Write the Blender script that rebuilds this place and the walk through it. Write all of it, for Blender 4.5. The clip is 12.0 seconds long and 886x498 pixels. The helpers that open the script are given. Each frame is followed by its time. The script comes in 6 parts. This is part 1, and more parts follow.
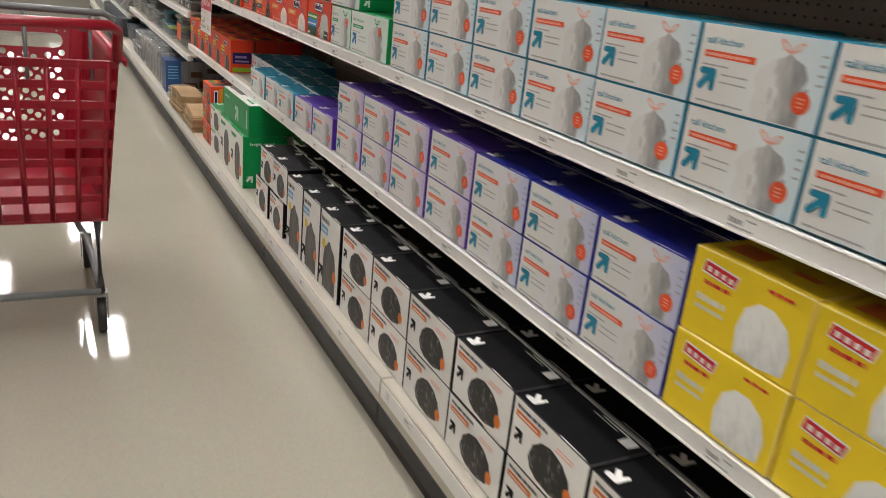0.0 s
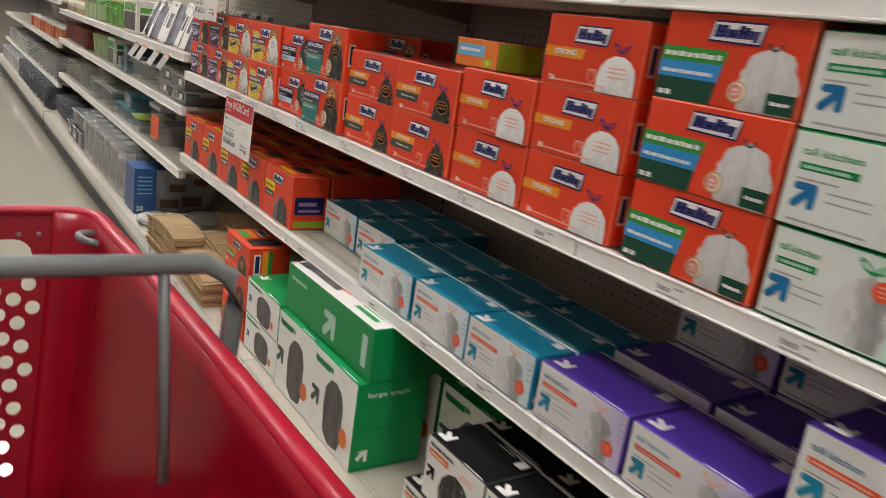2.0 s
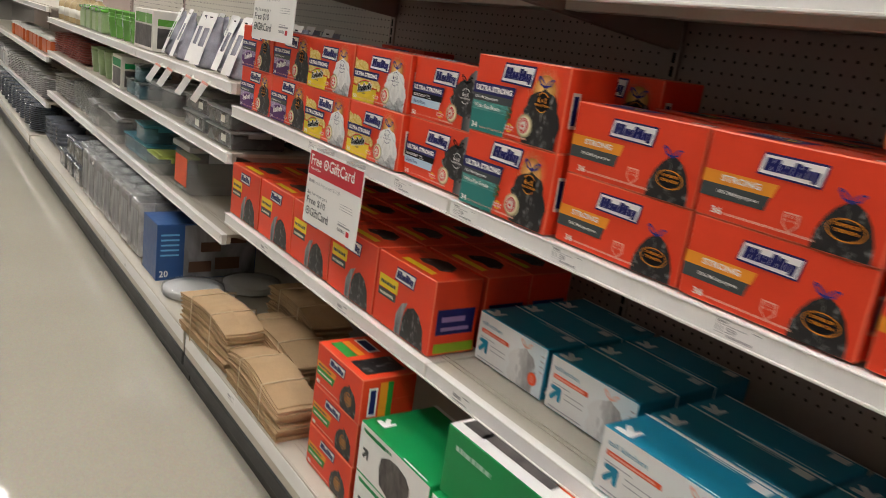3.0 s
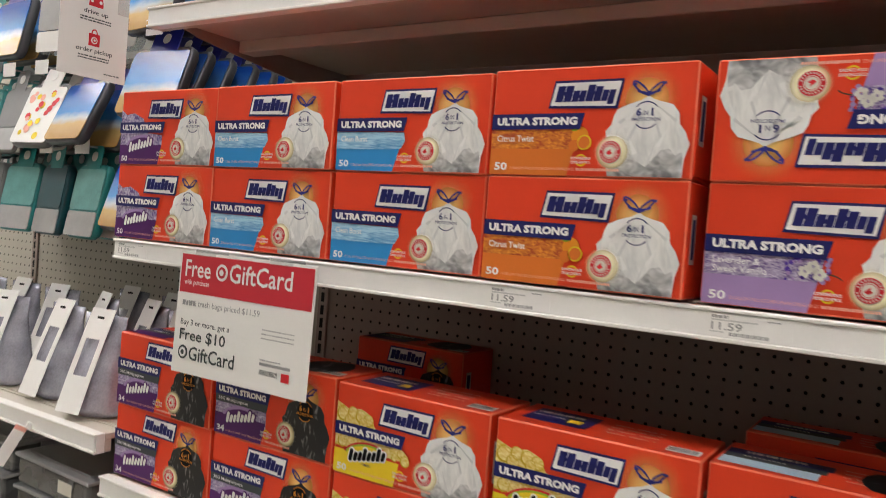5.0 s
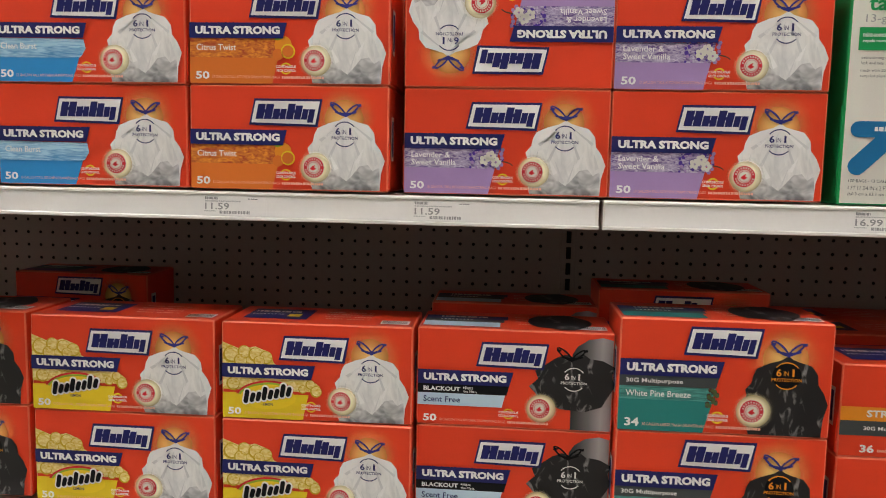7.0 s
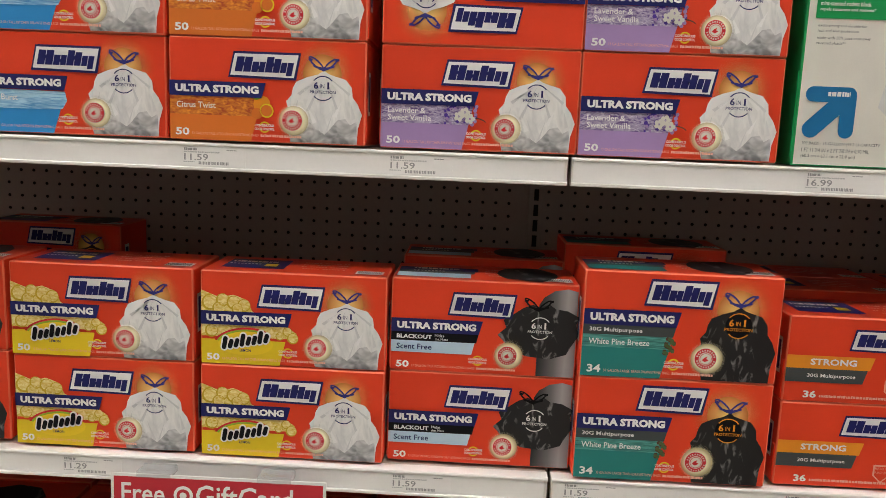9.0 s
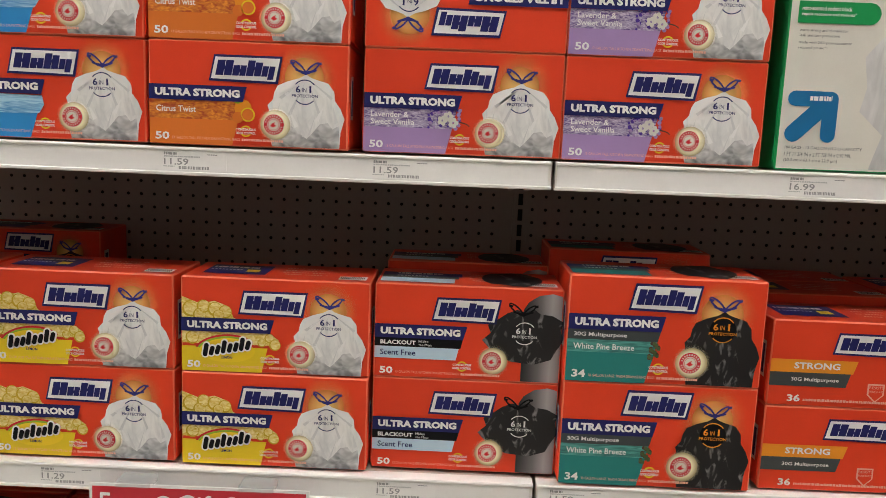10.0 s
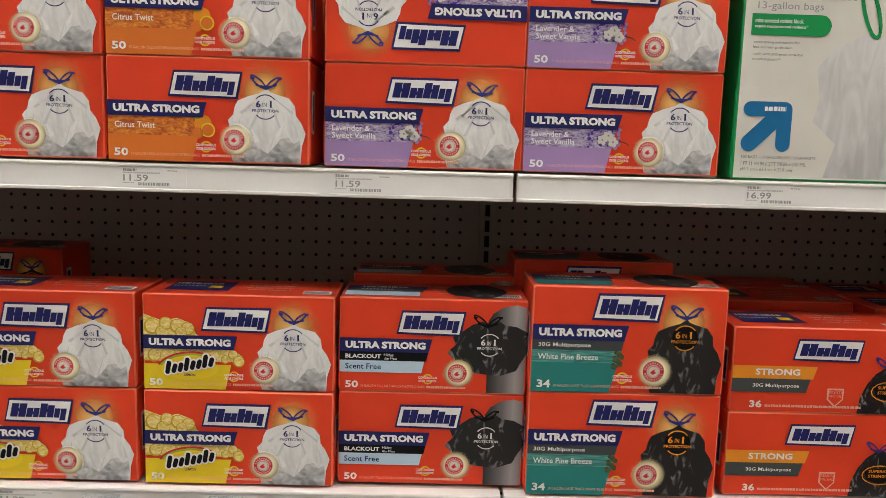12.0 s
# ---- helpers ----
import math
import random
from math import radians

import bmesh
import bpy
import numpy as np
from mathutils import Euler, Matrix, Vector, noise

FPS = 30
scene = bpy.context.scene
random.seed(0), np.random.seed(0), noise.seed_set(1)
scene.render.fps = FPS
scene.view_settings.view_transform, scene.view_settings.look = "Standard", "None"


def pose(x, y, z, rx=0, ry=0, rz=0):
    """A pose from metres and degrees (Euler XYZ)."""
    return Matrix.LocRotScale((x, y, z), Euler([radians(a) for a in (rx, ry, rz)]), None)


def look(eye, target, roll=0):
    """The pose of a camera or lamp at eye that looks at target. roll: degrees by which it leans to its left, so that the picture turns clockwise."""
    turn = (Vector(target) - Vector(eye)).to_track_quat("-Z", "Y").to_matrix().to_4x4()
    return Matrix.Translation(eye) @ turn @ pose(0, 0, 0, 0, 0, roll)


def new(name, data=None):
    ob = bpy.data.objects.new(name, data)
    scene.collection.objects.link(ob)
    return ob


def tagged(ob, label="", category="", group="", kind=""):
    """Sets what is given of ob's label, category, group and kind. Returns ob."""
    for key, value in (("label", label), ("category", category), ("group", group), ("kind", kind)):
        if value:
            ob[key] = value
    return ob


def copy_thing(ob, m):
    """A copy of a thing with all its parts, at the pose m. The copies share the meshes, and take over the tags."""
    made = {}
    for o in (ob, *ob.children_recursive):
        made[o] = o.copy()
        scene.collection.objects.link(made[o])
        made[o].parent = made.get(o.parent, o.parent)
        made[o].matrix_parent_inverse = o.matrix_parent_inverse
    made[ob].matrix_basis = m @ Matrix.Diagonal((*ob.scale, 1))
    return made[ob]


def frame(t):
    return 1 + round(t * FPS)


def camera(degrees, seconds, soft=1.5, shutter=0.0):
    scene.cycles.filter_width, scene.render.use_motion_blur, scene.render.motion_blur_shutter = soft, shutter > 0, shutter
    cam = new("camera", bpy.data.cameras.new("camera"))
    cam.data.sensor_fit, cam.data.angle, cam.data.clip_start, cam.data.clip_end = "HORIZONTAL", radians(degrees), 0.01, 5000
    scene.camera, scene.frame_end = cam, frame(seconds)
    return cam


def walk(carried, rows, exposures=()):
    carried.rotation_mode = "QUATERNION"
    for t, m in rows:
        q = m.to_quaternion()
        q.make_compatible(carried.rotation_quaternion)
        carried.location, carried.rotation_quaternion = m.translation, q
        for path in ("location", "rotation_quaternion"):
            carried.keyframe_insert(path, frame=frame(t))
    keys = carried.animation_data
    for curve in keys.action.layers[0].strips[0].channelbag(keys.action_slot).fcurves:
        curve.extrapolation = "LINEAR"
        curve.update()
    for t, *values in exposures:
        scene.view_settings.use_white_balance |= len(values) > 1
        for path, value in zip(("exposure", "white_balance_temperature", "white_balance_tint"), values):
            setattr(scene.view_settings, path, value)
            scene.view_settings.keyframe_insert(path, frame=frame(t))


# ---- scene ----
# The aisle runs along +y; the shelves' front edges stand at x = 0, the floor at z = 0.
cam = camera(59.7, 12.0, soft=0.6, shutter=0.25)
PATH = [
    (0, (-0.85, -4.08, 1.223), (0.043, -2.426, 0.54), 6.0),
    (0.5, (-0.891, -3.589, 1.219), (0.086, -1.956, 0.604), 6.6),
    (1, (-0.901, -3.097, 1.229), (0.152, -1.491, 0.67), 7.6),
    (1.5, (-0.901, -2.61, 1.237), (0.177, -1.017, 0.692), 7.7),
    (2, (-0.906, -2.129, 1.245), (0.199, -0.548, 0.715), 8.4),
    (2.5, (-0.888, -1.639, 1.242), (0.238, -0.077, 0.705), 8.1),
    (2.7, (-0.880, -1.451, 1.238), (0.252, 0.112, 0.705), 8.3),
    (4.3, (-0.823, -0.283, 1.346), (0.627, 1.06, 1.039), 5.4),
    (4.5, (-0.834, -0.206, 1.375), (0.711, 1.045, 1.15), 5.7),
    (5, (-0.806, 0.027, 1.421), (0.873, 1.113, 1.367), 4.3),
    (5.5, (-0.812, 0.186, 1.431), (0.975, 1.084, 1.435), 3.2),
    (6, (-0.869, 0.243, 1.432), (1.033, 0.86, 1.406), 1.6),
    (6.5, (-0.896, 0.196, 1.417), (1.073, 0.526, 1.302), 0.9),
    (7, (-0.91, 0.111, 1.396), (1.073, 0.269, 1.186), 1.2),
    (9, (-0.947, 0.12, 1.391), (1.027, 0.182, 1.082), 2.3),
    (9.5, (-0.942, 0.119, 1.391), (1.033, 0.164, 1.085), 2.3),
    (10, (-0.94, 0.119, 1.39), (1.038, 0.142, 1.095), 2.3),
    (10.5, (-0.937, 0.115, 1.393), (1.043, 0.12, 1.108), 2.2),
    (11, (-0.941, 0.113, 1.393), (1.041, 0.099, 1.123), 2.1),
    (11.5, (-0.944, 0.109, 1.396), (1.038, 0.084, 1.127), 1.9),
    (12, (-0.941, 0.104, 1.393), (1.041, 0.065, 1.128), 1.7),
]
walk(cam, [(t, look(eye, target, roll)) for t, eye, target, roll in PATH], exposures=[(0, 0.10), (12, 0.12)])

# ---------------------------------------------------------------- light
world = bpy.data.worlds.new("store_air")
scene.world = world
world.use_nodes = True
world.node_tree.nodes["Background"].inputs[0].default_value = (1.0, 0.95, 0.86, 1)
world.node_tree.nodes["Background"].inputs[1].default_value = 0.004
LAMP_STRENGTH = 28.0
LAMP_COLOUR = (1.0, 0.962, 0.955, 1)
CEILING = 4.3

# ---------------------------------------------------------------- materials
MATS = {}


def mat(name, colour, rough=0.5, metal=0.0, var=0.12, scale=30.0, fine=260.0, bump=0.0, coat=0.0, spec=0.5, trans=0.0, alpha=1.0, stretch=(1, 1, 1), per_object=0.0):
    """A surface with variation at two scales, in metres of the object."""
    if name in MATS:
        return MATS[name]
    m = bpy.data.materials.new(name)
    m.use_nodes = True
    nt = m.node_tree
    b = nt.nodes["Principled BSDF"]
    co = nt.nodes.new("ShaderNodeTexCoord")
    mp = nt.nodes.new("ShaderNodeMapping")
    mp.inputs["Scale"].default_value = stretch
    nt.links.new(co.outputs["Object"], mp.inputs["Vector"])
    n1 = nt.nodes.new("ShaderNodeTexNoise")
    n1.inputs["Scale"].default_value = scale
    n1.inputs["Detail"].default_value = 4
    n2 = nt.nodes.new("ShaderNodeTexNoise")
    n2.inputs["Scale"].default_value = fine
    for n in (n1, n2):
        nt.links.new(mp.outputs[0], n.inputs["Vector"])
    add = nt.nodes.new("ShaderNodeMath")
    add.operation = "MULTIPLY_ADD"
    add.inputs[1].default_value = 0.4
    nt.links.new(n2.outputs["Fac"], add.inputs[0])
    nt.links.new(n1.outputs["Fac"], add.inputs[2])
    ramp = nt.nodes.new("ShaderNodeMapRange")
    ramp.inputs["From Min"].default_value, ramp.inputs["From Max"].default_value = 0.35, 1.05
    ramp.inputs["To Min"].default_value, ramp.inputs["To Max"].default_value = 1 - var, 1 + var * 0.6
    nt.links.new(add.outputs[0], ramp.inputs["Value"])
    hsv = nt.nodes.new("ShaderNodeHueSaturation")
    hsv.inputs["Color"].default_value = (*colour, 1)
    if per_object:
        info = nt.nodes.new("ShaderNodeObjectInfo")
        mr = nt.nodes.new("ShaderNodeMapRange")
        mr.inputs["To Min"].default_value, mr.inputs["To Max"].default_value = 1 - per_object, 1 + per_object
        nt.links.new(info.outputs["Random"], mr.inputs["Value"])
        mul = nt.nodes.new("ShaderNodeMath")
        mul.operation = "MULTIPLY"
        nt.links.new(ramp.outputs[0], mul.inputs[0])
        nt.links.new(mr.outputs[0], mul.inputs[1])
        nt.links.new(mul.outputs[0], hsv.inputs["Value"])
    else:
        nt.links.new(ramp.outputs[0], hsv.inputs["Value"])
    nt.links.new(hsv.outputs[0], b.inputs["Base Color"])
    rr = nt.nodes.new("ShaderNodeMapRange")
    rr.inputs["To Min"].default_value, rr.inputs["To Max"].default_value = max(rough - 0.08, 0.02), min(rough + 0.1, 1)
    nt.links.new(n1.outputs["Fac"], rr.inputs["Value"])
    nt.links.new(rr.outputs[0], b.inputs["Roughness"])
    b.inputs["Metallic"].default_value = metal
    b.inputs["Coat Weight"].default_value = coat
    b.inputs["Coat Roughness"].default_value = 0.12
    b.inputs["Specular IOR Level"].default_value = spec
    b.inputs["Transmission Weight"].default_value = trans
    b.inputs["Alpha"].default_value = alpha
    if bump:
        bp = nt.nodes.new("ShaderNodeBump")
        bp.inputs["Strength"].default_value = bump
        bp.inputs["Distance"].default_value = 0.002
        nt.links.new(add.outputs[0], bp.inputs["Height"])
        nt.links.new(bp.outputs[0], b.inputs["Normal"])
    MATS[name] = m
    return m


def ink(name, colour, rough=0.42):
    """Printed card or paper."""
    return mat("print_" + name, colour, rough, var=0.07, scale=22, fine=500, spec=0.3, per_object=0.06)


def picture(name, light, dark, low, high, stretch, pull, detail=5):
    """A printed photograph of crumpled film: folds from stretched noise, darker towards its foot."""
    if name in MATS:
        return MATS[name]
    m = bpy.data.materials.new(name)
    m.use_nodes = True
    nt = m.node_tree
    b = nt.nodes["Principled BSDF"]
    co = nt.nodes.new("ShaderNodeTexCoord")
    mp = nt.nodes.new("ShaderNodeMapping")
    mp.inputs["Scale"].default_value = stretch
    nt.links.new(co.outputs["Generated"], mp.inputs["Vector"])
    n = nt.nodes.new("ShaderNodeTexNoise")
    n.inputs["Scale"].default_value = 3.2
    n.inputs["Detail"].default_value = detail
    n.inputs["Distortion"].default_value = 0.9
    nt.links.new(mp.outputs[0], n.inputs["Vector"])
    sep = nt.nodes.new("ShaderNodeSeparateXYZ")
    nt.links.new(co.outputs["Generated"], sep.inputs[0])
    ma = nt.nodes.new("ShaderNodeMath")
    ma.operation = "MULTIPLY_ADD"
    ma.inputs[1].default_value = pull
    nt.links.new(sep.outputs["Z"], ma.inputs[0])
    nt.links.new(n.outputs["Fac"], ma.inputs[2])
    cr = nt.nodes.new("ShaderNodeValToRGB")
    cr.color_ramp.elements[0].position, cr.color_ramp.elements[1].position = low, high
    cr.color_ramp.elements[0].color, cr.color_ramp.elements[1].color = (*dark, 1), (*light, 1)
    nt.links.new(ma.outputs[0], cr.inputs[0])
    nt.links.new(cr.outputs[0], b.inputs["Base Color"])
    b.inputs["Roughness"].default_value = 0.42
    MATS[name] = m
    return m


def radial(name, inner, outer, rough=0.42, full=0.85, start=0.04):
    """A printed round glow that thins out over the card below it, from inner to outer colour."""
    if name in MATS:
        return MATS[name]
    m = bpy.data.materials.new(name)
    m.use_nodes = True
    nt = m.node_tree
    b = nt.nodes["Principled BSDF"]
    co = nt.nodes.new("ShaderNodeTexCoord")
    mp = nt.nodes.new("ShaderNodeMapping")
    mp.inputs["Location"].default_value = (0, -1, -1)
    mp.inputs["Scale"].default_value = (0, 2, 2)
    nt.links.new(co.outputs["Generated"], mp.inputs["Vector"])
    g = nt.nodes.new("ShaderNodeTexGradient")
    g.gradient_type = "SPHERICAL"
    nt.links.new(mp.outputs[0], g.inputs["Vector"])
    cr = nt.nodes.new("ShaderNodeValToRGB")
    cr.color_ramp.elements[0].color, cr.color_ramp.elements[1].color = (*outer, 1), (*inner, 1)
    cr.color_ramp.elements[0].position, cr.color_ramp.elements[1].position = 0.12, full
    cr.color_ramp.interpolation = "EASE"
    thin = nt.nodes.new("ShaderNodeMapRange")
    thin.inputs["From Min"].default_value = start
    thin.inputs["From Max"].default_value = full
    thin.interpolation_type = "SMOOTHSTEP"
    nt.links.new(g.outputs["Fac"], thin.inputs["Value"])
    nt.links.new(thin.outputs["Result"], b.inputs["Alpha"])
    nt.links.new(g.outputs["Fac"], cr.inputs[0])
    nt.links.new(cr.outputs[0], b.inputs["Base Color"])
    b.inputs["Roughness"].default_value = rough
    MATS[name] = m
    return m


def wash(name, stops, axis="Y", wobble=0.25, rough=0.42, scale=2.5):
    """A printed blend across the part (Y from its right to its left, Z upwards), broken up by noise."""
    if name in MATS:
        return MATS[name]
    m = bpy.data.materials.new(name)
    m.use_nodes = True
    nt = m.node_tree
    b = nt.nodes["Principled BSDF"]
    co = nt.nodes.new("ShaderNodeTexCoord")
    sep = nt.nodes.new("ShaderNodeSeparateXYZ")
    nt.links.new(co.outputs["Generated"], sep.inputs[0])
    mp = nt.nodes.new("ShaderNodeMapping")
    mp.inputs["Scale"].default_value = (1, 2.4, 0.8) if axis == "Y" else (1, 1, 2)
    nt.links.new(co.outputs["Generated"], mp.inputs["Vector"])
    n = nt.nodes.new("ShaderNodeTexNoise")
    n.inputs["Scale"].default_value = scale
    n.inputs["Detail"].default_value = 5
    nt.links.new(mp.outputs[0], n.inputs["Vector"])
    ma = nt.nodes.new("ShaderNodeMath")
    ma.operation = "MULTIPLY_ADD"
    ma.inputs[1].default_value = wobble
    nt.links.new(n.outputs["Fac"], ma.inputs[0])
    nt.links.new(sep.outputs[axis], ma.inputs[2])
    cr = nt.nodes.new("ShaderNodeValToRGB")
    while len(cr.color_ramp.elements) < len(stops):
        cr.color_ramp.elements.new(0.5)
    for e, (p, c) in zip(cr.color_ramp.elements, stops):
        e.position, e.color = min(p + wobble / 2, 1.0), (*c, 1)
    nt.links.new(ma.outputs[0], cr.inputs[0])
    nt.links.new(cr.outputs[0], b.inputs["Base Color"])
    b.inputs["Roughness"].default_value = rough
    b.inputs["Specular IOR Level"].default_value = 0.3
    MATS[name] = m
    return m


ORANGE = (0.77, 0.056, 0.017)
C_ORANGE = ink("orange_red", ORANGE)
C_ORANGE_DK = ink("deep_red", (0.55, 0.03, 0.012))
C_NAVY = ink("navy", (0.011, 0.013, 0.115))
C_STRING = ink("drawstring", (0.030, 0.034, 0.22))
C_WHITE = ink("white", (0.84, 0.83, 0.80))
C_CREAM = ink("cream", (0.72, 0.70, 0.62))
C_PALE = ink("pale_pink", (0.85, 0.42, 0.33))
C_YELLOW = ink("yellow", (0.85, 0.62, 0.02))
C_LEMON_RIM = ink("lemon_rim", (0.60, 0.40, 0.015))
C_OLIVE = ink("olive", (0.10, 0.13, 0.05))
C_AMBER = ink("amber", (0.82, 0.30, 0.02))
C_TAN = ink("tangerine", (0.75, 0.19, 0.025))
C_SKY = ink("sky", (0.03, 0.27, 0.62))
C_AQUA = ink("aqua", (0.16, 0.42, 0.66))
C_LILAC = ink("lilac", (0.38, 0.25, 0.50))
C_PURPLE = ink("purple", (0.085, 0.012, 0.13))
C_VIOLET = ink("violet", (0.085, 0.035, 0.33))
C_ROYAL = ink("royal", (0.012, 0.02, 0.26))
C_TEAL = ink("teal", (0.012, 0.22, 0.34))
C_PINE = ink("pine", (0.02, 0.22, 0.20))
C_SLATE = ink("slate", (0.055, 0.065, 0.065))
C_BLACK = mat("print_black", (0.006, 0.006, 0.007), 0.6, var=0.2, scale=22, fine=500, spec=0.15)
C_GREY = ink("grey", (0.33, 0.33, 0.33))
C_ICE = ink("ice", (0.50, 0.66, 0.78))
C_GREEN = ink("green", (0.005, 0.28, 0.075))
C_MINT = ink("mint", (0.45, 0.66, 0.55))
C_LIME = ink("lime", (0.30, 0.48, 0.03))
C_RED = ink("red", (0.62, 0.02, 0.03))
C_BLUE = ink("blue", (0.01, 0.16, 0.36))
C_VERMIL = ink("vermilion", (0.80, 0.10, 0.03))
C_BROWN = ink("brown", (0.10, 0.05, 0.03))
P_WHITE = picture("photo_white_film", (0.83, 0.83, 0.80), (0.60, 0.61, 0.60), 0.38, 0.80, (1, 3.2, 1.1), 0.42)
P_FOLD = ink("fold_shade", (0.67, 0.675, 0.665))
P_SHEEN = ink("fold_light", (0.86, 0.86, 0.84))
P_BLACK = picture("photo_black_film", (0.30, 0.30, 0.30), (0.004, 0.004, 0.005), 0.57, 0.76, (1, 2.6, 1.2), 0.0)
P_GREY = picture("photo_grey_film", (0.72, 0.715, 0.69), (0.44, 0.44, 0.43), 0.35, 0.95, (1, 3.5, 0.9), 0.35)
P_CAN = picture("photo_dark_can", (0.12, 0.105, 0.10), (0.022, 0.020, 0.020), 0.35, 0.75, (1, 2.0, 0.6), 0.1)
P_STEEL = picture("photo_steel_bin", (0.34, 0.34, 0.35), (0.06, 0.06, 0.065), 0.30, 0.75, (1, 3.0, 0.3), 0.1)
P_FLAME = picture("photo_citrus", (0.85, 0.32, 0.03), (0.45, 0.06, 0.01), 0.35, 0.7, (1, 4, 2), 0.0)
P_WAVE = picture("photo_water", (0.40, 0.66, 0.82), (0.05, 0.25, 0.55), 0.35, 0.7, (1, 1.5, 3), 0.2)
P_LAV = picture("photo_lavender", (0.66, 0.60, 0.72), (0.13, 0.07, 0.25), 0.35, 0.7, (1, 6, 3), 0.0)
P_LEMON = picture("photo_lemon", (0.88, 0.74, 0.32), (0.66, 0.44, 0.02), 0.35, 0.62, (1, 5, 5), 0.0)
P_PINE = picture("photo_pine", (0.10, 0.42, 0.36), (0.015, 0.12, 0.11), 0.35, 0.65, (1, 1.2, 5), 0.0)
P_LUMPS = picture("photo_bag_contents", (0.70, 0.70, 0.69), (0.10, 0.105, 0.11), 0.36, 0.98, (1, 1.7, 0.9), 0.48, 1.5)
W_FRONT = (0.73, 0.72, 0.69)
P_BIN = wash("photo_bin", [(0.0, (0.22, 0.21, 0.21)), (0.25, (0.36, 0.35, 0.35)), (0.55, (0.16, 0.155, 0.155)), (0.8, (0.07, 0.068, 0.068)), (1.0, (0.03, 0.03, 0.03))], "Y", 0.05)
P_SOFT = wash("photo_soft_bag", [(0.0, (0.56, 0.56, 0.55)), (0.16, (0.26, 0.26, 0.26)), (0.45, (0.44, 0.44, 0.43)), (0.75, (0.56, 0.56, 0.55)), (0.97, (0.68, 0.68, 0.66))], "Y", 0.75, 0.42, 4.5)
F_PURPLE = wash("front_lilac", [(0.0, (0.52, 0.44, 0.66)), (0.35, (0.70, 0.68, 0.74)), (0.7, W_FRONT)], "Y", 0.15)
F_ROYAL = wash("front_periwinkle", [(0.0, (0.48, 0.50, 0.70)), (0.35, (0.70, 0.70, 0.75)), (0.7, W_FRONT)], "Y", 0.15)
F_SKY = wash("front_pale_blue", [(0.0, (0.58, 0.70, 0.75)), (0.35, (0.72, 0.76, 0.76)), (0.7, W_FRONT)], "Y", 0.15)
F_MINT = wash("front_pale_mint", [(0.0, (0.58, 0.72, 0.64)), (0.35, (0.68, 0.75, 0.70)), (0.7, (0.74, 0.76, 0.72))], "Y", 0.15)
FRONTS = {"violet": F_PURPLE, "royal": F_ROYAL, "teal": F_SKY, "green": F_MINT}
SKY_PACK = wash("photo_beach", [(0.0, (0.42, 0.24, 0.08)), (0.26, (0.58, 0.40, 0.16)), (0.36, (0.50, 0.56, 0.58)), (0.48, (0.07, 0.28, 0.62)), (0.9, (0.01, 0.07, 0.36))], "Z", 0.18, 0.25)
R_GLOW = radial("print_glow", (0.97, 0.66, 0.20), (0.90, 0.24, 0.02), full=1.05, start=0.36)
R_HALO = radial("print_halo", (0.95, 0.90, 0.60), (0.94, 0.72, 0.26), full=0.64, start=0.24)

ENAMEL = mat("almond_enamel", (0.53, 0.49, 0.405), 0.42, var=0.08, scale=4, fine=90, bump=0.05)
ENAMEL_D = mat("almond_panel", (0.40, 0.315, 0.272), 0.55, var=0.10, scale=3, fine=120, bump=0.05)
# pegboard of the side bays: light falling on it is put into the colour
BOARD_LIT = mat("cream_pegboard", (0.58, 0.54, 0.465), 0.5, var=0.10, scale=3, fine=120, bump=0.05)
CHANNEL = mat("channel_plastic", (0.80, 0.785, 0.73), 0.35, var=0.06, scale=8)
STRIP = mat("label_paper", (0.88, 0.87, 0.84), 0.30, var=0.05, scale=9, coat=0.3)
HOLE = mat("hole_dark", (0.012, 0.010, 0.009), 0.9)
STEEL = mat("zinc_steel", (0.42, 0.42, 0.41), 0.38, metal=0.9, var=0.15)
KICK = mat("kick_grey", (0.035, 0.033, 0.032), 0.5, var=0.25, scale=7, bump=0.1)
RUBBER = mat("bumper_rubber", (0.02, 0.02, 0.02), 0.55, var=0.3, scale=12, bump=0.1)
PLASTIC_RED = mat("red_plastic", (0.31, 0.0025, 0.016), 0.30, var=0.22, scale=9, fine=160, bump=0.08, coat=0.12, stretch=(1, 1, 0.35))
PLASTIC_GREY = mat("grey_plastic", (0.17, 0.18, 0.18), 0.38, var=0.12, scale=20)
PAPER_TAN = mat("kraft_paper", (0.47, 0.32, 0.17), 0.85, var=0.22, scale=9, fine=220, bump=0.4)
PAPER_WHITE = mat("sign_paper", (0.80, 0.79, 0.75), 0.45, var=0.04, scale=6)
CLEAR = mat("clear_plastic", (0.50, 0.52, 0.51), 0.15, var=0.2, scale=14, alpha=0.30, coat=0.5)
SMOKE = mat("smoke_plastic", (0.16, 0.16, 0.155), 0.25, var=0.2, scale=12, alpha=0.75, coat=0.4)
LID_GREY = mat("grey_lid", (0.30, 0.30, 0.30), 0.35, var=0.12, scale=14)
LID_TEAL = mat("teal_lid", (0.05, 0.22, 0.28), 0.35, var=0.12, scale=14)
LID_LIME = mat("lime_lid", (0.40, 0.48, 0.10), 0.35, var=0.12, scale=14)
DISH = mat("glazed_dish", (0.40, 0.40, 0.38), 0.22, var=0.1, scale=18)
DISH_DARK = mat("dark_dish", (0.10, 0.11, 0.13), 0.22, var=0.15, scale=18)
FOIL = mat("lilac_film", (0.46, 0.46, 0.53), 0.20, metal=0.25, var=0.45, scale=22, bump=0.8, coat=0.4)
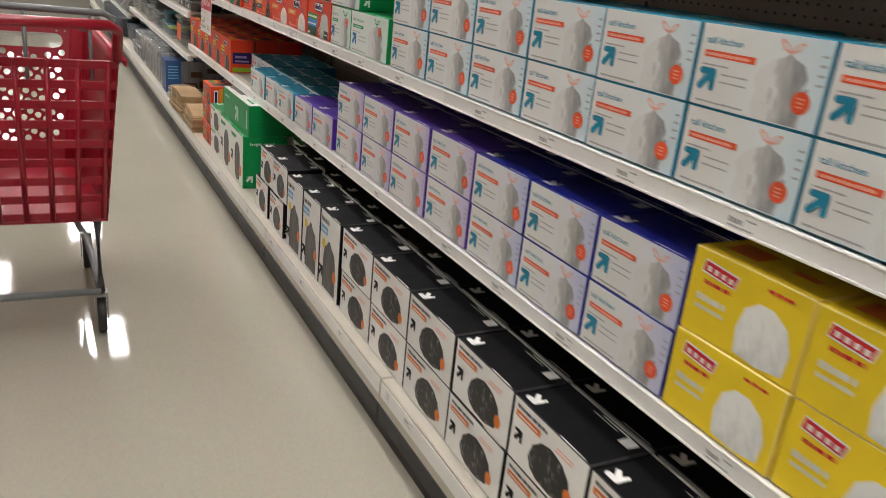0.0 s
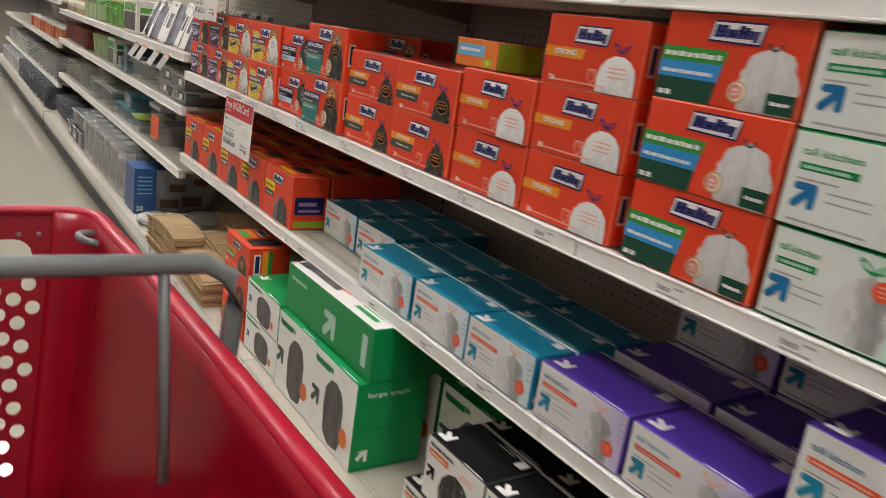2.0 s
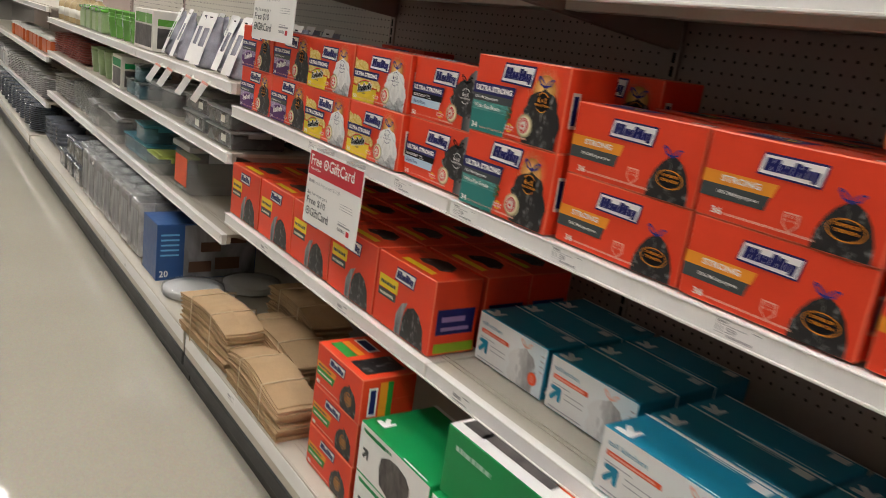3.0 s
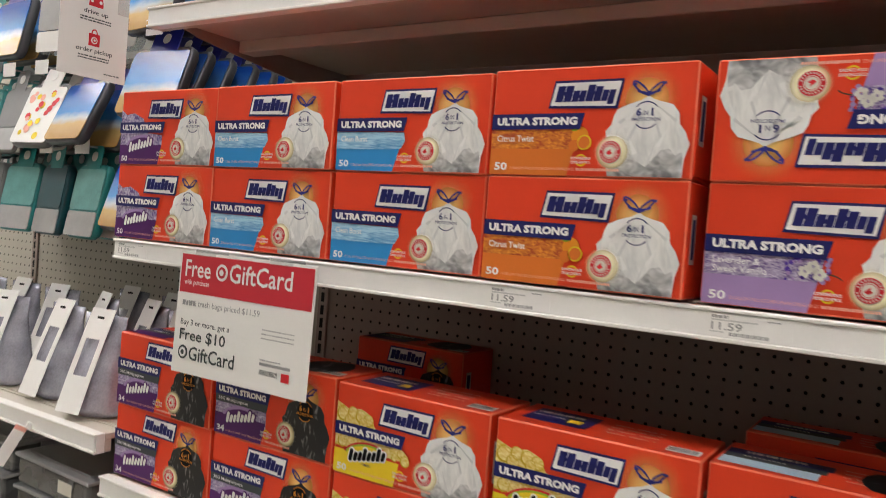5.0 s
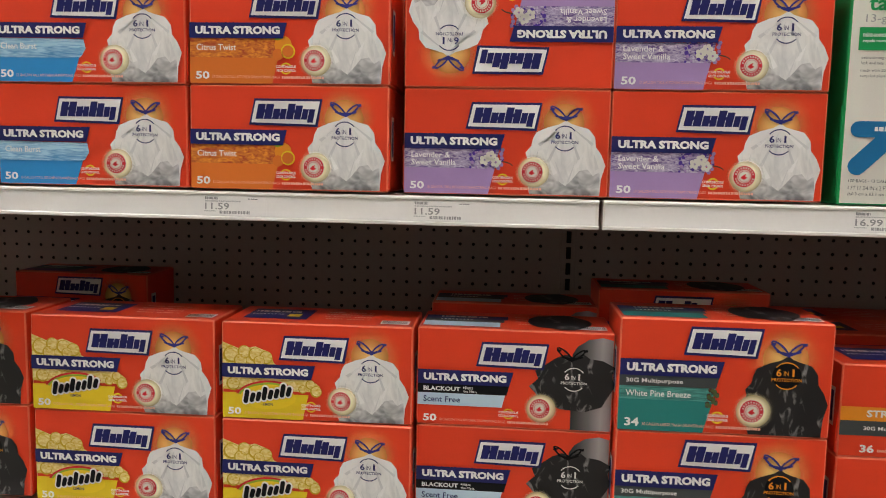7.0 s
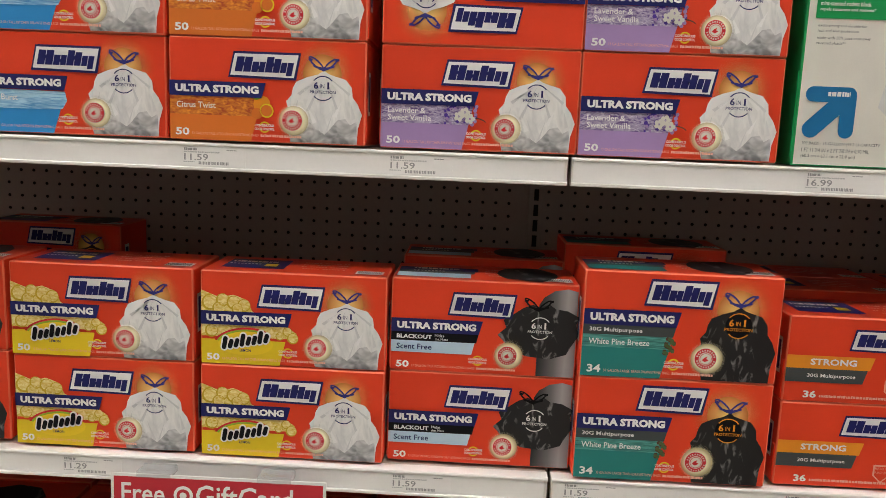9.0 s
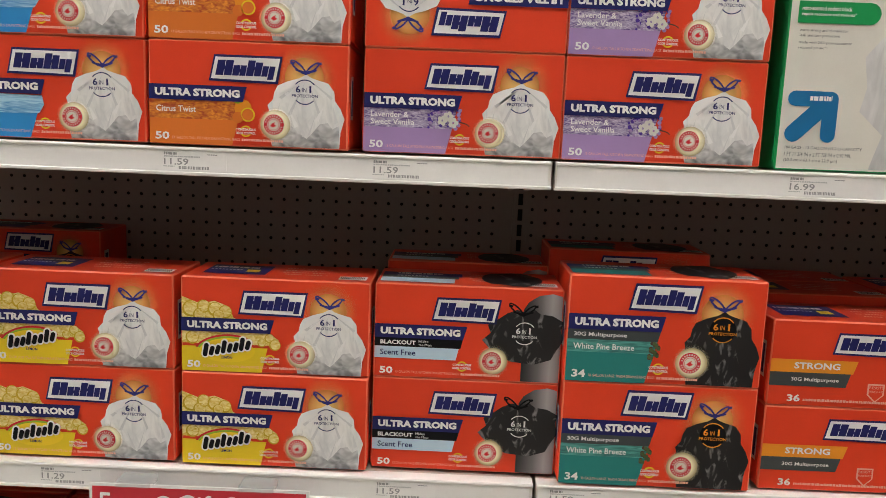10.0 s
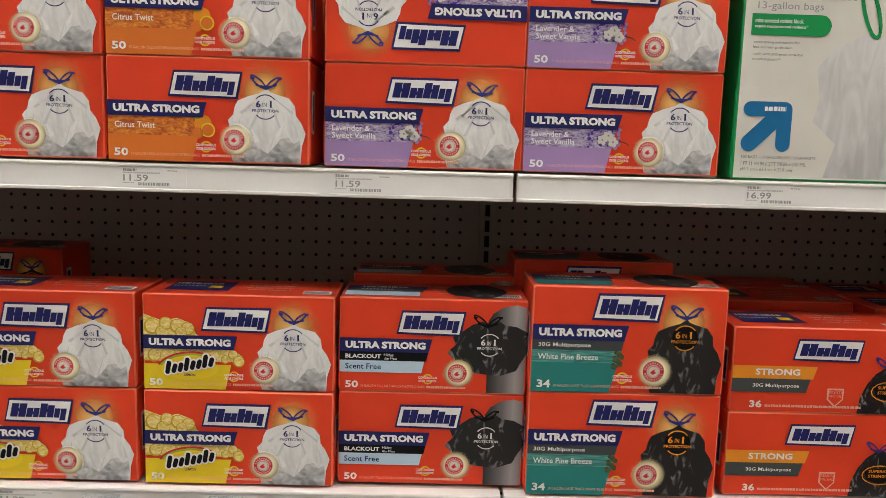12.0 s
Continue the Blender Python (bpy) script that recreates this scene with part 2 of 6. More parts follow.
GREEN_PALE = mat("pale_green_plastic", (0.30, 0.42, 0.20), 0.3, var=0.25, scale=18, coat=0.2)
GREEN_BRIGHT = mat("bright_green_plastic", (0.12, 0.36, 0.05), 0.25, var=0.2, scale=18, coat=0.3)
SAND_TUB = mat("sand_plastic", (0.48, 0.36, 0.18), 0.4, var=0.25, scale=16)
RUST_DISH = mat("rust_glaze", (0.28, 0.055, 0.03), 0.3, var=0.3, scale=18)
GLASS_BLUE = mat("blue_tinted_plastic", (0.12, 0.26, 0.32), 0.15, var=0.2, scale=14, alpha=0.6, coat=0.4)
SLAB_DARK = mat("slate_vinyl", (0.045, 0.048, 0.055), 0.35, var=0.25, scale=20, bump=0.2)
SLAB_GREY = mat("grey_vinyl", (0.20, 0.20, 0.20), 0.4, var=0.2, scale=20, bump=0.2)
SLAB_TEAL = mat("teal_vinyl", (0.02, 0.24, 0.23), 0.3, var=0.2, scale=20, bump=0.2)
SLAB_DEEP = mat("deep_teal_vinyl", (0.008, 0.07, 0.085), 0.35, var=0.2, scale=20, bump=0.2)
ORANGE_TUB = mat("orange_plastic", (0.55, 0.12, 0.03), 0.35, var=0.2, scale=20)
FILM_BLUE = mat("blue_film", (0.02, 0.11, 0.34), 0.2, var=0.3, scale=20, bump=0.4, coat=0.4)
WALLPAINT = mat("wall_paint", (0.42, 0.40, 0.37), 0.7, var=0.08, scale=0.8, fine=14, bump=0.05)
TILE = mat("ceiling_board", (0.70, 0.69, 0.66), 0.85, var=0.10, scale=1.2, fine=60, bump=0.1)


def floor_material():
    m = bpy.data.materials.new("polished_floor")
    m.use_nodes = True
    nt = m.node_tree
    b = nt.nodes["Principled BSDF"]
    co = nt.nodes.new("ShaderNodeTexCoord")
    n1 = nt.nodes.new("ShaderNodeTexNoise")
    n1.inputs["Scale"].default_value = 1.1
    n1.inputs["Detail"].default_value = 6
    n2 = nt.nodes.new("ShaderNodeTexVoronoi")
    n2.inputs["Scale"].default_value = 170
    n3 = nt.nodes.new("ShaderNodeTexNoise")
    n3.inputs["Scale"].default_value = 7
    n3.inputs["Detail"].default_value = 3
    for n in (n1, n2, n3):
        nt.links.new(co.outputs["Object"], n.inputs["Vector"])
    r = nt.nodes.new("ShaderNodeValToRGB")
    r.color_ramp.elements[0].color, r.color_ramp.elements[1].color = (0.40, 0.37, 0.295, 1), (0.50, 0.47, 0.385, 1)
    nt.links.new(n1.outputs["Fac"], r.inputs[0])
    mx = nt.nodes.new("ShaderNodeMixRGB")
    mx.blend_type = "MULTIPLY"
    mx.inputs[0].default_value = 0.10
    nt.links.new(r.outputs[0], mx.inputs[1])
    nt.links.new(n2.outputs["Color"], mx.inputs[2])
    nt.links.new(mx.outputs[0], b.inputs["Base Color"])
    rr = nt.nodes.new("ShaderNodeMapRange")
    rr.inputs["To Min"].default_value, rr.inputs["To Max"].default_value = 0.025, 0.075
    nt.links.new(n3.outputs["Fac"], rr.inputs["Value"])
    nt.links.new(rr.outputs[0], b.inputs["Roughness"])
    bp = nt.nodes.new("ShaderNodeBump")
    bp.inputs["Strength"].default_value = 0.06
    bp.inputs["Distance"].default_value = 0.004
    nt.links.new(n3.outputs["Fac"], bp.inputs["Height"])
    nt.links.new(bp.outputs[0], b.inputs["Normal"])
    return m


FLOOR = floor_material()
LAMP = bpy.data.materials.new("lamp_diffuser")
LAMP.use_nodes = True
LAMP.node_tree.nodes["Principled BSDF"].inputs["Emission Color"].default_value = LAMP_COLOUR
LAMP.node_tree.nodes["Principled BSDF"].inputs["Emission Strength"].default_value = LAMP_STRENGTH

# ---------------------------------------------------------------- builders


FINE_PRINT = {"lettering", "lid_print", "end_print", "small_print", "side_print", "badge", "slots", "fruit_picture", "flower_picture", "cone_picture", "scent_mark", "odor_mark", "title_band", "round_seal"}


def part(name, bm, material, parent=None, label=""):
    """Links a bmesh as one mesh object; material may be one or a list."""
    me = bpy.data.meshes.new(name)
    bm.to_mesh(me)
    bm.free()
    for mt in material if isinstance(material, (list, tuple)) else [material]:
        me.materials.append(mt)
    ob = new(name, me)
    if parent:
        ob.parent = parent
    if label:
        ob["label"] = label
    if name in FINE_PRINT:
        ob["kind"] = "stuff"
    return ob


def thing(name, label, category, group="", m=None):
    ob = new(name)
    ob.empty_display_size = 0.05
    tagged(ob, label, category, group)
    if m is not None:
        ob.matrix_basis = m
    return ob


def block(bm, x0, x1, y0, y1, z0, z1, bevel=0.0, index=0, segments=1):
    """A box between the given bounds, with rounded edges."""
    vs = bmesh.ops.create_cube(bm, size=1)["verts"]
    for v in vs:
        v.co = Vector(((x0 + x1) / 2 + v.co.x * (x1 - x0), (y0 + y1) / 2 + v.co.y * (y1 - y0), (z0 + z1) / 2 + v.co.z * (z1 - z0)))
    faces = {f for v in vs for f in v.link_faces}
    for f in faces:
        f.material_index = index
    if bevel:
        edges = list({e for v in vs for e in v.link_edges})
        bmesh.ops.bevel(bm, geom=edges, offset=bevel, segments=segments, affect="EDGES", profile=0.5)
    return bm


def tube(bm, points, r, sides=8, index=0):
    """A round rod along the points."""
    rings = []
    for i, p in enumerate(points):
        p = Vector(p)
        a = Vector(points[max(i - 1, 0)])
        b = Vector(points[min(i + 1, len(points) - 1)])
        d = (b - a).normalized()
        side = d.cross(Vector((0, 0, 1)))
        if side.length < 1e-3:
            side = d.cross(Vector((0, 1, 0)))
        side.normalize()
        up = side.cross(d)
        rings.append([bm.verts.new(p + r * (math.cos(2 * math.pi * k / sides) * side + math.sin(2 * math.pi * k / sides) * up)) for k in range(sides)])
    for a, b in zip(rings, rings[1:]):
        for k in range(sides):
            f = bm.faces.new((a[k], a[(k + 1) % sides], b[(k + 1) % sides], b[k]))
            f.material_index, f.smooth = index, True
    for ring in (rings[0][::-1], rings[-1]):
        bm.faces.new(ring).material_index = index
    return bm


def lathe(bm, profile, sides=20, cx=0.0, cy=0.0, index=0):
    """A round body from (radius, z) pairs."""
    rings = []
    for r, z in profile:
        rings.append([bm.verts.new((cx + r * math.cos(2 * math.pi * k / sides), cy + r * math.sin(2 * math.pi * k / sides), z)) for k in range(sides)])
    for a, b in zip(rings, rings[1:]):
        for k in range(sides):
            f = bm.faces.new((a[k], a[(k + 1) % sides], b[(k + 1) % sides], b[k]))
            f.material_index, f.smooth = index, True
    bm.faces.new(rings[0][::-1])
    bm.faces.new(rings[-1])
    return bm


# ---- print on a card's front: u to the right and v up, in metres from its lower left corner, each layer a little proud
LAYER = 0.0005


def at(u, v, layer):
    return Vector((-LAYER * layer, -u, v))


def flat(bm, pts, layer, index=0):
    vs = [bm.verts.new(at(u, v, layer)) for u, v in pts]
    f = bm.faces.new(vs)
    f.normal_update()
    if f.normal.x > 0:
        f.normal_flip()
    f.material_index = index
    return f


def rect(u0, u1, v0, v1, slant=0.0):
    return [(u0, v0), (u1 - slant, v0), (u1, v1), (u0, v1)]


def disc(cu, cv, r, n=20, squash=1.0):
    return [(cu + r * math.cos(2 * math.pi * k / n), cv + r * squash * math.sin(2 * math.pi * k / n)) for k in range(n)]


def star(cu, cv, r0, r1, n):
    return [(cu + (r1 if k % 2 else r0) * (0.85 + 0.3 * ((k * 7) % 5) / 5 if not k % 2 else 1) * math.cos(math.pi * k / n),
             cv + (r1 if k % 2 else r0) * (0.85 + 0.3 * ((k * 7) % 5) / 5 if not k % 2 else 1) * math.sin(math.pi * k / n)) for k in range(2 * n)]


def ring(bm, cu, cv, ru, rv, thick, layer, turn=0.0, n=18, index=0, a0=0.0, a1=360.0):
    c, s = math.cos(radians(turn)), math.sin(radians(turn))
    pts = []
    for k in range(n + 1):
        a = radians(a0 + (a1 - a0) * k / n)
        row = []
        for g in (0, thick):
            p, q = (ru - g) * math.cos(a), (rv - g) * math.sin(a)
            row.append(bm.verts.new(at(cu + p * c - q * s, cv + p * s + q * c, layer)))
        pts.append(row)
    for (a, b), (d, e) in zip(pts, pts[1:]):
        f = bm.faces.new((a, b, e, d))
        f.normal_update()
        if f.normal.x > 0:
            f.normal_flip()
        f.material_index = index


def words(bm, text, u0, v0, width, height, layer, index=0, bold=0.0, lean=0.0):
    """Lettering in the built-in font, fitted into width x height at (u0, v0)."""
    cu = bpy.data.curves.new("lettering", "FONT")
    cu.body, cu.size, cu.resolution_u, cu.offset = text, 1.0, 2, bold
    ob = bpy.data.objects.new("lettering", cu)
    scene.collection.objects.link(ob)
    me = bpy.data.meshes.new_from_object(ob.evaluated_get(bpy.context.evaluated_depsgraph_get()))
    bpy.data.objects.remove(ob)
    bpy.data.curves.remove(cu)
    xs, ys = [v.co.x for v in me.vertices], [v.co.y for v in me.vertices]
    sx, sy = width / (max(xs) - min(xs)), height / (max(ys) - min(ys))
    lo = (min(xs), min(ys))
    made = [bm.verts.new(at(u0 + (v.co.x - lo[0]) * sx + lean * (v.co.y - lo[1]) * sy, v0 + (v.co.y - lo[1]) * sy, layer)) for v in me.vertices]
    for p in me.polygons:
        try:
            f = bm.faces.new([made[i] for i in p.vertices])
        except ValueError:
            continue
        f.normal_update()
        if f.normal.x > 0:
            f.normal_flip()
        f.material_index = index
    bpy.data.meshes.remove(me)


def bars(bm, u0, v0, width, height, layer, n, index=0, seed=0):
    """Unreadable small print: a row of little bars."""
    rnd = random.Random(seed + n)
    u = u0
    while u < u0 + width:
        w = width / n * rnd.uniform(0.5, 1.6)
        flat(bm, rect(u, min(u + w * 0.8, u0 + width), v0, v0 + height * rnd.uniform(0.8, 1.0)), layer, index)
        u += w


def decal(parent, name, material, shapes, layer, label=""):
    bm = bmesh.new()
    for s in shapes:
        flat(bm, s, layer)
    return part(name, bm, material, parent, label)


EDGES = {C_ORANGE.name: ink("worn_orange", (0.80, 0.17, 0.09)), C_BLACK.name: ink("worn_black", (0.07, 0.068, 0.066)), C_YELLOW.name: ink("worn_yellow", (0.85, 0.68, 0.25)), C_VIOLET.name: ink("worn_violet", (0.16, 0.10, 0.40))}


def carton(parent, w, h, d, front, rest, top=None, bevel=0.0018):
    """The folded card box: front face, other faces, lid with its two flap seams."""
    bm = bmesh.new()
    block(bm, 0, d, -w, 0, 0, h, bevel)
    for f in bm.faces:
        f.normal_update()
        f.material_index = 0 if f.normal.x < -0.9 else (2 if f.normal.z > 0.9 else (1 if max(abs(f.normal.y), abs(f.normal.z), f.normal.x) > 0.9 else 3))
    # the seams of the flaps at both ends, and a tuck at the lid
    for y in (0.0, -w):
        s = 1 if y == 0 else -1
        block(bm, 0.004, d - 0.004, min(y, y + s * 0.0012), max(y, y + s * 0.0012), h * 0.04, h * 0.47, 0, 1)
    return part("carton", bm, [front, rest, top or rest, EDGES.get(rest.name, rest)], parent)


def brand_plate(parent, u0, v0, w, h, layer=3):
    """The maker's mark as plain shapes: a leaning white plate with a dark edge and dark strokes."""
    k = h * 0.22
    plate = [(u0, v0), (u0 + w - k, v0 - h * 0.06), (u0 + w, v0 + h), (u0 + k, v0 + h)]
    e = h * 0.11
    edge = [(u0 - e, v0 - e), (u0 + w - k + e, v0 - h * 0.06 - e), (u0 + w + e, v0 + h + e), (u0 + k - e * 0.6, v0 + h + e)]
    bm = bmesh.new()
    flat(bm, edge, layer, 0)
    flat(bm, plate, layer + 1, 1)
    x = u0 + w * 0.055
    for bw, b0, b1 in ((0.112, 0.16, 0.86), (0.112, 0.16, 0.86), (0.095, 0.16, 0.64), (0.085, 0.16, 0.64), (0.105, 0.16, 0.88), (0.100, 0.16, 0.80), (0.085, 0.16, 0.64), (0.085, 0.02, 0.64)):
        sl = h * 0.2
        a, b = v0 + h * b0, v0 + h * b1
        flat(bm, [(x + sl * b0, a), (x + sl * b0 + w * bw, a), (x + sl * b1 + w * bw, b), (x + sl * b1, b)], layer + 2, 0)
        x += w * (bw + 0.009)
    for a, b, c, d in ((.16, .22, .44, .60), (.33, .49, .30, .46), (.55, .71, .44, .60)):
        flat(bm, [(u0 + w * a, v0 + h * c), (u0 + w * b, v0 + h * c), (u0 + w * b + .2 * h * (d - c), v0 + h * d), (u0 + w * a + .2 * h * (d - c), v0 + h * d)], layer + 2.4, 0)
    part("brand_mark", bm, [C_NAVY, C_WHITE], parent, "white leaning plate with dark blue strokes")


BAG = [(.790, .715), (.755, .675), (.70, .645), (.648, .60), (.632, .54), (.625, .47), (.598, .41), (.606, .36), (.590, .29), (.606, .20), (.612, .11), (.622, .015), (.960, .015),
       (.965, .17), (.984, .30), (.962, .40), (.935, .47), (.930, .56), (.900, .635), (.842, .665), (.812, .685)]
HEAP = [(.80, .60), (.76, .62), (.715, .585), (.675, .53), (.625, .47), (.64, .40), (.60, .33), (.63, .27), (.66, .20), (.74, .14), (.85, .12), (.93, .17), (.955, .26),
        (.985, .35), (.97, .45), (.985, .52), (.93, .575), (.87, .59), (.84, .63)]


def shifted(shape, w, h, du=0.0, dv=0.0):
    return [((u + du) * w, (v + dv) * h) for u, v in shape]


def bow(bm, cu, cv, s, layer, index=0):
    """A tied drawstring: two leaf-shaped loops, two short ends and the knot."""
    for k, g in ((-1, 1.0), (1, 0.86)):
        ring(bm, cu + k * s * 0.72 * g, cv + s * 0.55 * g, s * 0.92 * g, s * 0.33 * g, s * 0.165, layer, k * 40, 16, index)
        flat(bm, [(cu, cv - s * .10), (cu + k * s * .95, cv + s * .20), (cu + k * s * 1.0, cv + s * .36), (cu, cv + s * .16)], layer + .3, index)
        flat(bm, [(cu + k * s * .98, cv + s * .95), (cu + k * s * 1.42, cv + s * 1.02), (cu + k * s * 1.45, cv + s * .80), (cu + k * s * 1.12, cv + s * .72)], layer + .3, index)
    flat(bm, disc(cu, cv + s * .04, s * 0.22, 8), layer + .5, index)


def seal(parent, cu, cv, r, layer=6):
    decal(parent, "halo", R_HALO, [star(cu, cv, r * 2.5, r * 1.7, 18)], layer)
    bm = bmesh.new()
    flat(bm, disc(cu, cv, r * 1.06, 18), layer + 1, 0)
    flat(bm, disc(cu, cv, r, 18), layer + 2, 1)
    flat(bm, disc(cu, cv, r * 0.64, 16), layer + 3, 0)
    ring(bm, cu, cv, r * .56, r * .56, r * .05, layer + 4, 0, 16, 1)
    flat(bm, [(cu - r * .36, cv - r * .12), (cu - r * .05, cv - r * .30), (cu + r * .30, cv - r * .10), (cu + r * .06, cv + r * .02), (cu + r * .16, cv + r * .28), (cu - r * .14, cv + r * .10)], layer + 4, 1)
    for k in range(22):
        a = 2 * math.pi * k / 22
        if k not in (11, 0):
            c, s = math.cos(a), math.sin(a)
            flat(bm, [(cu + r * (q * c - p * s), cv + r * (q * s + p * c)) for q, p in ((.74, -.055), (.90, -.055), (.90, .055), (.74, .055))], layer + 4, 0)
    part("round_seal", bm, [C_CREAM, C_RED, C_BLACK], parent)


def orange_box(kind, label, w=0.24, h=0.1225, d=0.108):
    """A box of drawstring bags; kind picks the printed panel."""
    ob = thing("trash_bag_box", label, "box", "orange trash bag boxes")
    carton(ob, w, h, d, C_ORANGE, C_ORANGE)
    black = kind in ("pine", "berry", "strong")
    shape_is_bag = kind in ("citrus", "clean", "lavender", "fabric", "lemon")
    dark = black or kind == "blackout"
    # halo and the filled bag
    if kind == "blackout":
        decal(ob, "bin_picture", P_BIN, [[(w * .79, h * .015), (w * .993, h * .015), (w * .993, h * .93), (w * .94, h * .955), (w * .87, h * .93), (w * .815, h * .86), (w * .79, h * .78)]], 2)
        decal(ob, "bag_picture", P_BLACK, [[(w * (.80 + (u - .80) * 1.12), h * (.50 + (v - .38) * 1.15)) for u, v in HEAP]], 3)
    else:
        decal(ob, "glow", R_GLOW, [star(w * .785, h * .68, h * .50, h * .33, 22)], 1) if kind not in ("strong", "white") else None
        if kind == "white":
            shape = [(.60, .0), (.60, .22), (.62, .34), (.67, .44), (.74, .50), (.82, .50), (.89, .45), (.945, .34), (.96, .2), (.96, .0)]
            shape = [(u, v + .012) for u, v in shape]
        elif kind == "strong":
            shape = [(.66, .012), (.67, .2), (.70, .36), (.74, .48), (.79, .56), (.83, .565), (.88, .5), (.92, .38), (.95, .2), (.955, .012)]
        else:
            shape = BAG
        decal(ob, "bag_picture", P_BLACK if black else P_WHITE, [shifted(shape, w, h)], 3)
    if shape_is_bag:
        decal(ob, "contents_picture", P_LUMPS, [shifted([(.622, .016), (.618, .11), (.645, .20), (.69, .245), (.72, .215), (.765, .14), (.795, .10), (.825, .16), (.86, .245), (.90, .26), (.925, .20), (.958, .24), (.960, .016)], w, h)], 4)
        bm = bmesh.new()
        for a, b, c, i in (((.782, .66), (.655, .49), (.668, .47), 0), ((.785, .64), (.700, .33), (.716, .32), 0), ((.80, .64), (.862, .36), (.850, .34), 0), ((.806, .665), (.925, .50), (.915, .48), 0),
                           ((.78, .66), (.68, .52), (.70, .50), 1), ((.80, .65), (.895, .52), (.88, .49), 1), ((.66, .44), (.632, .28), (.650, .26), 0), ((.925, .42), (.952, .27), (.935, .25), 0),
                           ((.74, .34), (.775, .12), (.79, .13), 0), ((.84, .34), (.812, .14), (.80, .13), 0), ((.70, .40), (.735, .20), (.755, .22), 1), ((.88, .42), (.855, .27), (.835, .28), 1)):
            flat(bm, shifted((a, b, c), w, h), 4.4, i)
        part("fold_print", bm, [P_FOLD, P_SHEEN], ob)
    bm = bmesh.new()
    bow(bm, w * (.788 if kind not in ("white", "strong") else .80), h * (.725 if kind not in ("white", "strong") else .56), h * .105, 4)
    part("drawstring", bm, C_BLACK if kind == "blackout" else C_STRING, ob)
    # badge on the bag
    bm = bmesh.new()
    if kind in ("strong", "white"):
        u = w * .73
        if kind == "strong":
            flat(bm, [(u, h * .36), (u + w * .17, h * .36), (u + w * .15, h * .22), (u + w * .085, h * .17), (u + w * .02, h * .22)], 5, 1)
            words(bm, "SUPERIOR", u + w * .025, h * .31, w * .12, h * .035, 6, 0, 0.02)
            words(bm, "STRENGTH", u + w * .025, h * .25, w * .12, h * .035, 6, 0, 0.02)
            ring(bm, u + w * .085, h * .28, w * .095, h * .12, h * .012, 6, 0, 16, 0)
        else:
            for k in range(3):
                bars(bm, u - w * .03, h * (.34 - k * .06), w * .17, h * .025, 5, 7, 2, k)
        part("badge", bm, [C_AMBER, C_BLACK, C_PALE], ob)
    else:
        cu, cv, r = w * (.785 if kind != "blackout" else .80), h * (.545 if kind != "blackout" else .53), h * .12
        flatink = 0
        if black:
            flat(bm, disc(cu, cv, r, 20), 5, 1)
        ring(bm, cu, cv, r, r, h * .010, 6, 0, 24, flatink, 38, 142)
        ring(bm, cu, cv, r, r, h * .010, 6, 0, 24, flatink, 222, 318)
        words(bm, "6", cu - r * .75, cv - r * .05, r * .38, r * .55, 6, flatink, 0.02)
        words(bm, "IN", cu - r * .22, cv, r * .34, r * .34, 6, flatink)
        words(bm, "1", cu + r * .36, cv - r * .05, r * .15, r * .55, 6, flatink, 0.02)
        words(bm, "PROTECTION", cu - r * 1.05, cv - r * .42, r * 2.1, r * .24, 6, flatink, 0.015)
        part("badge", bm, [C_AMBER if black else (C_WHITE if kind == "blackout" else C_NAVY), C_BLACK], ob)
    up = 0.07 if kind in ("pine", "berry") else 0.0
    brand_plate(ob, w * .315, h * (.645 + up), w * .345, h * .205)
    # title band and panels on the lower left
    txt = bmesh.new()
    if kind in ("strong", "white"):
        decal(ob, "title_band", C_AMBER, [rect(w * .0 + .001, w * .44, h * .40, h * .55, w * .02)], 2)
        words(txt, "STRONG", w * .12, h * .445, w * .23, h * .075, 4, 0, 0.03)
        if kind == "strong":
            decal(ob, "size_band", C_SLATE, [rect(.001, w * .41, h * .24, h * .40, w * .02)], 2)
            words(txt, "30G Multipurpose", w * .11, h * .29, w * .24, h * .055, 4, 0, 0.015)
        words(txt, "36", w * .10, h * .06, w * .065, h * .085, 4, 0, 0.03)
        bars(txt, w * .18, h * .07, w * .5, h * .03, 4, 42, 1, 3)
        bm = bmesh.new()
        sh = [(.50, .30), (.585, .30), (.585, .17), (.5425, .08), (.50, .17)]
        flat(bm, shifted(sh, w, h), 2, 1)
        flat(bm, [(w * .542 + (u * w - w * .542) * .82, h * .2 + (v * h - h * .2) * .82) for u, v in sh], 3, 0)
        words(bm, "RESISTS", w * .508, h * .245, w * .07, h * .03, 4, 1)
        words(bm, "PUNCTURES", w * .508, h * .20, w * .07, h * .025, 4, 1)
        part("shield", bm, [C_ORANGE, C_PALE], ob)
    else:
        decal(ob, "title_band", C_NAVY, [rect(.001, w * .495, h * (.43 + up), h * (.575 + up), w * .02)], 5)
        words(txt, "ULTRA STRONG", w * .035, h * (.466 + up), w * .425, h * .076, 6, 0, 0.055)
        num = "50"
        if kind in ("pine", "berry"):
            num = "34"
            decal(ob, "size_band", C_SLATE, [rect(.001, w * .475, h * (.335 + up), h * (.43 + up), w * .012)], 3)
            words(txt, "30G Multipurpose", w * .035, h * (.355 + up), w * .27, h * .05, 5, 0, 0.015)
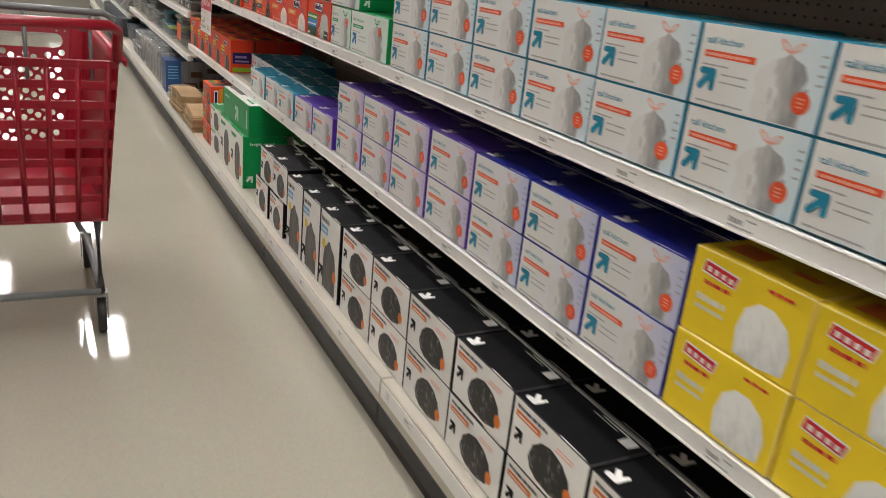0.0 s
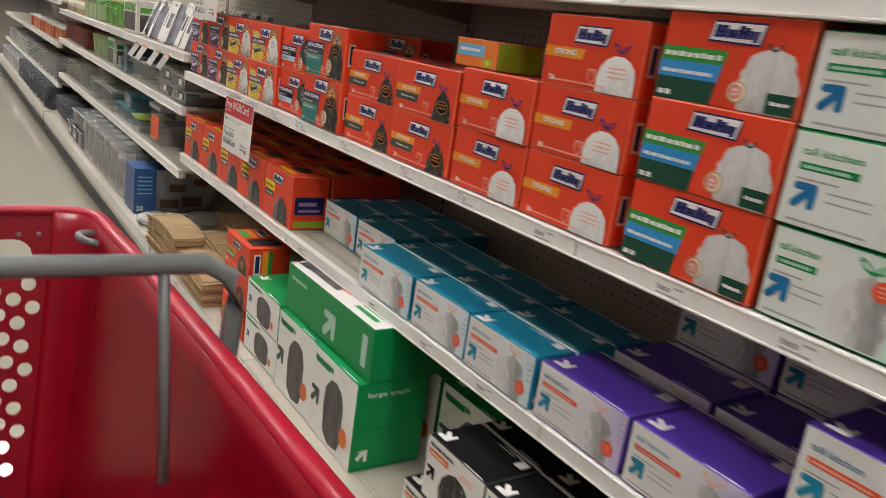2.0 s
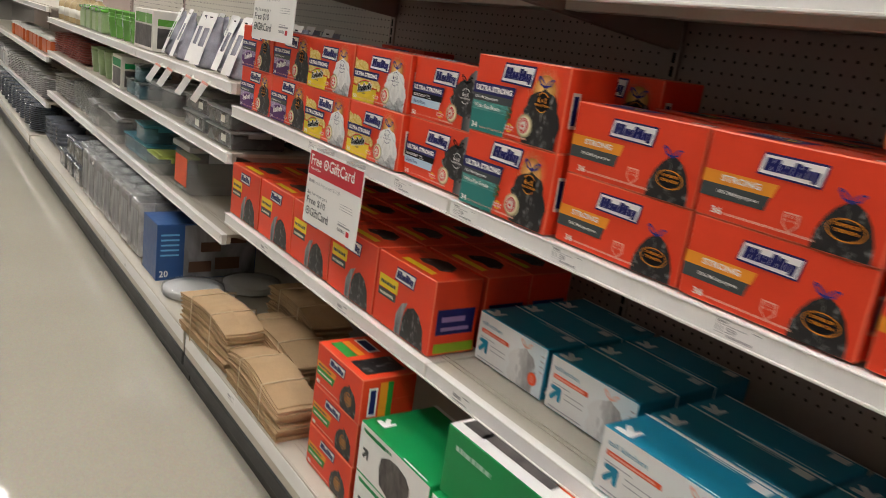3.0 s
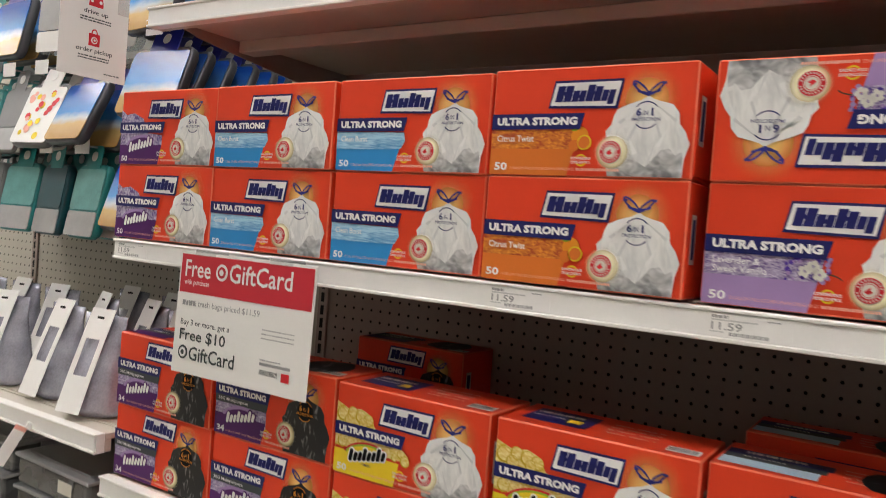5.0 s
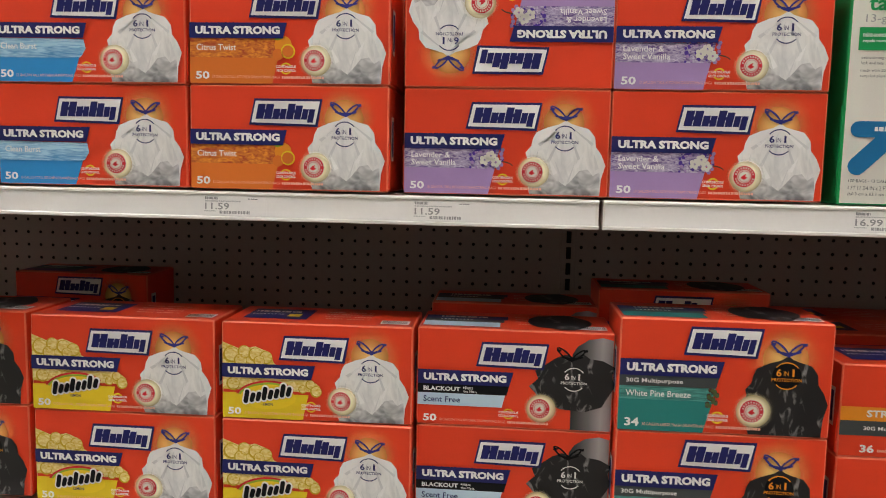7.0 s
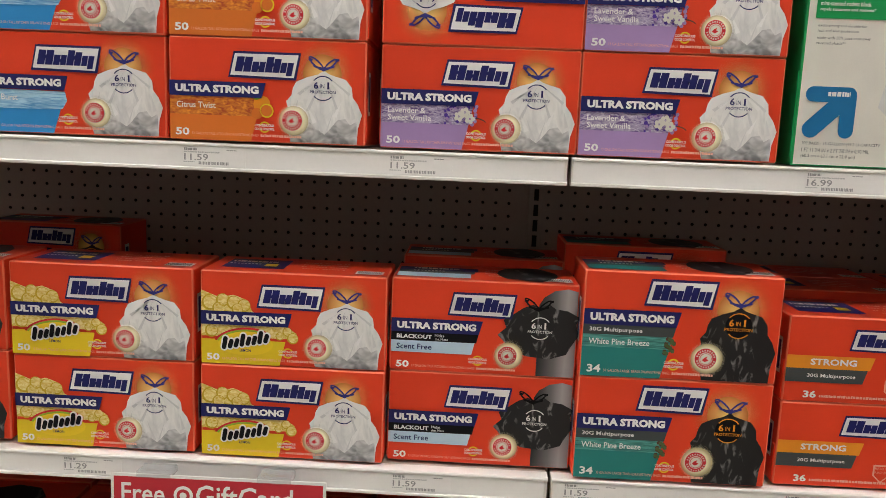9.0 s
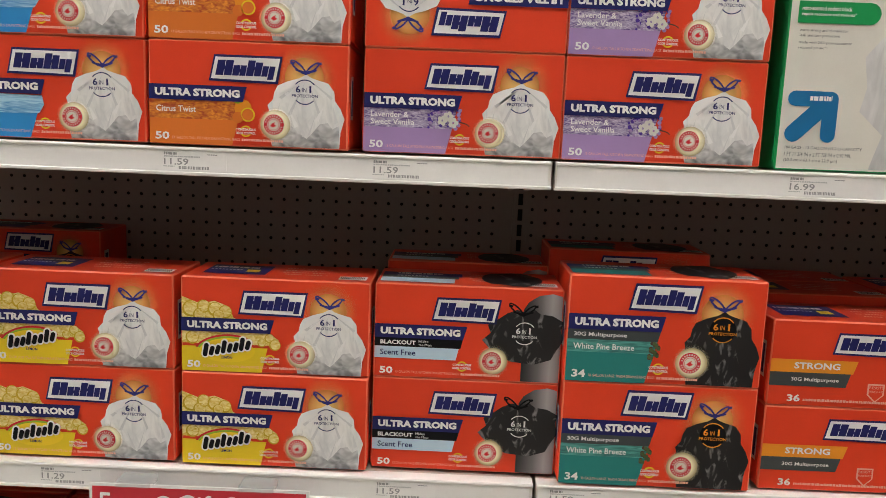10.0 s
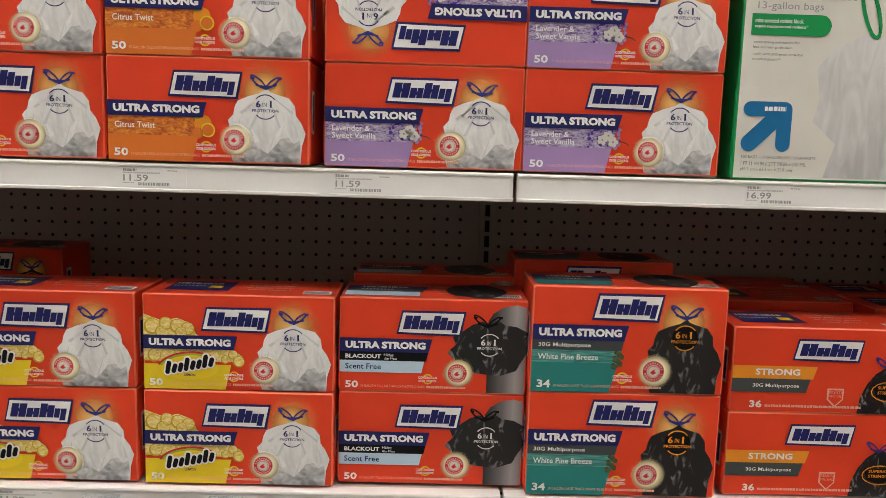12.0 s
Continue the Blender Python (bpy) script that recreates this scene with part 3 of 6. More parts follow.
        if kind == "citrus":
            decal(ob, "scent_picture", P_FLAME, [rect(.001, w * .475, h * .25, h * .43, w * .02)], 2)
            decal(ob, "scent_panel", C_TAN, [rect(.001, w * .45, .001, h * .25, w * .03)], 2)
            words(txt, "Citrus Twist", w * .04, h * .315, w * .20, h * .06, 5, 0, 0.012)
            bm = bmesh.new()
            flat(bm, disc(w * .475, h * .37, h * .085, 14), 3, 0)
            flat(bm, disc(w * .50, h * .31, h * .07, 14), 4, 1)
            flat(bm, disc(w * .50, h * .31, h * .056, 14), 5, 2)
            flat(bm, disc(w * .45, h * .28, h * .055, 12), 4, 2)
            flat(bm, [(w * .43, h * .42), (w * .455, h * .445), (w * .475, h * .43), (w * .45, h * .41)], 4, 3)
            part("fruit_picture", bm, [C_AMBER, C_YELLOW, C_TAN, C_LIME], ob)
        elif kind == "clean":
            decal(ob, "scent_picture", P_WAVE, [[(.001, h * .24), (w * .40, h * .24), (w * .46, h * .25), (w * .485, h * .33), (w * .475, h * .42), (.001, h * .43)]], 2)
            decal(ob, "scent_panel", C_SKY, [rect(.001, w * .45, .001, h * .25, w * .04)], 1)
            words(txt, "Clean Burst", w * .04, h * .32, w * .19, h * .06, 5, 0, 0.012)
        elif kind == "lavender":
            decal(ob, "scent_picture", P_LAV, [rect(.001, w * .47, h * .25, h * .43, w * .02)], 2)
            decal(ob, "scent_panel", C_LILAC, [rect(.001, w * .45, .001, h * .25, w * .03)], 2)
            words(txt, "Lavender &", w * .04, h * .345, w * .19, h * .055, 5, 0, 0.012)
            words(txt, "Sweet Vanilla", w * .04, h * .275, w * .22, h * .055, 5, 0, 0.012)
            bm = bmesh.new()
            rnd = random.Random(5)
            for k in range(46):
                flat(bm, disc(w * rnd.uniform(.33, .49), h * rnd.uniform(.25, .44), h * rnd.uniform(.010, .022), 6), 3 + k % 2, k % 2)
            for cu, cv in ((.43, .37), (.455, .31), (.40, .33)):
                for a in range(5):
                    flat(bm, disc(w * cu + h * .03 * math.cos(a * 1.257), h * cv + h * .03 * math.sin(a * 1.257), h * .022, 8), 5, 2)
            ring(bm, w * .50, h * .29, w * .04, h * .03, h * .012, 4, -12, 10, 3, 10, 170)
            part("flower_picture", bm, [C_VIOLET, C_LILAC, C_CREAM, C_BROWN], ob)
        elif kind in ("lemon", "fabric", "berry"):
            lemon = kind == "lemon"
            panel, photo = (C_YELLOW, P_LEMON) if lemon else (C_PURPLE, P_LAV)
            top = [(.001, h * .30), (w * .50, h * .30), (w * .52, h * .36), (w * .47, h * .43), (w * .28, h * .58), (w * .25, h * .70), (w * .18, h * .75), (w * .10, h * .72), (.001, h * .79)]
            if not lemon:
                top = [(.001, h * .26), (w * .46, h * .26), (w * .46, h * .40), (w * .30, h * .43), (w * .25, h * .62), (w * .15, h * .70), (w * .06, h * .68), (.001, h * .75)]
            if kind == "berry":
                top = [(.001, h * .20), (w * .46, h * .20), (w * .46, h * .405), (.001, h * .405)]
            decal(ob, "scent_picture", photo, [top], 1)
            decal(ob, "scent_panel", panel, [rect(.001, w * .46, .001, h * .27, w * .03)], 2)
            if lemon:
                bm = bmesh.new()
                for i, (cu, cv, r) in enumerate(((.05, .66, .085), (.12, .69, .07), (.18, .665, .075), (.235, .64, .07), (.10, .60, .07), (.20, .60, .06), (.06, .36, .07), (.47, .38, .05), (.50, .31, .06), (.43, .33, .045))):
                    flat(bm, disc(w * cu, h * cv, h * r, 14), 1.4 + .3 * i, 0)
                    flat(bm, disc(w * cu + h * r * .08, h * cv + h * r * .08, h * r * .84, 14), 1.55 + .3 * i, 1)
                part("fruit_picture", bm, [C_LEMON_RIM, P_LEMON], ob)
            bm = bmesh.new()
            flat(bm, disc(w * .245, h * .23, w * .15, 22, .42), 4, 0)
            for k, i in enumerate((3, 4, 0)):
                ring(bm, w * .235, h * .24, w * (.165 - .012 * k), h * (.165 - .02 * k), h * .030, 4 + .3 * k, 6, 16, i, 20, 160)
            strokes = [((.130 + .032 * k, .190 + .012 * k), (.138 + .032 * k, (.245 if k % 3 else .285) + .012 * k)) for k in range(8)]
            for a, b in strokes:
                capsule(bm, (w * a[0], h * a[1]), (w * b[0], h * b[1]), h * .040, 5.2, 2)
            for a, b in strokes:
                capsule(bm, (w * a[0], h * a[1]), (w * b[0], h * b[1]), h * .0235, 6.2, 1)
            if lemon:
                words(txt, "LEMON", w * .215, h * .150, w * .060, h * .028, 6.4, 2, 0.02)
            part("scent_mark", bm, [C_YELLOW if lemon else C_PURPLE, C_BLACK if lemon else C_WHITE, C_WHITE if lemon else C_PURPLE, C_RED if lemon else C_LILAC, C_LIME if lemon else C_LILAC], ob)
        elif kind == "blackout":
            decal(ob, "hide_band", C_BLACK, [rect(.001, w * .475, h * .335, h * .43, w * .012)], 3)
            decal(ob, "scent_panel", C_ICE, [rect(.001, w * .455, h * .21, h * .335, w * .015)], 3)
            words(txt, "BLACKOUT", w * .035, h * .36, w * .19, h * .045, 5, 0, 0.03)
            words(txt, "Hides", w * .24, h * .385, w * .05, h * .03, 5, 0)
            words(txt, "the Mess", w * .24, h * .35, w * .07, h * .025, 5, 0)
            words(txt, "Scent Free", w * .035, h * .245, w * .19, h * .06, 5, 2, 0.012)
        elif kind == "pine":
            decal(ob, "scent_picture", P_PINE, [rect(.001, w * .46, h * .285, h * .405, w * .012)], 2)
            decal(ob, "scent_panel", C_PINE, [rect(.001, w * .45, .001, h * .285, w * .04)], 2)
            words(txt, "White Pine Breeze", w * .035, h * .315, w * .31, h * .055, 5, 0, 0.012)
            bm = bmesh.new()
            for k in range(22):
                flat(bm, disc(w * (.425 + .05 * ((k * 5) % 9) / 9), h * (.25 + .15 * ((k * 3) % 13) / 13), h * .019, 6), 3 + k % 2, k % 2)
            part("cone_picture", bm, [C_BROWN, C_OLIVE], ob)
        words(txt, num, w * .035, h * .045, w * .07, h * .075, 5, 0, 0.03)
        words(txt, ("30 GALLON LARGE TRASH" if num == "34" else "13 GALLON TALL KITCHEN") + " DRAWSTRING BAGS", w * .12, h * .055, w * .34, h * .026, 5, 1)
        bars(txt, w * .47, h * .055, w * .21, h * .026, 5, 26, 1, 1)
        cu = w * (.425 if kind not in ("citrus", "lavender", "clean") else .44)
        words(txt, "CONTINUOUS", cu, h * .155, w * .10, h * .024, 5, 0, 0.02)
        words(txt, "ODOR CONTROL", cu, h * .12, w * .10, h * .024, 5, 0, 0.02)
        bm = bmesh.new()
        ring(bm, cu + w * .05, h * .15, h * .055, h * .055, h * .014, 4, 0, 16, 0, 30, 150)
        ring(bm, cu + w * .05, h * .15, h * .055, h * .055, h * .014, 4, 0, 16, 0, 210, 330)
        part("odor_mark", bm, C_YELLOW, ob)
        seal(ob, w * .632, h * .225, h * .098)
    part("lettering", txt, [C_WHITE, C_PALE, C_NAVY], ob)
    # lid: strip of print and the bar code; end: turned mark
    bm = bmesh.new()
    def on_lid(u0, u1, x0, x1, i, rise=0.0006):
        vs = [bm.verts.new((x * d, -u * w, h + rise)) for u, x in ((u0, x0), (u1, x0), (u1, x1), (u0, x1))]
        bm.faces.new(vs[::-1]).material_index = i

    on_lid(.82, .97, .12, .32, 1)
    if kind in ("pine", "blackout", "berry"):
        on_lid(.02, .46, .52, .72, 0)
        on_lid(.02, .44, .36, .52, 5)
        on_lid(.02, .42, .10, .36, 6)
        vs = [bm.verts.new((d * (.5 + .42 * math.sin(a) * (1 + .12 * math.cos(5 * a))), -w * (.735 + .17 * math.cos(a)), h + 0.0009)) for a in [2 * math.pi * k / 16 for k in range(16)]]
        f = bm.faces.new(vs)
        f.normal_update()
        if f.normal.z < 0:
            f.normal_flip()
        f.material_index = 7
    else:
        on_lid(.08, .42, .22, .80, 0)
        on_lid(.30, .37, .34, .50, 4, 0.0011)
    for k in range(13):
        on_lid(.10 + .02 * k, .112 + .02 * k + .004 * (k % 3), .58, .66, 2, 0.0012)
        on_lid(.10 + .02 * k, .112 + .02 * k, .44, .48, 2, 0.0012) if k < 9 else None
    for k in range(16):
        for q in range(4):
            if (k * 3 + q) % 7:
                on_lid(.50 + .016 * k, .512 + .016 * k, .30 + .13 * q, .335 + .13 * q, 8)
    for k in range(14):
        a = .83 + k * .0095
        vs = [bm.verts.new((x * d, -u * w, h + 0.0011)) for u, x in ((a, .14), (a + .004, .14), (a + .004, .28), (a, .28))]
        bm.faces.new(vs[::-1]).material_index = 3
    # end with its mark
    for s, y in ((1, 0.0018), (-1, -w - 0.0018)):
        for z0, z1, x0, x1, i in ((.30, .72, .10, .26, 2), (.34, .68, .13, .23, 0)):
            k = 0.0002 if i == 0 else 0
            vs = [bm.verts.new((x * d, y + s * k, z * h)) for x, z in ((x0, z0), (x1, z0), (x1, z1), (x0, z1))]
            f = bm.faces.new(vs)
            f.material_index = i
    panel_ink = {"pine": C_PINE, "berry": C_PURPLE, "blackout": C_ICE}.get(kind, C_NAVY)
    part("lid_print", bm, [C_NAVY, C_WHITE, C_CREAM, C_BLACK, C_YELLOW, C_SLATE, panel_ink, P_BLACK, C_PALE], ob)
    return ob


def capsule(bm, a, b, r, layer, index=0, n=7):
    """A thick stroke with round ends."""
    d = Vector((b[0] - a[0], b[1] - a[1])).normalized()
    t = math.atan2(d.y, d.x)
    pts = [(b[0] + r * math.cos(t - math.pi / 2 + math.pi * k / n), b[1] + r * math.sin(t - math.pi / 2 + math.pi * k / n)) for k in range(n + 1)]
    pts += [(a[0] + r * math.cos(t + math.pi / 2 + math.pi * k / n), a[1] + r * math.sin(t + math.pi / 2 + math.pi * k / n)) for k in range(n + 1)]
    flat(bm, pts, layer, index)


def arrow(bm, cu, cv, s, layer, index=0):
    """The store brand's mark: a thick arrow to the upper right with round ends."""
    h = s / 2
    r = h * .30
    capsule(bm, (cu - h + r, cv + h - r), (cu + h - r, cv + h - r), r, layer, index)
    capsule(bm, (cu + h - r, cv + h - r), (cu + h - r, cv - h + r), r, layer + .2, index)
    capsule(bm, (cu - h + r * 1.1, cv - h + r * 1.1), (cu + h * .5, cv + h * .5), r * 1.15, layer + .4, index)


def arrow_on_top(bm, x, y, z, s, index=0):
    h = s / 2
    pts = [(-1, .55), (-.85, 1), (.8, 1), (1, .8), (1, -.85), (.6, -1), (.4, -.25), (-.5, -.95), (-.95, -.6), (-.15, .25), (-.8, .3)]
    f = bm.faces.new([bm.verts.new((x - q * h, y - p * h, z)) for p, q in pts])
    f.normal_update()
    if f.normal.z < 0:
        f.normal_flip()
    f.material_index = index


def store_box(label, w, h, d, colour, accent, style="tall", stripe=None, group="store brand trash bag boxes"):
    """A white-fronted box of the store brand; colour is its lid and ends."""
    ob = thing("trash_bag_box", label, "box", group)
    front = C_YELLOW if style == "yellow" else (FRONTS[colour.name[6:]] if style == "tall" else C_WHITE)
    carton(ob, w, h, d, front, colour, colour)
    stripe = stripe or C_VERMIL
    txt = bmesh.new()
    if style == "tall":
        decal(ob, "bag_picture", P_SOFT, [shifted([(.53, .03), (.505, .18), (.53, .34), (.495, .46), (.535, .59), (.61, .70), (.685, .745), (.72, .79), (.755, .745), (.83, .69), (.87, .56), (.855, .43), (.895, .29), (.87, .16), (.875, .03)], w, h)], 1)
        bm = bmesh.new()
        bow(bm, w * .72, h * .80, h * .115, 2)
        part("drawstring", bm, ink("peach", (0.80, 0.42, 0.33)) if stripe is C_VERMIL else C_GREEN, ob)
        mint = stripe is C_GREEN
        k1 = .36 if mint else .48
        decal(ob, "stripe", stripe, [[(w * .06, h * .60), (w * k1, h * .60), (w * k1, h * .68), (w * .06, h * .68)]], 1)
        words(txt, "tall kitchen", w * .06, h * .76, w * .30, h * .08, 2, 0, 0.01)
        bars(txt, w * .08, h * .622, w * (k1 - .12), h * .035, 2, 22, 1, 2)
        for k in range(3):
            bars(txt, w * (.23 if k else .06), h * (.50 - k * .09), w * .22, h * .022, 2, 18, 2, k)
        bars(txt, w * .06, h * .06, w * .4, h * .028, 2, 30, 2, 5)
        bm = bmesh.new()
        arrow(bm, w * .12, h * .34, h * .27, 2)
        part("arrow_mark", bm, accent, ob)
        bm = bmesh.new()
        du, dv, dr = (.80, .66, .105) if mint else (.86, .30, .125)
        flat(bm, disc(w * du, h * dv, h * dr, 18), 2, 0)
        for k in range(3):
            bars(bm, w * (du - .025), h * (dv + .035 - k * .045), w * .05, h * .02, 3, 5, 1, k)
        if mint:
            for k in range(6):
                bars(txt, w * .77, h * (.46 - k * .055), w * .09, h * .022, 2, 8, 2, k)
        else:
            flat(txt, [(w * .855, h * .425), (w * .885, h * .47), (w * .895, h * .42)], 2, 2)
            for k in range(4):
                bars(txt, w * .93, h * (.80 - k * .10), w * .045, h * .03, 2, 4, 2, k)
        part("count_dot", bm, [C_VERMIL, C_PALE], ob)
        part("lettering", txt, [C_TEAL if stripe is C_VERMIL else C_GREEN, C_PALE if stripe is C_VERMIL else C_MINT, C_GREY], ob)
    elif style in ("trash", "contractor", "can"):
        if style == "trash":
            shape, photo = [(.28, .30), (.32, .52), (.42, .66), (.55, .72), (.70, .66), (.80, .52), (.84, .32), (.78, .14), (.62, .06), (.42, .08), (.32, .16)], P_BLACK
        elif style == "can":
            shape, photo = [(.36, .14), (.33, .45), (.35, .66), (.45, .78), (.58, .80), (.70, .74), (.76, .60), (.76, .2), (.70, .08), (.5, .05)], P_CAN
        else:
            shape, photo = [(.20, .04), (.20, .40), (.26, .56), (.40, .62), (.46, .67), (.54, .67), (.60, .62), (.78, .55), (.85, .40), (.86, .04)], P_CAN
        decal(ob, "bag_picture", photo, [shifted(shape, w, h)], 1)
        decal(ob, "stripe", stripe, [[(w * .05, h * .72), (w * .40, h * .72), (w * .40, h * .82), (w * .05, h * .82)]] if style != "can" else [[(w * .08, h * .84), (w * .40, h * .84), (w * .40, h * .90), (w * .08, h * .90)]], 2)
        bars(txt, w * .06, h * .86, w * .42, h * .06, 2, 7, 0, 1)
        bars(txt, w * .08, h * .75, w * .28, h * .03, 3, 12, 1, 4)
        if style == "trash":
            bars(txt, w * .60, h * .75, w * .22, h * .03, 2, 6, 2, 4)
            bars(txt, w * .62, h * .80, w * .22, h * .03, 2, 6, 2, 6)
        if style == "contractor":
            flat(txt, disc(w * .22, h * .60, w * .09, 14), 2, 3)
        bm = bmesh.new()
        arrow(bm, w * .12, h * (.45 if style != "contractor" else .22), min(w, h) * .20, 2)
        part("arrow_mark", bm, accent, ob)
        bm = bmesh.new()
        flat(bm, disc(w * .82, h * .30, min(w, h) * .09, 14, 1.2), 3)
        part("count_dot", bm, C_TAN, ob)
        part("lettering", txt, [C_SLATE if style != "can" else C_GREEN, C_WHITE, C_PALE, C_YELLOW], ob)
    elif style == "yellow":
        decal(ob, "bag_picture", P_WHITE, [shifted([(.50, .06), (.48, .34), (.52, .58), (.62, .70), (.74, .70), (.86, .58), (.92, .34), (.90, .08), (.7, .03)], w, h)], 1)
        bm = bmesh.new()
        flat(bm, [(w * .10, h * .74), (w * .40, h * .70), (w * .43, h * .86), (w * .12, h * .90)], 2, 0)
        flat(bm, [(w * .11, h * .76), (w * .395, h * .72), (w * .415, h * .84), (w * .125, h * .88)], 3, 1)
        for k in range(4):
            u = w * (.15 + .065 * k)
            flat(bm, rect(u, u + w * .035, h * (.775 - .01 * k), h * (.835 - .01 * k)), 4, 0)
        part("brand_mark", bm, [C_WHITE, C_RED], ob, "red plate with white strokes")
        bars(txt, w * .14, h * .62, w * .24, h * .05, 2, 5, 0, 3)
        bars(txt, w * .10, h * .42, w * .26, h * .08, 2, 4, 1, 4)
        bars(txt, w * .10, h * .32, w * .26, h * .05, 2, 6, 1, 5)
        bars(txt, w * .66, h * .86, w * .2, h * .04, 2, 3, 0, 6)
        part("lettering", txt, [C_RED, C_CREAM], ob)
    # marks on the lid
    bm = bmesh.new()
    z = h + 0.0007
    if style != "yellow":
        arrow_on_top(bm, d * .22, -w * .12, z, 0.034)
        for u0, u1, x0, x1 in ((.0, 1.0, .935, .985), (.80, .92, .70, .90), (.50, .82, .885, .91), (.62, .93, .012, .03), (.42, .70, .83, .845)):
            vs = [bm.verts.new((x * d, -u * w, z)) for u, x in ((u0, x1), (u1, x1), (u1, x0), (u0, x0))]
            f = bm.faces.new(vs)
            f.normal_update()
            if f.normal.z < 0:
                f.normal_flip()
    else:
        for u0, u1, x0, x1 in ((.1, .4, .2, .5), (.6, .8, .3, .4)):
            f = bm.faces.new([bm.verts.new((x * d, -u * w, z)) for u, x in ((u0, x0), (u1, x0), (u1, x1), (u0, x1))])
            f.normal_update()
            if f.normal.z < 0:
                f.normal_flip()
    # and on the end that faces back along the aisle
    arrow_y = -w - 0.0016
    h2 = min(h, d) * .16
    f = bm.faces.new([bm.verts.new((d * .15 + p * h2, arrow_y, h * .18 + q * h2)) for p, q in ((-.5, .4), (.5, .5), (.5, -.5), (.2, -.5), (.2, .1), (-.3, -.4), (-.5, -.1), (-.1, .3))])
    f.normal_update()
    if f.normal.y > 0:
        f.normal_flip()
    part("lid_print", bm, C_WHITE if style != "yellow" else C_TAN, ob)
    return ob


def small_box(label):
    """An upright orange box of large bags, with a dark and lime end."""
    w, h, d = 0.232, 0.165, 0.12
    ob = thing("trash_bag_box", label, "box", "orange trash bag boxes")
    carton(ob, w, h, d, C_ORANGE, C_ORANGE, C_ORANGE)
    brand_plate(ob, w * .34, h * .74, w * .34, h * .15)
    decal(ob, "bag_picture", P_BLACK, [shifted([(.52, .02), (.54, .30), (.60, .44), (.70, .50), (.80, .44), (.88, .30), (.92, .02)], w, h)], 2)
    decal(ob, "arm_picture", P_STEEL, [shifted([(.42, .02), (.42, .28), (.50, .46), (.60, .52), (.56, .40), (.53, .26), (.52, .02)], w, h)], 3)
    txt = bmesh.new()
    flat(txt, rect(w * .06, w * .40, h * .52, h * .70), 2, 0)
    flat(txt, rect(w * .06, w * .38, h * .40, h * .51), 2, 1)
    bars(txt, w * .09, h * .58, w * .27, h * .05, 3, 9, 1, 2)
    bars(txt, w * .09, h * .43, w * .25, h * .04, 3, 9, 2, 3)
    part("title_band", txt, [C_YELLOW, C_SLATE, C_CREAM], ob)
    bm = bmesh.new()
    for z0, z1, x0, x1, i in ((.28, .62, .1, .9, 0), (.03, .16, .1, .95, 1), (.33, .38, .2, .8, 2), (.45, .52, .2, .7, 2)):
        y = -w - 0.0016 - (0.0004 if i == 2 else 0)
        f = bm.faces.new([bm.verts.new((x * d, y, z * h)) for x, z in ((x0, z0), (x1, z0), (x1, z1), (x0, z1))])
        f.normal_update()
        if f.normal.y > 0:
            f.normal_flip()
        f.material_index = i
    for pts, i in (([(.30, .12), (.82, .12), (.80, .27), (.30, .27)], 4), ([(.34, .45), (.46, .38), (.60, .44), (.74, .40), (.80, .58), (.70, .82), (.52, .88), (.40, .76)], 3), ([(.08, .2), (.2, .2), (.2, .8), (.08, .8)], 5)):
        f = bm.faces.new([bm.verts.new((d * x, -w * u, h + 0.0006)) for u, x in pts])
        f.normal_update()
        if f.normal.z < 0:
            f.normal_flip()
        f.material_index = i
    part("end_print", bm, [C_NAVY, C_LIME, C_LILAC, P_BLACK, C_YELLOW, C_ORANGE_DK], ob)
    return ob

# ---------------------------------------------------------------- the store's shell


def structure(name, x0, x1, y0, y1, z0, z1, material, label):
    bm = bmesh.new()
    block(bm, x0, x1, y0, y1, z0, z1)
    return tagged(part(name, bm, material), label, name.split("_")[0], kind="structure")


structure("floor", -3.6, 4.2, -9, 46, -0.12, 0.0, FLOOR, "polished cream floor with soft lamp reflections")
structure("ceiling", -3.6, 4.2, -9, 46, CEILING, CEILING + 0.1, TILE, "off-white mineral board ceiling")
structure("wall_west", -3.8, -3.6, -9, 46, -0.12, CEILING + 0.1, WALLPAINT, "plain beige painted wall")
structure("wall_east", 4.2, 4.4, -9, 46, -0.12, CEILING + 0.1, WALLPAINT, "plain beige painted wall")
structure("wall_south", -3.8, 4.4, -9.2, -9, -0.12, CEILING + 0.1, WALLPAINT, "plain beige painted wall")
structure("wall_north", -3.8, 4.4, 46, 46.2, -0.12, CEILING + 0.1, WALLPAINT, "plain beige painted wall")


def ceiling_light():
    ob = thing("ceiling_light", "white recessed fluorescent ceiling light, switched on", "lamp", "ceiling lights")
    bm = bmesh.new()
    for x0, x1, y0, y1 in ((-.32, -.28, -.62, .62), (.28, .32, -.62, .62), (-.28, .28, -.62, -.58), (-.28, .28, .58, .62)):
        block(bm, x0, x1, y0, y1, -0.05, -0.002)
    part("frame", bm, ENAMEL, ob)
    bm = bmesh.new()
    block(bm, -.279, .279, -.579, .579, -0.035, -0.025)
    part("diffuser", bm, LAMP, ob)
    return ob


lamp = ceiling_light()
spots = [(-0.33, 2.05 + 4.85 * k) for k in range(-2, 8)] + [(-1.85, -0.3 + 4.85 * k) for k in range(-1, 8)]
for i, (x, y) in enumerate(spots):
    if i == 0:
        lamp.matrix_basis = pose(x, y, CEILING)
    else:
        copy_thing(lamp, pose(x, y, CEILING))

# ---------------------------------------------------------------- shelving
PEG_X = 0.555


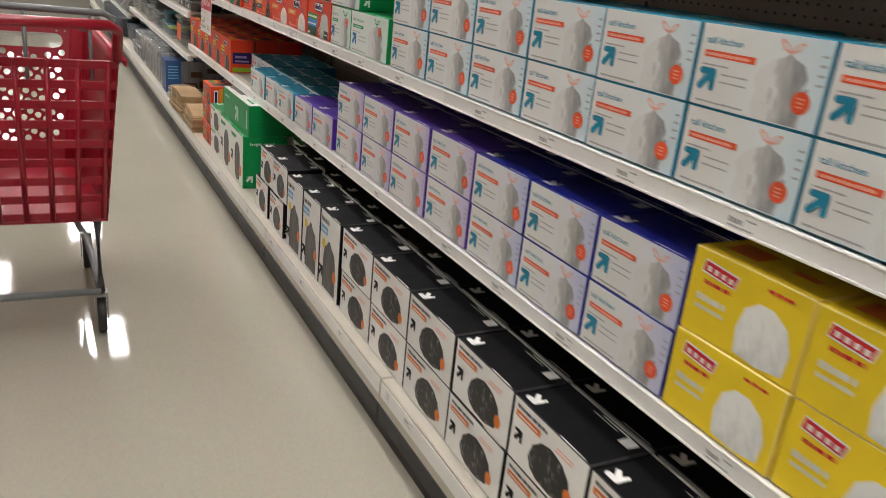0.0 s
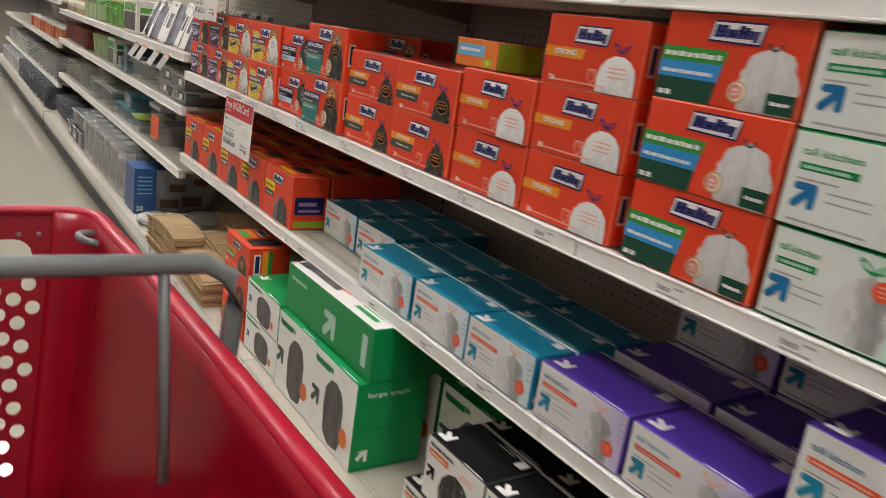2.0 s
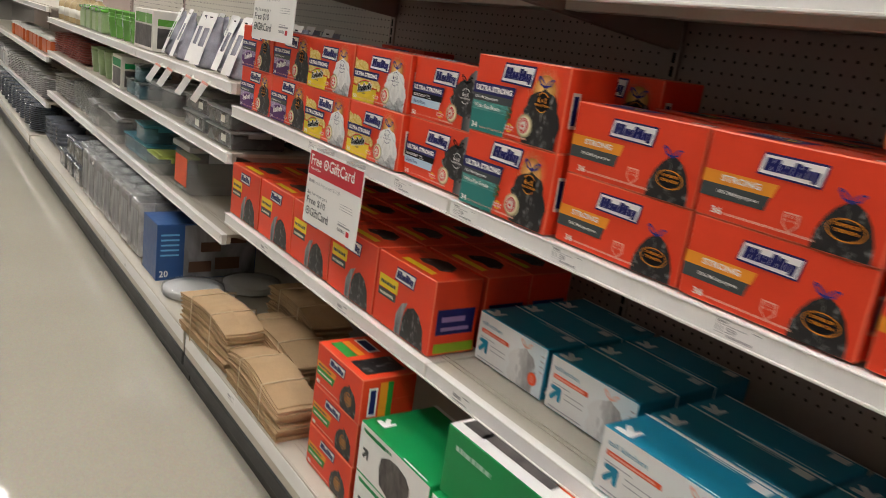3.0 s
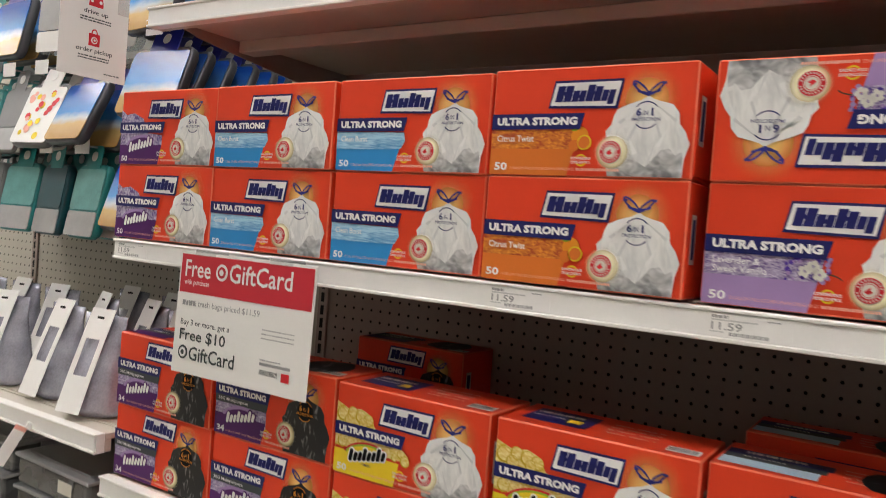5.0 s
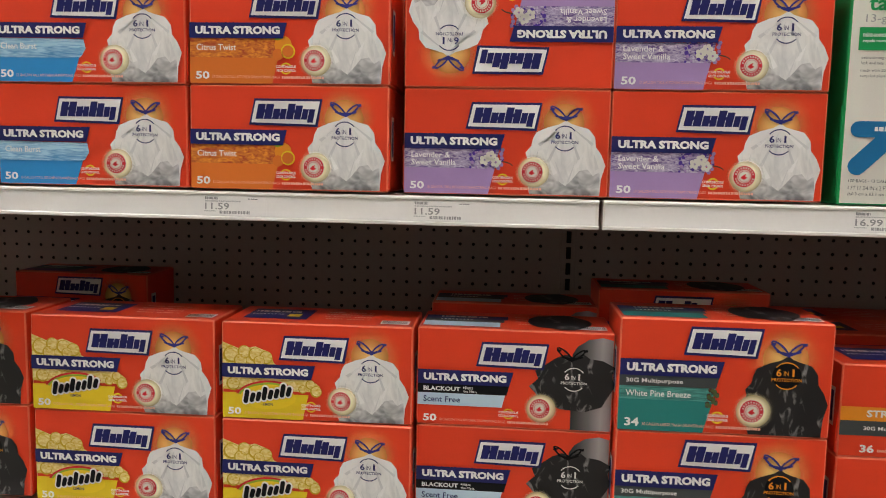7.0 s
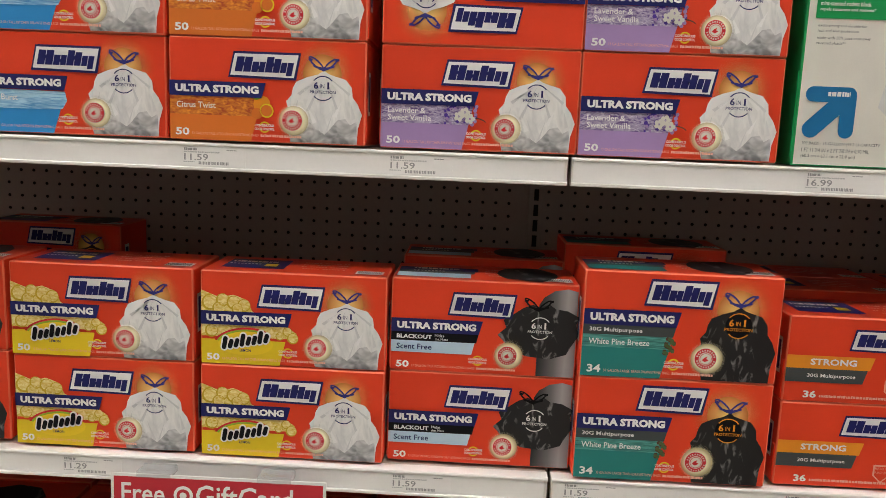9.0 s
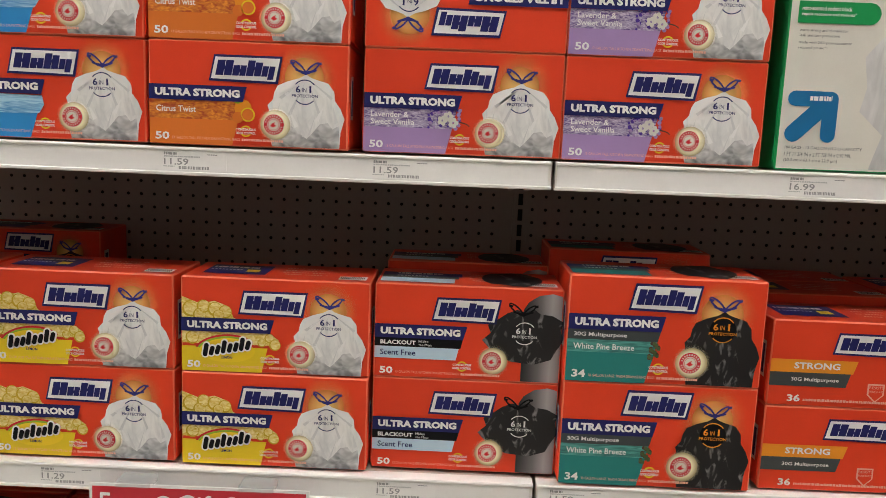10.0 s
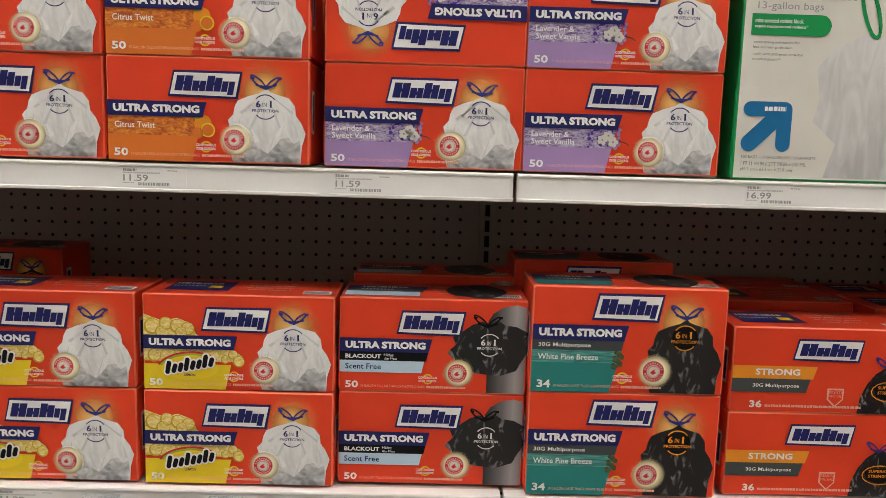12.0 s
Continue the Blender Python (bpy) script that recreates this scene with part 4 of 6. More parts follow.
def price_channel(parent, x, y0, y1, z, seed):
    """The plastic channel on a shelf's front edge with its paper strip and small price labels."""
    bm = bmesh.new()
    a, b = y0 + 0.0025, y1 - 0.0025
    prof = [(0.016, 0), (-0.003, 0), (-0.004, -0.0015), (-0.004, -0.0035), (-0.003, -0.0045), (0, -0.0045), (0, -0.0300), (-0.003, -0.0300), (-0.004, -0.0310), (-0.004, -0.0335), (-0.003, -0.0345), (0.016, -0.0345)]
    ends = [[bm.verts.new((x + p, y, z + q)) for p, q in prof] for y in (a, b)]
    for k in range(len(prof)):
        bm.faces.new((ends[0][k], ends[0][(k + 1) % 12], ends[1][(k + 1) % 12], ends[1][k]))
    bm.faces.new(ends[0])
    bm.faces.new(ends[1][::-1])
    bmesh.ops.recalc_face_normals(bm, faces=bm.faces)
    ch = part("price_channel", bm, CHANNEL, parent)
    bm = bmesh.new()
    block(bm, x - 0.0016, x - 0.0004, a + 0.004, b - 0.002, z - 0.0298, z - 0.0048)
    part("paper_strip", bm, STRIP, parent)
    return ch


def shelf(parent, x, y0, y1, z, seed=0, thick=0.03):
    bm = bmesh.new()
    block(bm, x + 0.0165, PEG_X - 0.003, y0 + 0.003, y1 - 0.003, z - 0.012, z - 0.001, 0.001)
    # the two rolled grooves along the front of the deck
    for g in (0.05, 0.062):
        block(bm, x + g, x + g + 0.003, y0 + 0.004, y1 - 0.004, z - 0.001, z + 0.0012)
    sh = part("shelf", bm, ENAMEL, parent)
    bm = bmesh.new()
    block(bm, x + 0.0165, x + 0.03, y0 + 0.003, y1 - 0.003, z - 0.034, z - 0.0125, 0.001)
    part("front_flange", bm, ENAMEL, sh)
    bm = bmesh.new()
    block(bm, x + 0.19, x + 0.23, y0 + 0.02, y1 - 0.02, z - 0.035, z - 0.0125, 0.002)
    part("stiffener", bm, ENAMEL, sh)
    price_channel(sh, x, y0, y1, z, seed)
    for y in (y0 + 0.012, y1 - 0.018):
        bm = bmesh.new()
        vs = [(x + 0.04, z - 0.013), (PEG_X - 0.004, z - 0.013), (PEG_X - 0.004, z - 0.075), (PEG_X - 0.08, z - 0.068), (x + 0.10, z - 0.030)]
        a = [bm.verts.new((p, y, q)) for p, q in vs]
        b = [bm.verts.new((p, y + 0.004, q)) for p, q in vs]
        bm.faces.new(a)
        bm.faces.new(b[::-1])
        for i in range(5):
            bm.faces.new((a[i], b[i], b[(i + 1) % 5], a[(i + 1) % 5]))
        bmesh.ops.recalc_face_normals(bm, faces=bm.faces)
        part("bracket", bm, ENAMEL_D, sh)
    return sh


def gondola(y0, y1, levels, holes=(), height=2.1, label="almond metal store shelving with pegboard back", board=None):
    """One bay: pegboard, slotted upright, shelves at (x, z), base deck with kick plate and bumper."""
    ob = thing("gondola_shelving", label, "shelving", "shelving bays", pose(0, 0, 0))
    bm = bmesh.new()
    block(bm, PEG_X, PEG_X + 0.012, y0 + 0.001, y1 - 0.001, 0.02, height)
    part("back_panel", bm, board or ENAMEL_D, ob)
    if holes:
        verts, faces = [], []
        for z0, z1 in holes:
            n0, n1 = math.ceil((z0 - 1.277) / 0.0254), math.floor((z1 - 1.277) / 0.0254)
            m0, m1 = math.ceil((y0 + 0.028 - 0.068) / 0.0254), math.floor((y1 - 0.012 - 0.068) / 0.0254)
            for n in range(n0, n1 + 1):
                for m in range(m0, m1 + 1):
                    base = len(verts)
                    for k in range(8):
                        a = math.pi * k / 4
                        verts.append((PEG_X - 0.0008, 0.068 + m * 0.0254 + 0.0032 * math.cos(a), 1.277 + n * 0.0254 + 0.0032 * math.sin(a)))
                    faces.append([base + k for k in range(7, -1, -1)])
        me = bpy.data.meshes.new("perforation")
        me.from_pydata(verts, [], faces)
        me.materials.append(HOLE)
        pg = new("perforation", me)
        pg.parent = ob
        pg["kind"] = "stuff"
    # upright at the bay's near joint
    bm = bmesh.new()
    block(bm, PEG_X - 0.008, PEG_X - 0.0005, y0 - 0.023, y0 + 0.005, 0.02, height, 0.001)
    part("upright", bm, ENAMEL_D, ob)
    bm = bmesh.new()
    z = 0.3
    while z < height - 0.05:
        block(bm, PEG_X - 0.0092, PEG_X - 0.0085, y0 - 0.0140, y0 - 0.0050, z, z + 0.022)
        z += 0.03
    tagged(part("slot_strip", bm, HOLE, ob), kind="stuff")
    for i, (x, zz) in enumerate(levels):
        shelf(ob, x, y0, y1, zz, seed=i + int(y0 * 10))
    bm = bmesh.new()
    block(bm, -0.105, PEG_X - 0.003, y0 + 0.002, y1 - 0.002, 0.165, 0.19, 0.002)
    block(bm, -0.108, -0.104, y0 + 0.003, y1 - 0.003, 0.112, 0.19, 0.001)
    for g in (-.06, -.048):
        block(bm, g, g + 0.003, y0 + 0.004, y1 - 0.004, 0.19, 0.1912)
    dk = part("base_deck", bm, ENAMEL, ob)
    bm = bmesh.new()
    block(bm, -0.1096, -0.1085, y0 + 0.008, y1 - 0.006, 0.140, 0.184)
    part("paper_strip", bm, STRIP, dk)
    bm = bmesh.new()
    block(bm, -0.085, -0.07, y0, y1, 0.0, 0.16)
    part("kick_plate", bm, KICK, ob)
    bm = bmesh.new()
    block(bm, -0.112, -0.086, y0 + 0.001, y1 - 0.001, 0.062, 0.110, 0.006, segments=2)
    part("bumper", bm, RUBBER, ob)
    return ob


MAIN = [(0.0, 0.602), (0.0, 0.95), (0.0, 1.362), (0.037, 1.765)]
BAYS = [(0.0, 1.22), (-1.22, 0.0), (-2.44, -1.22), (-3.66, -2.44), (-4.88, -3.66)]
for i, (a, b) in enumerate(BAYS):
    gondola(a, b, MAIN, holes=[(0.65, 0.90), (1.0, 1.33), (1.40, 1.72)] if i < 3 else [(1.0, 1.33)])
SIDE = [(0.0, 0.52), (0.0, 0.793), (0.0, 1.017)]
# same boards as the main bays, painted paler to look lit
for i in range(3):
    gondola(1.232 + 1.22 * i, 2.452 + 1.22 * i, SIDE, holes=[(1.05, 2.0)], label="almond metal store shelving, pegboard back with light painted in", board=BOARD_LIT)
FAR = [(0.0, 0.42), (0.0, 0.74), (0.0, 1.08)]
for i in range(4):
    gondola(4.95 + 1.22 * i, 6.17 + 1.22 * i, FAR)

# ---------------------------------------------------------------- boxes on the shelves
rnd = random.Random(11)
USED = set()


def put(proto, x, y, z, flip=None, turn=None):
    """Sets a box with its left front foot at (x, y, z); flip gives (width, height) of one that stands on its head."""
    a = rnd.uniform(-0.35, 0.35) if turn is None else turn
    m = pose(x + rnd.uniform(0, 0.004), y, z, 0, 0, a)
    if flip:
        m = pose(x + 0.002, y - flip[0], z + flip[1], 180, 0, a)
    if proto.name in USED:
        return copy_thing(proto, m)
    USED.add(proto.name)
    proto.matrix_basis = m
    return proto


def stack(proto, x, y, z, h, high, deep=1, d=0.108, gap=0.004):
    for r in range(deep):
        for k in range(high):
            put(proto, x + 0.006 + r * (d + 0.004) + (gap - 0.004 if r else 0.0), y, z + 0.0015 + k * (h + 0.0006))


HB = 0.1235
citrus = orange_box("citrus", "orange-red trash bag box with orange citrus panel", h=HB)
clean = orange_box("clean", "orange-red trash bag box with blue water panel", h=HB)
lavender = orange_box("lavender", "orange-red trash bag box with lilac lavender panel", h=HB)
fabric = orange_box("fabric", "orange-red trash bag box with purple flower panel", h=HB)
lemon = orange_box("lemon", "orange-red trash bag box with yellow lemon panel", h=HB)
blackout = orange_box("blackout", "orange-red trash bag box with black bag and steel bin", h=HB)
pine = orange_box("pine", "orange-red trash bag box with green pine panel", w=0.244, h=0.136)
berry = orange_box("berry", "orange-red trash bag box with purple panel and black bag", h=HB)
strong = orange_box("strong", "orange-red trash bag box with amber band and black bag", w=0.25, h=0.112)
strong_white = orange_box("white", "orange-red trash bag box with amber band and white bag", w=0.232, h=0.118)

# third shelf, in front of the standing camera
ZC, ZB, ZA, ZD = 1.3635, 0.9515, 0.6035, 0.1915
stack(fabric, -0.004, 1.226, ZC, HB, 2, 2)
stack(clean, -0.004, 0.985, ZC, HB, 2, 2)
stack(clean, -0.004, 0.738, ZC, HB, 2, 2)
stack(citrus, -0.010, 0.490, ZC, HB, 2, 2)
stack(lavender, -0.004, 0.233, ZC, HB, 1, 2)
put(lavender, 0.002, 0.233, ZC + HB + 0.002, flip=(0.24, HB))
put(lavender, 0.12, 0.233, ZC + HB + 0.002)
stack(lavender, -0.002, -0.008, ZC, HB, 2, 2)
# second shelf
stack(berry, 0.012, 1.212, ZB, HB, 2, 1)
stack(berry, 0.012, 0.962, ZB, HB, 2, 1)
stack(lemon, 0.004, 0.709, ZB, HB, 2, 1)
stack(lemon, 0.002, 0.459, ZB, HB, 2, 1)
stack(blackout, 0.015, 0.214, ZB, HB, 2, 2, gap=0.07)
stack(pine, -0.010, -0.0285, ZB, 0.136, 2, 2, gap=0.115)
stack(strong, 0.0, -0.288, ZB, 0.112, 2, 3, gap=0.07)
stack(strong, -0.002, -0.546, ZB, 0.112, 2, 3, gap=0.03)
stack(strong_white, -0.002, -0.808, ZB, 0.118, 2, 2)
stack(strong_white, -0.002, -1.046, ZB, 0.118, 3, 2)
stack(berry, 0.36, 0.965, ZB, HB, 2)


def green_blue_box():
    w, h, d = 0.238, 0.124, 0.108
    ob = thing("trash_bag_box", "orange-red trash bag box with green and blue bands", "box", "orange trash bag boxes")
    carton(ob, w, h, d, C_ORANGE, C_ORANGE)
    brand_plate(ob, w * .34, h * .72, w * .36, h * .19)
    decal(ob, "bag_picture", P_GREY, [shifted(BAG, w, h)], 2)
    bm = bmesh.new()
    flat(bm, rect(.001, w * .49, h * .45, h * .61, w * .02), 2, 0)
    flat(bm, rect(.001, w * .47, h * .26, h * .45, w * .02), 2, 1)
    flat(bm, rect(.001, w * .45, .001, h * .26, w * .02), 2, 2)
    flat(bm, rect(w * .80, w * .98, h * .03, h * .24), 5, 2)
    bars(bm, w * .03, h * .50, w * .42, h * .06, 3, 9, 3, 1)
    bars(bm, w * .03, h * .31, w * .38, h * .045, 3, 12, 3, 2)
    bars(bm, w * .03, h * .05, w * .1, h * .06, 3, 2, 3, 3)
    bars(bm, w * .83, h * .12, w * .12, h * .04, 6, 5, 3, 3)
    part("title_band", bm, [ink("leaf_green", (0.03, 0.30, 0.045)), C_SKY, ink("bottle_green", (0.006, 0.06, 0.035)), C_WHITE], ob)
    bm = bmesh.new()
    bow(bm, w * .785, h * .66, h * .07, 4)
    part("drawstring", bm, C_SLATE, ob)
    seal(ob, w * .60, h * .20, h * .08)
    return ob


stack(green_blue_box(), -0.004, -1.312, ZB, 0.124, 3, 2)


def patch_box():
    """The small loose box that lies on top of the row."""
    w, h, d = 0.150, 0.055, 0.11
    ob = thing("small_bag_box", "small orange box with blue band and lime end", "box")
    carton(ob, w, h, d, C_TAN, C_ORANGE, C_LIME)
    bm = bmesh.new()
    flat(bm, rect(w * .04, w * .72, h * .38, h * .80), 1, 0)
    bars(bm, w * .12, h * .55, w * .48, h * .12, 2, 8, 1, 2)
    flat(bm, rect(w * .70, w * .92, h * .08, h * .34), 1, 2)
    flat(bm, disc(w * .82, h * .2, h * .10, 10), 2, 3)
    part("title_band", bm, [C_AQUA, C_WHITE, C_LIME, C_YELLOW], ob)
    bm = bmesh.new()
    f = bm.faces.new([bm.verts.new((x * d, -w - 0.0016, z * h)) for x, z in ((.02, .03), (.98, .03), (.98, .97), (.02, .97))])
    f.normal_update()
    if f.normal.y > 0:
        f.normal_flip()
    part("end_print", bm, C_LIME, ob)
    return ob


put(patch_box(), 0.012, -0.757, ZB + 2 * 0.1186 + 0.003, turn=-3)

mint = store_box("white trash bag box with green ends and green band", 0.262, 0.120, 0.15, C_GREEN, C_BLUE, "tall", C_GREEN)
mint_slim = store_box("slim white trash bag box with green ends", 0.188, 0.120, 0.15, C_GREEN, C_BLUE, "tall", C_GREEN)
sky_box = store_box("white trash bag box with teal ends and orange band", 0.222, 0.117, 0.15, C_TEAL, C_TEAL)
purple_box = store_box("white trash bag box with purple ends and orange band", 0.224, 0.119, 0.15, C_VIOLET, C_TEAL)
royal_box = store_box("white trash bag box with dark blue ends and orange band", 0.222, 0.119, 0.15, C_ROYAL, C_TEAL)
teal_box = store_box("low white trash bag box with teal lid", 0.214, 0.106, 0.098, C_TEAL, C_TEAL)
teal_wide = store_box("low wide white trash bag box with teal lid", 0.256, 0.106, 0.098, C_TEAL, C_TEAL)
low_purple = store_box("low white trash bag box with purple lid", 0.218, 0.106, 0.15, C_VIOLET, C_TEAL)
wide_mint = store_box("wide white trash bag box with green ends", 0.295, 0.122, 0.15, C_GREEN, C_BLUE, "tall", C_GREEN)

stack(mint_slim, 0.0, -1.562, ZB, 0.120, 1)
stack(wide_mint, -0.004, -1.757, ZB, 0.122, 1)
for k in (1, 2):
    put(mint, 0.004, -1.556, ZB + 0.003 + 0.1212 * k)
stack(mint, 0.165, -1.556, ZB, 0.120, 3)
stack(mint, 0.165, -1.83, ZB, 0.120, 3)
for k in range(8):
    stack(sky_box, -0.004, -2.083 - 0.2265 * k, ZB, 0.117, 2, 2 if k < 5 else 1, 0.155)

# first shelf
big_bags = small_box("orange box of large black bags, lime and navy end")
for k in range(5):
    stack(big_bags, 0.006, 1.214 - 0.240 * k, ZA, 0.165, 1, 3, 0.125)
for y, x in ((0.008, 0.108), (-0.220, 0.108)):
    stack(teal_box, x, y - 0.012, ZA, 0.106, 1, 3, 0.099)
stack(teal_wide, -0.004, -0.474, ZA, 0.106, 1, 3, 0.099)
for y in (-0.738, -0.960):
    stack(teal_box, -0.004, y, ZA, 0.106, 1, 3, 0.099)
for y in (-1.185, -1.412):
    stack(low_purple, -0.004, y, ZA, 0.106, 1)
for y in (-1.205, -1.44):
    stack(purple_box, 0.16, y, ZA, 0.119, 1)
    stack(purple_box, 0.325, y, ZA, 0.119, 2)
for k in range(4):
    stack(purple_box, -0.004, -1.672 - 0.234 * k, ZA, 0.119, 2, 3, 0.155)
for k in range(3):
    stack(royal_box, -0.004, -2.610 - 0.2265 * k, ZA, 0.119, 2, 3, 0.155)
yellow_box = store_box("bright yellow trash bag box with red mark", 0.214, 0.134, 0.17, C_YELLOW, C_RED, "yellow", group="yellow trash bag boxes")
for k in range(3):
    stack(yellow_box, -0.004, -3.290 - 0.219 * k, ZA, 0.134, 2, 2, 0.175)

# base deck


def green_band_box():
    w, h, d = 0.222, 0.106, 0.14
    ob = thing("trash_bag_box", "small orange-red trash bag box with green band and black bag", "box", "orange trash bag boxes")
    carton(ob, w, h, d, C_ORANGE, C_ORANGE)
    brand_plate(ob, w * .30, h * .70, w * .34, h * .18)
    decal(ob, "bag_picture", P_BLACK, [shifted([(.60, .02), (.575, .22), (.60, .42), (.66, .54), (.73, .60), (.75, .66), (.78, .60), (.86, .52), (.91, .38), (.925, .18), (.91, .02)], w, h)], 2)
    bm = bmesh.new()
    flat(bm, rect(w * .03, w * .47, h * .46, h * .60, w * .03), 2, 0)
    flat(bm, rect(w * .03, w * .44, h * .28, h * .46, w * .03), 2, 1)
    bars(bm, w * .06, h * .50, w * .30, h * .05, 3, 8, 3, 1)
    bars(bm, w * .06, h * .34, w * .32, h * .05, 3, 9, 2, 2)
    bars(bm, w * .05, h * .08, w * .07, h * .09, 3, 2, 2, 3)
    bars(bm, w * .15, h * .09, w * .40, h * .03, 3, 30, 4, 4)
    ring(bm, w * .755, h * .33, h * .15, h * .15, h * .012, 4, 0, 18, 0)
    for k in range(3):
        bars(bm, w * .705, h * (.37 - .06 * k), w * .10, h * .03, 4, 4, 0, k)
    part("title_band", bm, [C_AMBER, ink("leaf_green", (0.03, 0.30, 0.045)), C_WHITE, C_SLATE, C_PALE], ob)
    bm = bmesh.new()
    for z0, z1, x0, x1, i in ((.10, .90, .32, .46, 0), (.10, .90, .46, .56, 1), (.15, .80, .12, .28, 2), (.20, .75, .15, .25, 3)):
        f = bm.faces.new([bm.verts.new((x * d, -w - 0.0016 - (.0004 if i == 3 else 0), z * h)) for x, z in ((x0, z0), (x1, z0), (x1, z1), (x0, z1))])
        f.normal_update()
        if f.normal.y > 0:
            f.normal_flip()
        f.material_index = i
    for u0, u1, x0, x1, i in ((.08, .46, .16, .36, 1), (.08, .46, .38, .50, 0), (.08, .42, .60, .82, 2), (.11, .39, .63, .79, 3), (.56, .90, .14, .88, 4)):
        f = bm.faces.new([bm.verts.new((x * d, -u * w, h + 0.0006 + (.0004 if i == 3 else 0))) for u, x in ((u0, x0), (u1, x0), (u1, x1), (u0, x1))])
        f.normal_update()
        if f.normal.z < 0:
            f.normal_flip()
        f.material_index = i
    part("lid_print", bm, [C_AMBER, ink("leaf_green", (0.03, 0.30, 0.045)), C_WHITE, C_NAVY, P_BLACK], ob)
    return ob


red_stack = green_band_box()
stack(red_stack, -0.075, 0.352, ZD, 0.106, 3)
can_box = store_box("white box with dark bin picture and green lid", 0.275, 0.118, 0.20, C_GREEN, C_SLATE, "can", C_GREEN)
stack(can_box, -0.078, 0.112, ZD, 0.118, 2)
tall_can = store_box("tall white box with dark bin picture, green ends", 0.252, 0.238, 0.20, C_GREEN, C_SLATE, "can", C_GREEN)
for y in (-0.176, -0.430):
    put(tall_can, -0.078, y, ZD)
put(tall_can, 0.14, -0.72, ZD)
put(tall_can, 0.14, -0.45, ZD)


def green_long_box():
    w, h, d = 0.510, 0.138, 0.24
    ob = thing("trash_bag_box", "long green box with white printed lid, laid on others", "box", "store brand trash bag boxes")
    carton(ob, w, h, d, C_GREEN, C_GREEN, C_WHITE)
    bm = bmesh.new()
    arrow(bm, w * .55, h * .42, h * .5, 1)
    bars(bm, w * .06, h * .72, w * .2, h * .08, 1, 8, 0, 1)
    bars(bm, w * .90, h * .2, w * .05, h * .6, 1, 1, 0, 1)
    part("side_print", bm, C_MINT, ob)
    bm = bmesh.new()
    for u0, u1, x0, x1, i in ((.12, .48, .12, .95, 0), (.70, .92, .10, .16, 1), (.70, .92, .2, .26, 1), (.70, .92, .30, .36, 1), (.46, .56, .2, .3, 2), (.02, .14, .1, .9, 0), (.50, .66, .45, .95, 0)):
        vs = [bm.verts.new((x * d, -u * w, h + 0.0007)) for u, x in ((u0, x0), (u1, x0), (u1, x1), (u0, x1))]
        f = bm.faces.new(vs)
        f.normal_update()
        if f.normal.z < 0:
            f.normal_flip()
        f.material_index = i
    part("lid_print", bm, [P_CAN, C_GREEN, C_VERMIL], ob)
    return ob


put(green_long_box(), -0.06, -0.176, ZD + 0.2395, turn=0.6)
# readable end of the tall green box
bm = bmesh.new()
for s, v, wd in (("large trash", 0.196, 0.115),):
    cu = bmesh.new()
    words(cu, s, 0, 0, wd, 0.016, 0, 0, 0.02)
    for v_ in cu.verts:
        v_.co = Vector((0.03 - v_.co.y, -0.2537, v + v_.co.z))
    me_ = bpy.data.meshes.new("end_lettering")
    cu.to_mesh(me_)
    cu.free()
    me_.materials.append(C_WHITE)
    el = new("end_lettering", me_)
    for o in [o for o in scene.objects if o.name.startswith("trash_bag_box") and o.get("label", "").startswith("tall white box")][1:2]:
        el.parent = o
bm.free()

trash_box = store_box("white box with black bag picture and black lid", 0.242, 0.136, 0.135, C_BLACK, C_BLACK, "trash", C_TAN)
trash_slim = store_box("small white box with black bag picture, black lid", 0.196, 0.138, 0.135, C_BLACK, C_BLACK, "trash", C_TAN)
contractor = store_box("tall white box with dark sack and blue band", 0.184, 0.268, 0.135, C_BLACK, C_BLACK, "contractor", C_AQUA)
for k, (x, y) in enumerate(((-0.078, -0.922), (-0.078, -1.160))):
    put(trash_slim, x, y, ZD)
for y in (-0.985, -1.186):
    put(trash_slim, -0.074, y, ZD + 0.139)
for r in (1, 2, 3):
    for y in (-0.985, -1.20):
        put(trash_slim, -0.074 + 0.140 * r, y, ZD)
        put(trash_slim, -0.074 + 0.140 * r, y, ZD + 0.139)
for k in range(3):
    put(contractor, -0.078, -1.407 - 0.195 * k, ZD)
    for r in (1, 2, 3):
        put(contractor, -0.078 + 0.140 * r, -1.407 - 0.195 * k, ZD)
for k in range(7):
    for r in (0, 1, 2, 3):
        for t in (0, 1):
            put(trash_box, -0.078 + 0.140 * r, -2.008 - 0.249 * k, ZD + 0.137 * t)

# tall kitchen boxes beside the lavender row


